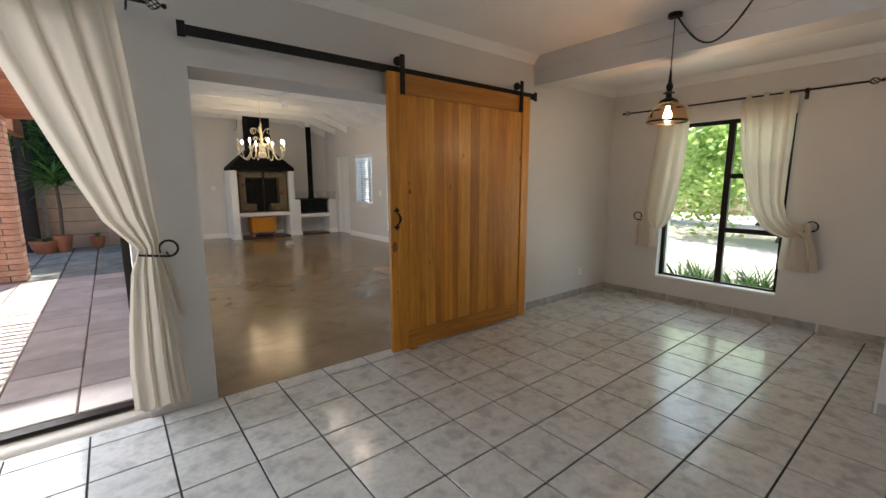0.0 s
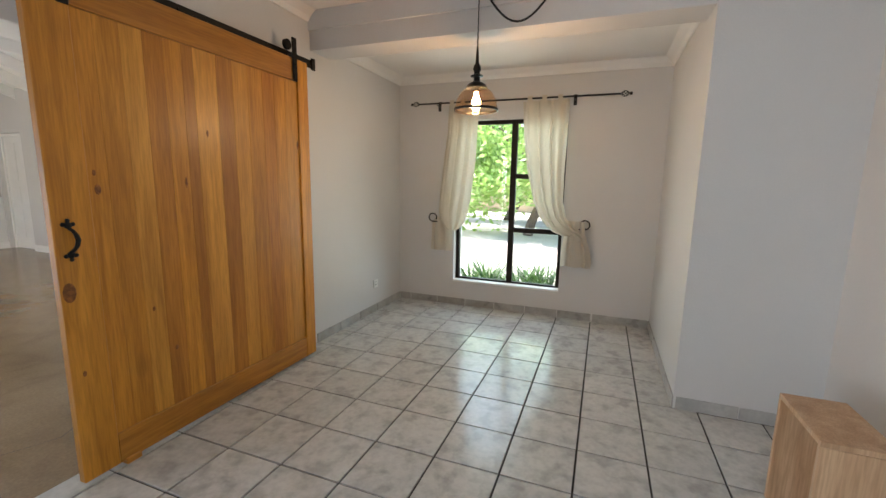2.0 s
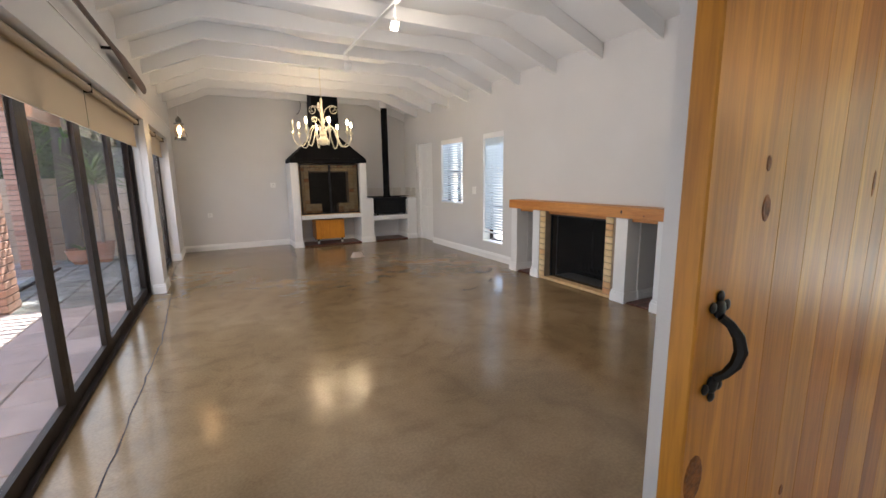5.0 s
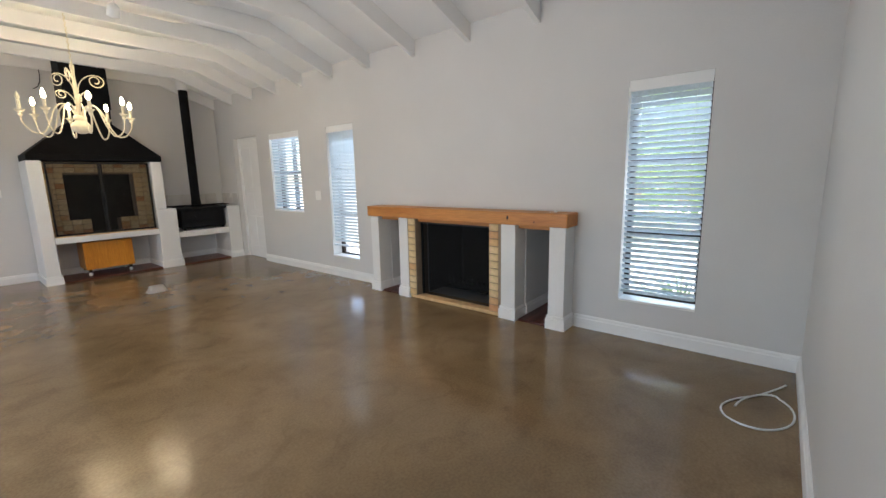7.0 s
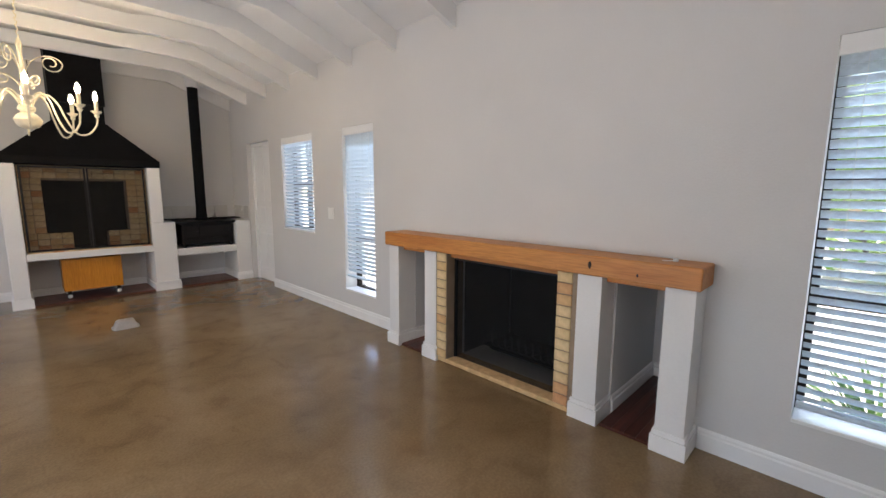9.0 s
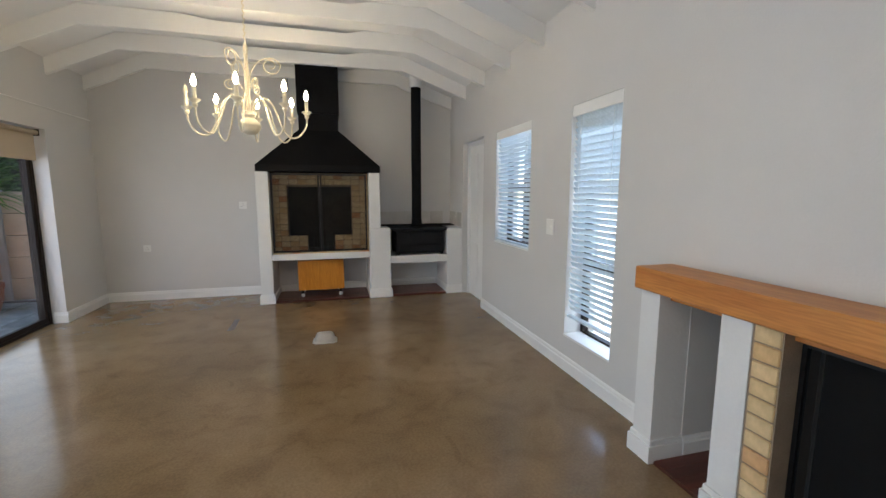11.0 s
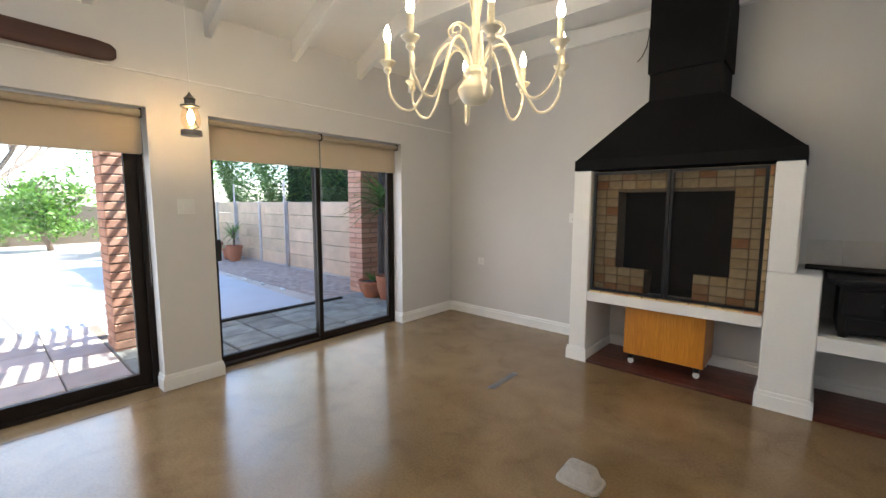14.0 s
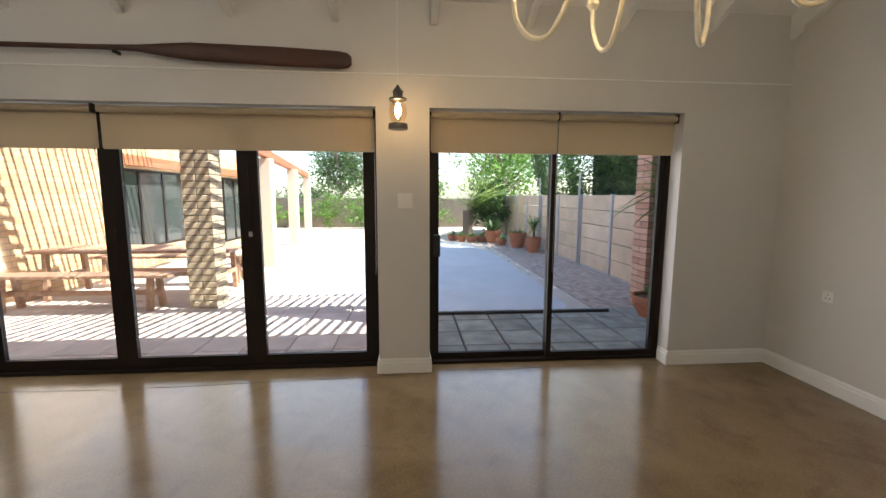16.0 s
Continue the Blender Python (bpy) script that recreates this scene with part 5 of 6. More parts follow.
M["iron_matt"] = surf("cast_iron", (0.012, 0.012, 0.013), 0.25, 9, 60, 0.55, 0.2, metal=0.0, spec=0.15)
stove()


def castor_cabinet():
    c = thing("castor_cabinet", (2.83, 10.95, 0.027), "orange veneer box cabinet on small castors under the braai", "cabinet")
    x0, x1, y0, y1, z0, z1 = 2.52, 3.12, 10.79, 11.2, 0.125, 0.53
    part("front_panel", box_bm(x0, y0, z0, x1, y0 + 0.018, z1, 0.003), M["cabinet"], c)
    part("side_panel", box_bm(x0, y0 + 0.0185, z0, x0 + 0.016, y1, z1, 0.002), M["cabinet"], c)
    part("side_panel", box_bm(x1 - 0.016, y0 + 0.0185, z0, x1, y1, z1, 0.002), M["cabinet"], c)
    part("top_panel", box_bm(x0 + 0.0165, y0 + 0.0185, z1 - 0.016, x1 - 0.0165, y1, z1), M["cabinet"], c)
    part("base_panel", box_bm(x0 + 0.0165, y0 + 0.0185, z0, x1 - 0.0165, y1, z0 + 0.016), M["cabinet"], c)
    for x in (x0 + 0.05, x1 - 0.05):
        for y in (y0 + 0.05, y1 - 0.05):
            bm = bmesh.new()
            bmesh.ops.create_cone(bm, cap_ends=True, segments=14, radius1=0.024, radius2=0.024, depth=0.018, matrix=pose(x, y, 0.052, 90, 0, 30))
            k = part("castor", bm, M["plastic"], c, "small white castor", True)
            part("castor_plate", box_bm(x - 0.02, y - 0.02, 0.078, x + 0.02, y + 0.02, z0 - 0.0005), M["iron"], k)


castor_cabinet()


# ---- chandelier ----
def chandelier():
    X, Y = 2.35, 8.845
    c = thing("chandelier", (X, Y, 3.17), "cream enamelled eight-arm chandelier with scrolls and lit candle bulbs", "chandelier")
    z0 = 1.915
    part("ball", bm_lathe(bmesh.new(), [(0.012, -0.004), (0.03, -0.002), (0.06, 0.01), (0.08, 0.035), (0.088, 0.06), (0.09, 0.066), (0.09, 0.072), (0.08, 0.09), (0.06, 0.115), (0.042, 0.125), (0.042, 0.135), (0.056, 0.15), (0.056, 0.175), (0.045, 0.18), (0.02, 0.19)], (X, Y, z0), 28), M["cream"], c, "", True)
    part("column", bm_lathe(bmesh.new(), [(0.02, 0.19), (0.018, 0.3), (0.02, 0.45), (0.014, 0.6), (0.02, 0.68), (0.008, 0.72)], (X, Y, z0), 14), M["cream"], c, "", True)
    for k in range(8):
        a = k * math.pi / 4
        R = 0.455 if k % 2 == 0 else 0.44
        dz = 0.0 if k % 2 == 0 else -0.01
        def at(r, z):
            return (X + r * math.cos(a), Y + r * math.sin(a), z0 + z)
        ctrl = [(0.03, 0.17), (0.06, 0.24), (0.1, 0.285), (0.15, 0.285), (0.2, 0.22), (0.235, 0.12), (0.275, 0.03), (0.32, -0.02 + dz), (0.38, -0.012 + dz), (0.425, 0.035), (R - 0.004, 0.09), (R, 0.15)]
        fine = []
        for i in range(len(ctrl) - 1):
            p0, p1, p2, p3 = (ctrl[max(0, i - 1)], ctrl[i], ctrl[i + 1], ctrl[min(len(ctrl) - 1, i + 2)])
            for s in range(4):
                u = s / 4
                fine.append(tuple(0.5 * (2 * p1[j] + (p2[j] - p0[j]) * u + (2 * p0[j] - 5 * p1[j] + 4 * p2[j] - p3[j]) * u * u + (3 * p1[j] - p0[j] - 3 * p2[j] + p3[j]) * u ** 3) for j in (0, 1)))
        fine.append(ctrl[-1])
        arm = part("arm", bm_tube(bmesh.new(), [at(r, z) for r, z in fine], 0.0075, 8), M["cream"], c, "", True)
        x, y, _ = at(R, 0)
        part("drip_cup", bm_lathe(bmesh.new(), [(0.01, 0.14), (0.02, 0.155), (0.016, 0.17), (0.04, 0.195), (0.04, 0.2), (0.012, 0.2)], (x, y, z0), 16), M["cream"], arm, "", True)
        part("candle_tube", bm_lathe(bmesh.new(), [(0.015, 0.2005), (0.015, 0.29), (0.006, 0.292)], (x, y, z0), 14), M["cream"], arm, "", True)
        lit = k != 4
        part("candle_bulb", bm_lathe(bmesh.new(), [(0.01, 0.2925), (0.017, 0.31), (0.018, 0.325), (0.012, 0.35), (0.003, 0.372)], (x, y, z0), 12), M["flame"] if lit else M["cream"], arm, "glowing flame bulb" if lit else "unlit flame bulb", True)
    for k in range(6):
        a = k * math.pi / 3 + 0.1
        big = k % 2 == 0
        s, zc = (1.0, 0.42) if big else (0.62, 0.3)
        pts = []
        for i in range(30):
            u = i / 29
            if u < 0.45:
                v = u / 0.45
                th = math.pi - v * math.pi
                r, z = 0.02 + s * 0.12 * (1 + math.cos(th)), zc + s * 0.14 * v + s * 0.12 * math.sin(th)
            else:
                v = (u - 0.45) / 0.55
                th = -v * math.pi * 2.6
                q = s * 0.075 * (1 - v * 0.72)
                r, z = 0.02 + s * 0.24 - s * 0.075 + q * math.cos(th), zc + s * 0.14 + q * math.sin(th)
            pts.append((X + r * math.cos(a), Y + r * math.sin(a), z0 + z))
        part("scroll", bm_tube(bmesh.new(), pts, 0.005, 6), M["cream"], c, "", True)
    bm = bmesh.new()
    z, k = z0 + 0.72, 0
    while z < 3.16:
        bmesh.ops.create_cone(bm, cap_ends=True, segments=6, radius1=0.0045, radius2=0.0045, depth=0.032, matrix=pose(X + 0.004 * (-1) ** k, Y, z + 0.013, 0, 10 * (-1) ** k))
        z, k = z + 0.026, k + 1
    part("chain", bm, M["cream"], c)
    part("ceiling_cap", bm_lathe(bmesh.new(), [(0.045, 3.14), (0.05, 3.15), (0.05, 3.168)], (X, Y, 0)), M["cream"], c, "", True)


chandelier()


def lantern():
    X, Y, z0 = 0.44, 8.15, 1.875
    c = thing("hanging_lantern", (X, Y, 2.9), "small pewter storm lantern on a thin cord, lit amber", "lamp")
    part("base", bm_lathe(bmesh.new(), [(0.064, 0.0), (0.066, 0.005), (0.064, 0.035), (0.05, 0.04), (0.02, 0.045)], (X, Y, z0), 24), M["pewter"], c, "", True)
    part("glass", bm_lathe(bmesh.new(), [(0.04, 0.045), (0.056, 0.08), (0.06, 0.12), (0.052, 0.16), (0.038, 0.195)], (X, Y, z0), 24, False), M["lampglass"], c, "clear glass chimney", True)
    part("cap", bm_lathe(bmesh.new(), [(0.058, 0.19), (0.06, 0.2), (0.03, 0.212), (0.034, 0.235), (0.03, 0.24), (0.038, 0.245), (0.012, 0.275), (0.005, 0.29)], (X, Y, z0), 24), M["pewter"], c, "", True)
    part("bulb", bm_lathe(bmesh.new(), [(0.009, 0.17), (0.02, 0.14), (0.022, 0.115), (0.015, 0.09), (0.004, 0.075)], (X, Y, z0), 14), M["bulb"], c, "glowing amber bulb", True)
    part("bail", bm_tube(bmesh.new(), [(X + 0.06, Y - 0.02, z0 + 0.03), (X + 0.075, Y + 0.02, z0 + 0.05), (X + 0.06, Y, z0 + 0.1), (X + 0.03, Y - 0.03, z0 + 0.17)], 0.004, 6), M["pewter"], c, "", True)
    part("cord", bm_tube(bmesh.new(), [(X, Y, z0 + 0.288), (X, Y, 3.0)], 0.0025, 5), M["plastic"], c)


M["pewter"] = surf("pewter", (0.2, 0.19, 0.17), 0.2, 25, 90, 0.35, 0.05, metal=0.9)
lantern()


def oar():
    o = thing("wooden_oar", (0.16, 6.2, 2.42), "long dark varnished wooden oar mounted on the wall above the doors", "oar")
    segs = [(4.4, 0.017, 2.43), (6.1, 0.017, 2.433), (6.35, 0.022, 2.432), (6.55, 0.045, 2.425), (6.72, 0.06, 2.42), (7.3, 0.066, 2.405), (7.72, 0.062, 2.392), (7.79, 0.052, 2.39), (7.815, 0.03, 2.389)]
    bm, loops = bmesh.new(), []
    for y, r, z in segs:
        t = 0.018 if r > 0.025 else r
        loops.append([bm.verts.new((0.17 + t * math.cos(a), y, z + r * math.sin(a))) for a in [2 * math.pi * i / 16 for i in range(16)]])
    for a, b in zip(loops, loops[1:]):
        for i in range(16):
            bm.faces.new((a[i], a[(i + 1) % 16], b[(i + 1) % 16], b[i]))
    bm.faces.new(loops[0]), bm.faces.new(loops[-1])
    part("blade_and_shaft", bm, M["oar"], o, "", True)
    for y in (5.0, 6.2, 7.3):
        part("wall_bracket", box_bm(XL, y - 0.01, 2.40, 0.165, y + 0.01, 2.42), M["iron"], o)


oar()

# spot track
trk = thing("spot_track", (2.4, 6.1, 2.95), "white ceiling spotlight track running under the roof beams", "track light")
part("rail", box_bm(2.385, 4.5, 2.962, 2.42, 7.55, 2.982), M["plastic"], trk)
for k, (y, lit) in enumerate(((4.86, True), (5.78, True), (7.38, False))):
    s = part("spotlight", bm_lathe(bmesh.new(), [(0.02, 0.0), (0.045, -0.02), (0.045, -0.1), (0.038, -0.1), (0.03, -0.06)], (0, 0, 0), 20), M["plastic"], trk, "white spotlight head", True)
    s.matrix_parent_inverse = Matrix.Identity(4)
    s.matrix_basis = Matrix.Translation((0, y - 6.1, -0.11)) @ pose(0, 0, 0, 35, 0, 0)
    part("stem", bm_lathe(bmesh.new(), [(0.008, -0.115), (0.008, 0.012)], (2.4, y, 2.95), 8), M["plastic"], trk)
    if lit:
        b = part("spot_bulb", bm_lathe(bmesh.new(), [(0.034, -0.092), (0.034, -0.098)], (0, 0, 0), 16), M["spot"], trk, "lit spotlight lens")
        b.matrix_parent_inverse = Matrix.Identity(4)
        b.matrix_basis = s.matrix_basis.copy()

# ---- small things on the floor ----
tub = thing("plastic_tray", (2.88, 9.07, 0), "upturned clear plastic food tray lying on the screed", "tray")
bm = bmesh.new()
prof = [(0.115, 0.085, 0.0), (0.112, 0.082, 0.012), (0.1, 0.072, 0.016), (0.075, 0.05, 0.075), (0.07, 0.045, 0.08)]
loops = []
for a, b, z in prof:
    pts = []
    for i in range(24):
        t = 2 * math.pi * i / 24
        cx, sy = math.cos(t), math.sin(t)
        pts.append(bm.verts.new((2.88 + a * math.copysign(abs(cx) ** 0.45, cx), 9.07 + b * math.copysign(abs(sy) ** 0.45, sy), z)))
    loops.append(pts)
for a, b in zip(loops, loops[1:]):
    for i in range(24):
        bm.faces.new((a[i], a[(i + 1) % 24], b[(i + 1) % 24], b[i]))
bm.faces.new(loops[-1])
part("shell", bm, M["clear"], tub, "", True)
solid("tape_strip", bmesh.ops.create_cube(bmesh.new(), size=1)["verts"] and bm_prism(bmesh.new(), [(1.885, 9.63), (1.945, 9.66), (1.93, 10.03), (1.88, 10.03)], "z", 0.0008, 0.0022), M["tape"], "short strip of grey tape stuck to the screed", "tape")
cable = thing("white_cable", (4.1, 2.93, 0), "loose white cable curled on the floor near the corner", "cable")
ctrl = [(4.5, 2.81), (4.38, 2.87), (4.24, 2.95), (4.12, 3.05), (3.98, 3.11), (3.87, 3.08), (3.82, 2.99), (3.84, 2.89), (3.93, 2.81), (4.05, 2.775), (4.18, 2.79), (4.27, 2.86), (4.22, 2.95), (4.1, 3.02), (3.98, 3.05)]
pts = []
for i in range(len(ctrl) - 1):
    p0, p1, p2, p3 = ctrl[max(0, i - 1)], ctrl[i], ctrl[i + 1], ctrl[min(len(ctrl) - 1, i + 2)]
    for k in range(4):
        u = k / 4
        pts.append((*(0.5 * (2 * p1[j] + (p2[j] - p0[j]) * u + (2 * p0[j] - 5 * p1[j] + 4 * p2[j] - p3[j]) * u * u + (3 * p1[j] - p0[j] - 3 * p2[j] + p3[j]) * u ** 3) for j in (0, 1)), 0.006 + (0.011 if i > 10 else 0)))
part("cord", bm_tube(bmesh.new(), pts, 0.0055, 6), M["plastic"], cable, "", True)


# ---- outdoors ----
structure("ground", box_bm(-80, -60, -0.4, 60, 80, -0.1), M["ground"], "pale sunlit sandy paving and ground")
structure("lawn", box_bm(-60, 12.4, -0.099, 4.0, 60, -0.08), M["lawn"], "shaded planting soil behind the boundary wall")
# added eave, out of view; its width sets where shade ends on the slabs
structure("eave_west", box_bm(-0.27, YN + 0.35, 2.55, -0.142, 12.0, 2.62), M["pole"], "added unseen timber eave shading the slabs by the sliding doors")
# added overhang, out of view, that blocks direct sun at the east windows
structure("eave_east_shade", box_bm(5.061, -4.2, 2.5, 5.75, 12.0, 2.56), M["ceiling"], "added unseen eave that keeps the sun off the east windows")
# unseen slab that blocks the sun; west edge trimmed to let sun stripes through
structure("roof", box_bm(-0.25, -4.2, 3.601, 5.75, 12.0, 3.7), M["precast"], "unseen flat roof over the house, its edge set for the patio shade")

# wing beyond the dining room
structure("wall_wing_face", wall_bm("x", 2.741, 2.775, -14.0, -0.142, -0.1, 2.62, [(-2.4, -0.2, -0.2, 2.12), (-7.7, -5.1, 0.3, 1.95), (-11.5, -9.2, 0.0, 1.95)]), M["wingbrick"], "sunlit yellow-brown face brick wall of the dining wing")
structure("wall_wing", wall_bm("x", 2.38, 2.739, -14.0, -3.801, -0.1, 2.6, [(-7.7, -5.1, 0.3, 1.95), (-11.5, -9.2, 0.0, 1.95)]), M["wingbrick"], "sunlit face brick wall of the dining wing")
for k, (xa, xb, z0) in enumerate(((-7.7, -5.1, 0.3), (-11.5, -9.2, 0.0))):
    w5 = tagged(new(f"window_{5 + k}"), "wide dark framed window reflecting the garden", kind="structure")
    w5.location = ((xa + xb) / 2, 2.6, z0)
    bm = bmesh.new()
    for a in (xa, xa + 0.35 * (xb - xa), xa + 0.68 * (xb - xa), xb - 0.06):
        bm_box(bm, a, 2.58, z0 + 0.05, a + 0.06, 2.63, 1.9)
    bm_box(bm, xa, 2.58, z0, xb, 2.63, z0 + 0.05), bm_box(bm, xa, 2.58, 1.9, xb, 2.63, 1.95)
    part("window_frame", bm, M["bronze"], w5)
    part("pane", box_bm(xa + 0.06, 2.6, z0 + 0.05, xb - 0.06, 2.605, 1.9), M["darkglass"], w5)
structure("eave_wing", box_bm(-14.0, 2.78, 2.0, -4.9, 2.86, 2.2), M["pole"], "timber fascia along the wing")


def pillar(x0, x1, y0, y1, z1, label, mats, course=0.085):
    p = thing("brick_pillar", ((x0 + x1) / 2, (y0 + y1) / 2, -0.1), label, "pillar", "brick pillars of the patio")
    part("core", box_bm(x0 + 0.008, y0 + 0.008, -0.1, x1 - 0.008, y1 - 0.008, z1), M["mortar"], p)
    r = random.Random(int(abs(y0 * 10)))
    meshes = [to_mesh("brick", box_bm(-0.5 * (x1 - x0) - 0.001 * i, -0.5 * (y1 - y0), 0.005, -0.006, 0.5 * (y1 - y0) + 0.001 * i, course - 0.005, 0.006), mats) for i in range(2)]
    meshes2 = [to_mesh("brick", box_bm(-0.5 * (x1 - x0), -0.5 * (y1 - y0) - 0.001 * i, 0.005, 0.5 * (x1 - x0) + 0.001 * i, -0.006, course - 0.005, 0.006), mats) for i in range(2)]
    z, k = 0.0, 0
    while z < z1 + 0.1 - course:
        for rz in (0, math.pi):
            piece("brick", (meshes if k % 2 else meshes2)[r.randint(0, 1)], p, (r.uniform(-0.002, 0.002), r.uniform(-0.002, 0.002), z), rz)
        z, k = z + course, k + 1
    return p


pillar(-1.66, -1.32, 7.93, 8.27, 2.3, "red-brown face brick pillar carrying the pergola", M["redbrick"])
pillar(-2.45, -2.12, 5.4, 5.75, 2.3, "pale yellow brick pillar carrying the pergola", M["pale_brick"])
pillar(-2.3, -1.95, 11.4, 11.78, 2.6, "pinkish red brick pillar beside the potted plants", M["redbrick"])

perg = thing("pergola", (-1.5, 7.0, 2.3), "rough timber pergola with laths over the patio", "pergola")
part("beam", box_bm(-2.45, 2.72, 2.301, -2.3, 7.0, 2.45, 0.005), M["pole"], perg)
part("beam", box_bm(-1.6, 4.6, 2.3015, -1.47, 11.4, 2.6, 0.005), M["pole"], perg)
y = 2.9
me = to_mesh("lath", box_bm(-1.1, -0.022, 0.0, 1.22, 0.022, 0.03, 0.004), M["pole"])
while y < 9.6:
    piece("lath", me, perg, (-0.02, y - 7.0, 0.152 + 0.0), radians(-8))
    y += 0.135
for k, (x, y) in enumerate(((-5.9, 5.2), (-9.8, 4.7), (-15.4, 3.8))):
    part("post", box_bm(x - 0.13, y - 0.13, -0.1, x + 0.13, y + 0.13, 2.2, 0.01), M["outwall"], perg, "cream plastered post")
part("beam", bm_tube(bmesh.new(), [(-2.3, 5.7, 2.32), (-15.5, 3.8, 2.28)], 0.12, 4), M["pole"], perg)


def trestle(x0, x1, y0, y1, h, name, label, cat):
    """A plank-topped table or bench whose long side runs along y."""
    t = thing(name, ((x0 + x1) / 2, (y0 + y1) / 2, -0.03), label, cat)
    n = max(2, round((x1 - x0) / 0.13))
    w = (x1 - x0) / n
    for k in range(n):
        part("plank", box_bm(x0 + w * k + 0.004, y0, h - 0.04, x0 + w * (k + 1) - 0.004, y1, h, 0.005), M["bench"], t)
    for y in (y0 + 0.25, y1 - 0.25):
        for x, s in ((x0 + 0.05, -1), (x1 - 0.05, 1)):
            part("leg", bm_tube(bmesh.new(), [(x + s * 0.03, y, -0.029), (x - s * 0.02, y, h - 0.041)], 0.045, 4), M["bench"], t)
        part("rail", box_bm(x0 + 0.06, y - 0.03, h * 0.35, x1 - 0.06, y + 0.03, h * 0.35 + 0.07, 0.004), M["bench"], t)
    part("stretcher", box_bm((x0 + x1) / 2 - 0.02, y0 + 0.281, h * 0.35, (x0 + x1) / 2 + 0.02, y1 - 0.281, h * 0.35 + 0.06, 0.004), M["bench"], t)


trestle(-2.36, -2.04, 2.95, 5.2, 0.43, "patio_bench", "weathered wooden bench beside the patio table", "bench")
trestle(-3.45, -2.65, 3.0, 5.7, 0.66, "patio_table", "weathered wooden plank table in the sun by the brick wall", "table")
trestle(-4.05, -3.75, 3.0, 5.6, 0.43, "patio_bench", "weathered wooden bench beyond the patio table", "bench")
laths = thing("lath_screen", (-4.0, 3.7, 2.5), "thin bleached laths laid over the patio beside the wall", "lath screen")
part("bearer", box_bm(-6.0, 4.55, 2.42, -2.46, 4.62, 2.499, 0.004), M["pole"], laths)
mel = to_mesh("lath", box_bm(-0.018, -0.88, 0.0, 0.018, 0.95, 0.02, 0.003), M["pole"])
rl = random.Random(12)
for k in range(24):
    piece("lath", mel, laths, (-1.9 + k * 0.145 + rl.uniform(-0.02, 0.02), 0, 0), radians(rl.uniform(-1.5, 1.5)))

# pool cover with its edge clips
bm = bmesh.new()
prof = [(-1.75, 8.35), (-1.75, 10.0), (-1.9, 10.3), (-2.2, 10.42), (-5.0, 10.5), (-7.5, 10.45), (-9.5, 10.1), (-10.5, 9.3), (-10.8, 8.0), (-9.5, 7.2), (-5.0, 7.2), (-2.4, 7.4)]
bm_prism(bm, prof, "z", -0.099, -0.085)
structure("pool_cover", bm, M["cover"], "taut grey-blue fabric cover stretched over the pool")
solid("edge_roller", bm_tube(bmesh.new(), [(-1.62, 8.0, -0.01), (-1.62, 10.75, -0.01)], 0.02, 10), M["rubber"], "black roller bar lying along the edge of the pool cover", "roller")
for k in range(9):
    u = k / 8
    x, y = -3.2 - 6 * u, 10.62 - 0.1 * u
    solid("cover_anchor", box_bm(x - 0.06, y - 0.02, -0.0995, x + 0.06, y + 0.02, -0.06, 0.006), M["plastic"], "small white anchor beside the edge of the pool cover", "anchor", "anchors of the pool cover")

# precast boundary wall
structure("wall_boundary_footing", box_bm(-16.0, 12.02, -0.1, 0.5, 12.1, -0.06), M["post"], "concrete footing of the boundary wall")
bw = tagged(new("wall_boundary"), "sandy precast concrete panel wall with grey posts", kind="structure")
bw.location = (-7, 12.05, 0)
panel = to_mesh("panel", box_bm(-0.66, -0.02, 0.004, 0.66, 0.02, 0.298, 0.008), M["precast"])
for i in range(11):
    xc = 0.05 - 1.4 * i - 0.75
    for k in range(5):
        piece("panel", panel, bw, (xc + 7, 0, -0.06 + k * 0.303))
    part("post", box_bm(xc + 0.66, 12.0, -0.06, xc + 0.74, 12.1, 1.47, 0.006), M["post"], bw, "grey concrete post")
    if i % 2 == 0 and i < 8:
        part("fence_pole", bm_tube(bmesh.new(), [(xc + 0.7, 11.97, -0.09), (xc + 0.7, 11.97, 1.95)], 0.024, 8), M["post"], bw, "thin grey steel pole")
structure("wall_far", box_bm(-17.2, -8, -0.1, -17.0, 14, 1.3), M["mortar"], "low brown boundary wall at the far side of the garden")
structure("wall_boundary_east", box_bm(-0.35, 11.9, -0.1, 0.0, 12.0, 1.5), M["precast"], "precast wall closing the passage")


# ---- plants ----
M["bark_dark"] = surf("dark_bark", (0.035, 0.03, 0.026), 0.3, 14, 60, 0.95, 0.6)
def leaf_quad(bm, p, d, n, l, w):
    """One folded leaf from p along d."""
    d = d.normalized()
    s = d.cross(n)
    s = s.normalized() if s.length > 1e-4 else d.orthogonal().normalized()
    a, m, b = p, p + d * l * 0.5, p + d * l
    v = [bm.verts.new(x) for x in (a, m + s * w * 0.5, b, m - s * w * 0.5)]
    bm.faces.new(v)


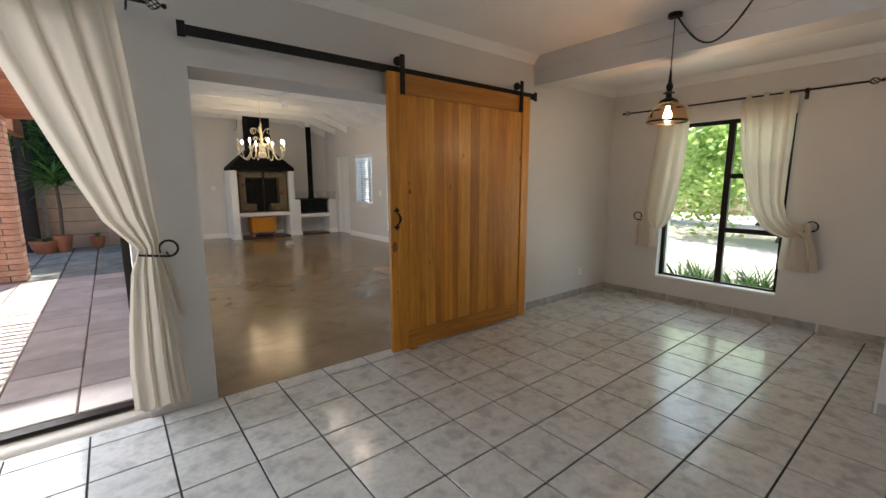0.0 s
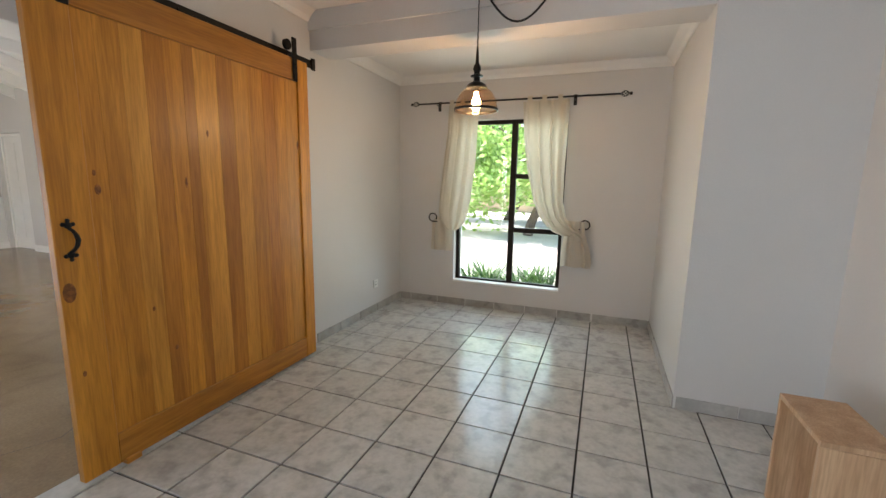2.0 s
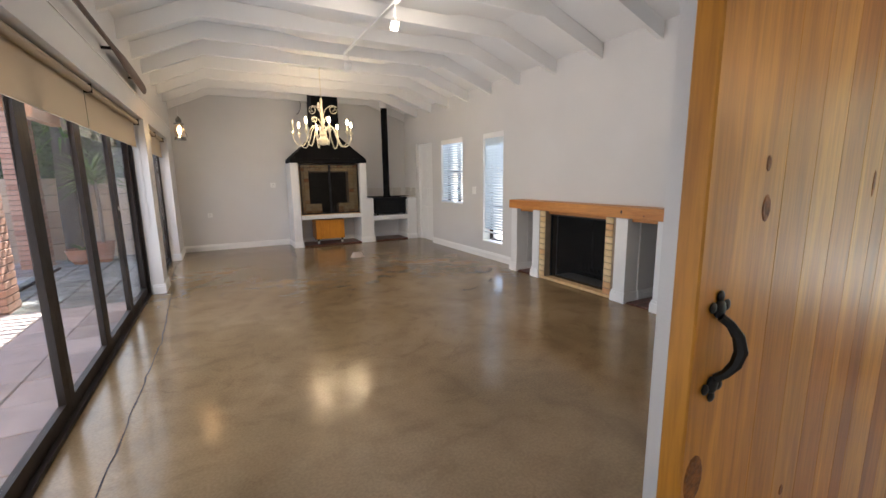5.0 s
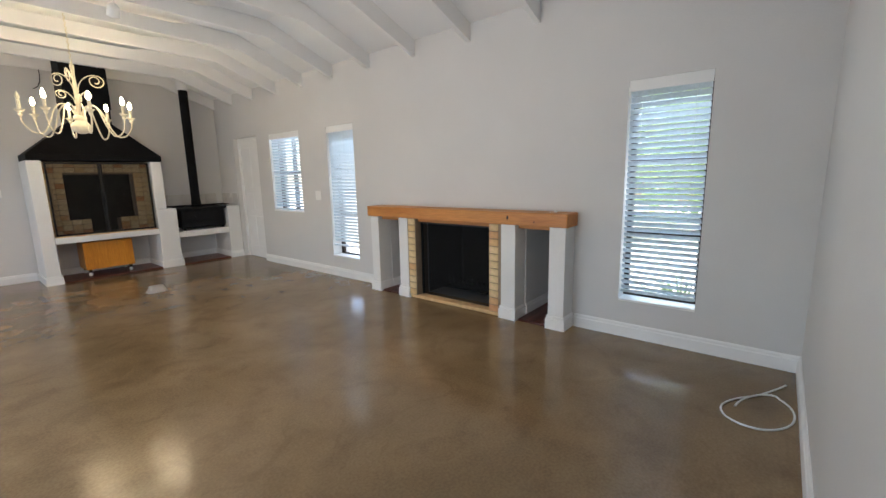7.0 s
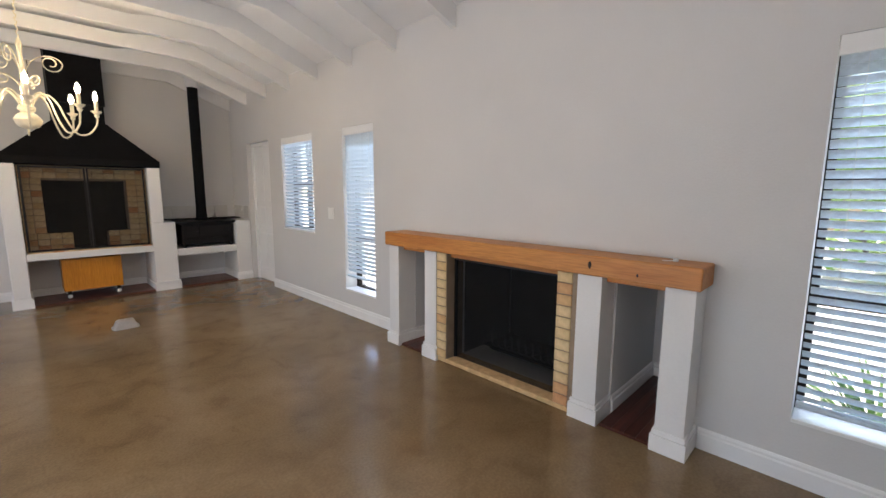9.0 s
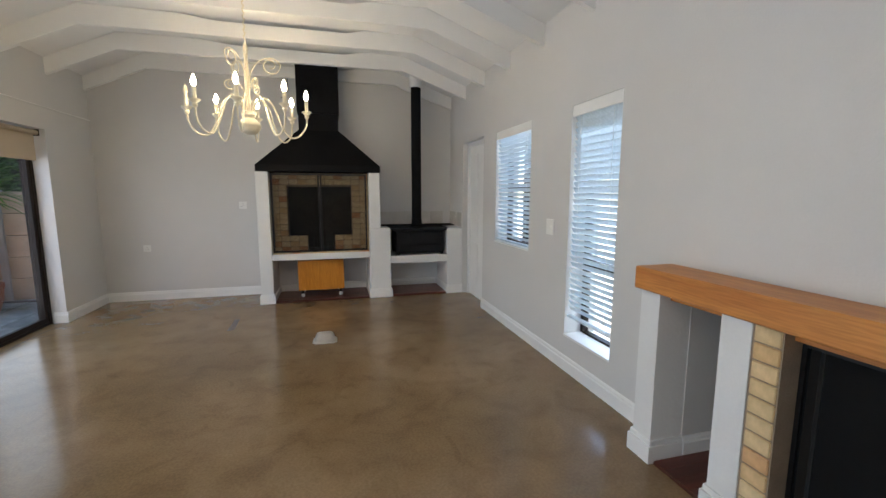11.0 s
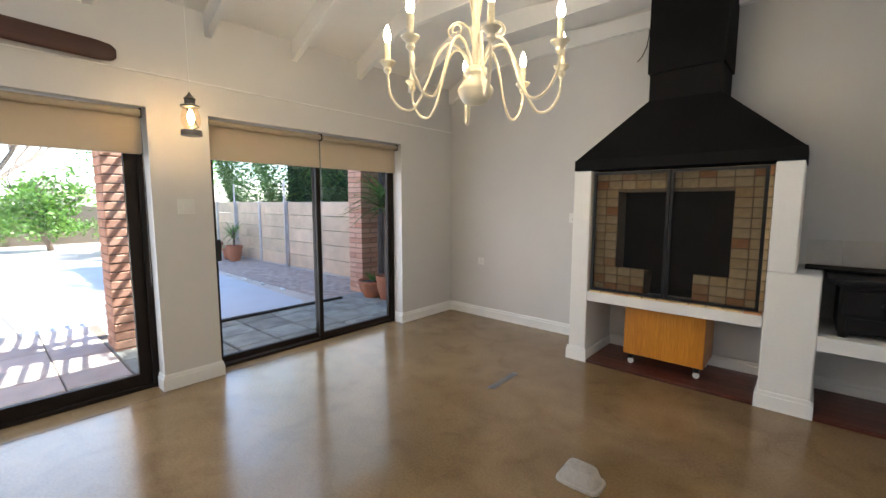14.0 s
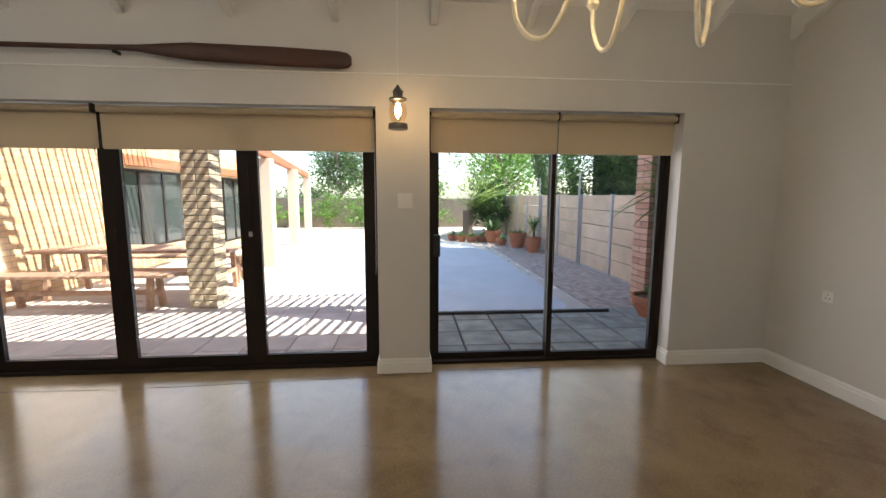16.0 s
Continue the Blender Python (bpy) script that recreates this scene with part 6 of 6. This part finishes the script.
def blade(bm, p, d, l, w, droop=0.3, seg=4):
    """A long strap leaf that bends down."""
    d = d.normalized()
    side = d.cross(Vector((0, 0, 1)))
    side = side.normalized() if side.length > 1e-3 else Vector((1, 0, 0))
    prev = None
    for i in range(seg + 1):
        u = i / seg
        q = p + d * l * u + Vector((0, 0, -droop * l * u * u))
        ww = w * (1 - u) ** 0.7 * (0.6 + 0.4 * min(1, u * 4)) + 0.001
        cur = [bm.verts.new(q + side * ww / 2), bm.verts.new(q - side * ww / 2)]
        if prev:
            bm.faces.new((prev[0], prev[1], cur[1], cur[0]))
        prev = cur


def rand_dir(r, up=0.2):
    a, z = r.uniform(0, 2 * math.pi), r.uniform(-0.6, 1) * 0.8 + up
    return Vector((math.cos(a), math.sin(a), z)).normalized()


def foliage_bm(r, blobs, n, size):
    """Many small leaves scattered in uneven clumps: blobs of (centre, radii)."""
    bm = bmesh.new()
    tot = sum(b[1][0] * b[1][1] * b[1][2] for b in blobs) or 1
    for c, rad in blobs:
        k = int(n * rad[0] * rad[1] * rad[2] / tot)
        clumps = [Vector([r.gauss(0, 0.45) for _ in range(3)]) for _ in range(max(4, k // 60))]
        for i in range(k):
            o = clumps[i % len(clumps)] + Vector([r.gauss(0, 0.17) for _ in range(3)])
            p = Vector((c[0] + o.x * rad[0], c[1] + o.y * rad[1], c[2] + o.z * rad[2]))
            leaf_quad(bm, p, rand_dir(r), rand_dir(r), size * r.uniform(0.6, 1.3), size * r.uniform(0.3, 0.6))
    return bm


def fast_tree(name, x, y, h, trunk_h, blobs, n, size, mat, label, seed, bare=False):
    r = random.Random(seed)
    t = thing(name, (x, y, -0.1), label, "tree")
    bm = bmesh.new()
    pts = [(x + 0.04 * h * math.sin(i * 0.9), y + 0.03 * h * math.cos(i), -0.1 + trunk_h * i / 5) for i in range(6)]
    bm_tube(bm, pts, 0.1, 8, [0.03 * h * (1 - 0.1 * i) for i in range(6)])
    part("trunk", bm, M["bark"], t, "", True)
    top = Vector(pts[-1])
    bm = bmesh.new()
    def limb(p, d, l, rad, depth):
        q = [p]
        for i in range(4):
            d = (d + Vector((r.gauss(0, 0.18), r.gauss(0, 0.18), 0.06))).normalized()
            q.append(q[-1] + d * l / 4)
        bm_tube(bm, q, rad, 5, [rad * (1 - 0.13 * i) for i in range(5)])
        if depth:
            for _ in range(3):
                limb(q[r.randint(2, 4)], (d + rand_dir(r) * 0.8).normalized(), l * 0.62, rad * 0.5, depth - 1)
    for k in range(5):
        a = k * 1.26 + r.uniform(-0.3, 0.3)
        limb(top, Vector((math.cos(a), math.sin(a), 0.9)), (h - trunk_h) * 0.7, 0.014 * h, 3 if bare else 1)
    part("limbs", bm, M["bark"], t)
    if n:
        part("crown", foliage_bm(r, blobs, n, size), M[mat], t, "uneven leafy crown")
    return t


def pot_plant(x, y, r0, h, leaves, length, width, label, up=0.5, mat="leaf_dark", seed=1, trunk=0.0, pot_mat="terracotta"):
    r = random.Random(seed)
    z0 = -0.03 if x > -2.0 else -0.1
    p = thing("potted_plant", (x, y, z0), label, "potted plant")
    part("pot", bm_lathe(bmesh.new(), [(r0 * 0.6, 0), (r0 * 0.92, h * 0.45), (r0, h * 0.8), (r0 * 1.06, h * 0.82), (r0 * 1.06, h), (r0 * 0.95, h), (r0 * 0.9, h * 0.85)], (x, y, z0), 24), M[pot_mat], p, "", True)
    part("soil", bm_lathe(bmesh.new(), [(r0 * 0.88, h * 0.87), (r0 * 0.4, h * 0.9)], (x, y, z0), 16), M["soil"], p)
    bm = bmesh.new()
    top = Vector((x, y, z0 + h * 0.9 + trunk))
    if trunk:
        part("stem", bm_tube(bmesh.new(), [(x, y, z0 + h * 0.9), (x + 0.02, y, z0 + h * 0.9 + trunk * 0.5), tuple(top)], 0.03, 8), M["bark"], p)
    for i in range(leaves):
        a = r.uniform(0, 2 * math.pi)
        e = r.uniform(-0.2 if trunk else 0.2, 1.2) * up * 2
        start = top + Vector((0, 0, r.uniform(-0.25, 0.05) if trunk else 0))
        blade(bm, start, Vector((math.cos(a), math.sin(a), e)), length * r.uniform(0.7, 1.1), width, r.uniform(0.1, 0.35))
    part("leaves", bm, M[mat], p, "long pointed green leaves")
    return p


pot_plant(-1.4, 11.18, 0.22, 0.26, 30, 0.3, 0.03, "round terracotta bowl with a small spiky plant by the pillar", 0.5, "leaf", 11)
pot_plant(-1.1, 11.2, 0.15, 0.36, 120, 0.86, 0.055, "tall dracaena with stiff pointed leaves in a clay pot", 0.36, "leaf", 12, 1.25)
yt = thing("yucca_tree", (-1.6, 11.62, -0.07), "tall yucca with a thick dark trunk behind a terracotta bowl", "tree")
part("trunk", bm_tube(bmesh.new(), [(-1.6, 11.62, -0.069), (-1.6, 11.62, 0.9), (-1.57, 11.64, 1.8), (-1.55, 11.65, 2.7)], 0.13, 12), M["bark_dark"], yt, "", True)
bm = bmesh.new()
r = random.Random(3)
for i in range(90):
    a = r.uniform(0, 2 * math.pi)
    blade(bm, Vector((-1.56, 11.64, r.uniform(2.2, 2.8))), Vector((math.cos(a), math.sin(a), r.uniform(-0.8, 0.8))), r.uniform(0.5, 0.8), 0.05, 0.2)
part("leaves", bm, M["leaf"], yt, "stiff pointed leaves")
pot_plant(-0.55, 11.5, 0.13, 0.26, 14, 0.25, 0.03, "plain terracotta pot with a few thin leaves", 0.6, "leaf", 13)
pot_plant(-7.65, 11.6, 0.2, 0.42, 60, 0.5, 0.045, "red-brown terracotta pot with a spiky palm beside the boundary wall", 0.6, "leaf", 14, 0.45)
pot_plant(-8.1, 11.65, 0.16, 0.3, 26, 0.35, 0.05, "small terracotta pot with trailing leaves", 0.4, "leaf", 15)
pot_plant(-8.75, 11.45, 0.26, 0.45, 60, 0.45, 0.05, "large orange terracotta pot with a drooping fern", 0.3, "leaf", 16)
pot_plant(-10.0, 10.95, 0.26, 0.42, 90, 0.7, 0.05, "wide terracotta pot with a bushy green plant", 0.8, "leaf_dark", 17)
for k, (x, y, s) in enumerate(((-9.35, 11.1, 0.16), (-10.4, 10.65, 0.2), (-10.3, 10.3, 0.2), (-10.5, 10.0, 0.17), (-10.9, 9.75, 0.2))):
    pot_plant(x, y, s, 0.2, 30, 0.28, 0.04, "low terracotta bowl with a tuft of succulent leaves", 0.5, "leaf", 20 + k)
fast_tree("tree", -14.5, 8.6, 3.0, 1.0, [((-14.5, 8.6, 1.4), (0.9, 1.0, 0.9))], 3000, 0.16, "leaf", "broad green garden tree behind the pool", 31)
fast_tree("tree", -13.2, 11.6, 3.0, 0.9, [((-13.2, 11.5, 1.3), (1.0, 0.8, 0.9)), ((-12.2, 11.2, 0.8), (0.7, 0.6, 0.7))], 7000, 0.14, "leaf_dark", "dense dark green shrub tree by the boundary wall", 32)
fast_tree("tree", -22, 4.3, 5.5, 1.8, [((-22, 4.3, 2.9), (1.8, 1.7, 2.2)), ((-21, 2.6, 1.2), (1.2, 1.6, 1.0))], 7000, 0.2, "leaf_dark", "round leafy tree beyond the far wall", 33)
fast_tree("bare_tree", -22, 7.3, 8.0, 2.0, [], 0, 0, "leaf", "bare branching tree beyond the garden", 34, True)
fast_tree("tree", -24, 14.5, 7, 2.0, [((-24, 14.5, 3.4), (2.6, 3, 2.4))], 5000, 0.26, "leaf", "leafy tree far beyond the garden", 35)

pm = thing("palm_tree", (-11.6, 10.35, -0.1), "bushy palm with long arching fronds at the end of the pool", "tree")
part("trunk", bm_tube(bmesh.new(), [(-11.6, 10.35, -0.1), (-11.6, 10.35, 0.9)], 0.18, 10), M["bark"], pm)
r = random.Random(8)
bm = bmesh.new()
for k in range(34):
    a, e = r.uniform(0, 2 * math.pi), r.uniform(0.9, 4.0)
    d = Vector((math.cos(a), math.sin(a), e)).normalized()
    L = r.uniform(1.7, 2.5)
    for i in range(34):
        u = 0.12 + 0.88 * i / 34
        p = Vector((-11.6, 10.35, 0.9)) + d * L * u + Vector((0, 0, -0.35 * L * u * u))
        for s in (-1, 1):
            q = Vector((-math.sin(a) * s, math.cos(a) * s, -0.4)) + d * 0.6
            blade(bm, p, q, 0.34, 0.03, 0.2, 2)
part("fronds", bm, M["leaf_bright"], pm, "long feathery fronds")

hedge = thing("hedge", (-5, 13.3, -0.08), "tall dense dark green hedge behind the boundary wall", "hedge")
r = random.Random(21)
bm = bmesh.new()
for i in range(48000):
    x = r.uniform(-11.5, 2.5)
    # top above the sight line is added height, to shade the pool side
    top = (7.0 if x > -8.5 else 3.4 + 0.86 * (x + 11.5)) + 0.5 * math.sin(x * 1.3) + 0.3 * math.sin(x * 3.1)
    z = r.uniform(0.3, top) if r.random() < 0.8 else r.uniform(1.2, 3)
    yy = 12.75 + 0.25 * math.sin(x * 2.3 + z * 1.7) + r.expovariate(5)
    leaf_quad(bm, Vector((x, yy, z)), rand_dir(r), Vector((0, 1, 0.3)), r.uniform(0.07, 0.14), r.uniform(0.03, 0.06))
part("leaves", bm, M["leaf_dark"], hedge, "small glossy leaves")
# added dark box: paints the shade inside the hedge and stops the sun
part("core", box_bm(-7.7, 13.2, -0.08, 2.5, 13.4, 6.8), M["hedge_shade"], hedge)

# far garden edge planting
far = thing("far_shrubs", (-16, 6, -0.1), "row of mixed green shrubs along the far garden wall", "shrubs")
r = random.Random(41)
part("leaves", foliage_bm(r, [((-16.2, y, 0.6 + 0.3 * math.sin(y * 2)), (0.6, 0.9, 0.7 + 0.2 * math.cos(y))) for y in (-2, 0, 1.5, 3, 4.6, 6.2, 7.6, 9.4)], 9000, 0.12), M["leaf"], far)

# outside the dining window and the east windows
structure("wall_east_garden", box_bm(22.0, -14, -0.1, 22.2, 22, 1.4), M["precast"], "low sandy wall beyond the east garden")
for k, (x, y) in enumerate(((5.55, 0.75), (5.6, 1.1), (5.5, 1.45), (5.65, 1.75), (5.5, 0.45), (5.9, 0.95), (5.9, 1.6), (5.7, 0.1), (5.6, 3.6))):
    r = random.Random(60 + k)
    p = thing("agapanthus_clump", (x, y, -0.1), "clump of dark green strap leaves below the window", "plant", "strap-leaved clumps under the window")
    bm = bmesh.new()
    for i in range(80):
        a = r.uniform(0, 2 * math.pi)
        blade(bm, Vector((x, y, -0.1)), Vector((math.cos(a), math.sin(a), r.uniform(0.8, 2.2))), r.uniform(0.55, 0.95), 0.035, r.uniform(0.25, 0.5))
    part("leaves", bm, M["leaf_dark"], p)
fast_tree("garden_tree", 12.4, 2.0, 5.0, 1.8, [((12.4, 1.5, 2.3), (1.6, 2.2, 1.5)), ((12.8, 4.4, 2.0), (1.6, 1.9, 1.5)), ((12.2, -1.6, 2.4), (1.5, 2.0, 1.5)), ((11.6, 2.6, 1.3), (0.9, 1.6, 0.7))], 15000, 0.2, "leaf_bright", "bright green spreading tree outside the dining window", 71)
fast_tree("garden_tree", 17, 3.5, 7, 1.8, [((17, 3.5, 3.0), (2.2, 4.4, 2.8)), ((17, -3, 2.8), (2.2, 3.8, 2.6)), ((17, 10, 3.0), (2.2, 3.8, 2.6))], 14000, 0.32, "leaf", "dense green trees at the back of the east garden", 72)
fast_tree("garden_tree", 11.4, 8.2, 4.4, 1.3, [((11.4, 8.2, 2.2), (1.4, 2.2, 1.3))], 4000, 0.14, "leaf_bright", "leafy green tree outside the blinds", 73)

# ---- pieces: floor tiles, skirting tiles, paving ----
tiles = tagged(new("floor_tiles"), "pale grey mottled glazed ceramic floor tiles with dark joints", kind="structure")
tiles.location = (0, 0, -0.012)
TP = 0.336                     # tile pitch
me = to_mesh("tile", box_bm(-0.1632, -0.1632, 0.0, 0.1632, 0.1632, 0.0125, 0.0016), M["tile"])
near, rest = [], []
for i in range(-18, 9):
    for j in range(-13, 8):
        x, y = 2.207 + TP * (i + 0.5), 0.216 + TP * (j + 0.5)
        x0, x1, y0, y1 = x - 0.1632, min(x + 0.1632, XR - 0.002), y - 0.1632, min(y + 0.1632, YD - 0.002)
        if x1 <= x0 + 0.02 or y1 <= y0 + 0.02 or x < -3.55 or y < -3.9:
            continue
        if x > 3.22 and y < -0.32:
            if y + 0.1615 > -0.32:
                y0 = -0.318
                rest.append((x0, y0, x1, y1))
            continue
        if x > 1.3 and y < -1.05:
            continue
        full = x1 - x0 > 0.32 and y1 - y0 > 0.32
        if full and -1.7 < x and y > -1.5 and len(near) < 290:
            near.append((x, y))
        else:
            rest.append((x0, y0, x1, y1))
for x, y in near:
    piece("tile", me, tiles, (x, y, 0))
bm = bmesh.new()
for x0, y0, x1, y1 in rest:
    bm_box(bm, x0, y0, -0.012, x1, y1, 0.0005)
part("tile_rest", bm, M["tile"], tiles, kind="stuff")
# door opening threshold strip of tiles
st = tagged(new("skirting_tiles"), "cut ceramic skirting tiles with dark joints", kind="structure")
st.location = (0, 0, 0)
ms = to_mesh("tile", box_bm(0.003, -0.009, 0.0, 0.333, 0.0, 0.078, 0.0015), M["skirttile"])
def skirt_run(p0, d, n, rz, last):
    for k in range(n):
        piece("tile", ms, st, (p0[0] + d[0] * TP * k, p0[1] + d[1] * TP * k, 0.001), rz)
skirt_run((3.215, YD), (1, 0), 4, 0.0, 0)
part("tile_end", box_bm(4.562, YD - 0.009, 0.001, XR - 0.01, YD, 0.079), M["skirttile"], st)
skirt_run((XR, 0.216 + 6 * TP), (0, -1), 6, -math.pi / 2, 0)
part("tile_end", box_bm(XR - 0.009, 2.236, 0.001, XR, YD - 0.01, 0.079), M["skirttile"], st)
part("tile_end", box_bm(XR - 0.009, -0.31, 0.001, XR, 0.2, 0.079), M["skirttile"], st)
for k in range(5):
    piece("tile", ms, st, (4.895 - TP * k if k else 4.77, -0.32, 0.001), math.pi)
skirt_run((3.22, -0.33), (0, -1), 2, -math.pi / 2, 0)
skirt_run((3.2, -1.05), (-1, 0), 5, math.pi, 0)

pv = tagged(new("patio_paving"), "pinkish grey concrete paving slabs, greyer and mossy towards the pool", kind="structure")
pv.location = (0, 0, -0.07)
structure("patio_bed", box_bm(-1.74, 8.0, -0.099, -0.142, 11.9, -0.045), M["soil"], "dark soil bed under the pool side slabs")
structure("patio_bed", box_bm(-2.7, 2.78, -0.099, -0.142, 7.999, -0.045), M["mortar"], "sandy bed under the patio slabs")
ms2 = to_mesh("slab", box_bm(-0.205, -0.207, 0.0, 0.205, 0.207, 0.04, 0.005), M["slab"])
ms3 = to_mesh("slab", box_bm(-0.201, -0.203, 0.0, 0.201, 0.203, 0.04, 0.009), M["mossy"])
r = random.Random(2)
for i in range(6):
    for j in range(21):
        x, y = -0.35 - 0.42 * i, 3.02 + 0.425 * j
        if i > 3 and y > 7.9:
            continue
        piece("slab", ms3 if y > 7.9 else ms2, pv, (x + r.uniform(-0.002, 0.002), y + r.uniform(-0.002, 0.002), r.uniform(-0.002, 0.002)))
bm = bmesh.new()
for i in range(44):
    for j in range(13):
        x, y = -1.75 - 0.205 * i + (0.1 if j % 2 else 0), 10.72 + 0.1 * j
        z = r.uniform(-0.092, -0.086)
        verts = [bm.verts.new(v) for v in ((x, y, z), (x + 0.195, y, z), (x + 0.195, y + 0.092, z), (x, y + 0.092, z), (x, y, -0.1), (x + 0.195, y, -0.1), (x + 0.195, y + 0.092, -0.1), (x, y + 0.092, -0.1))]
        bm.faces.new(verts[:4])
        for a, b in ((0, 1), (1, 2), (2, 3), (3, 0)):
            bm.faces.new((verts[a], verts[b], verts[b + 4], verts[a + 4]))
tagged(structure("brick_paving", bm, M["paver"], "worn red-brown brick paving along the boundary wall"), kind="stuff")
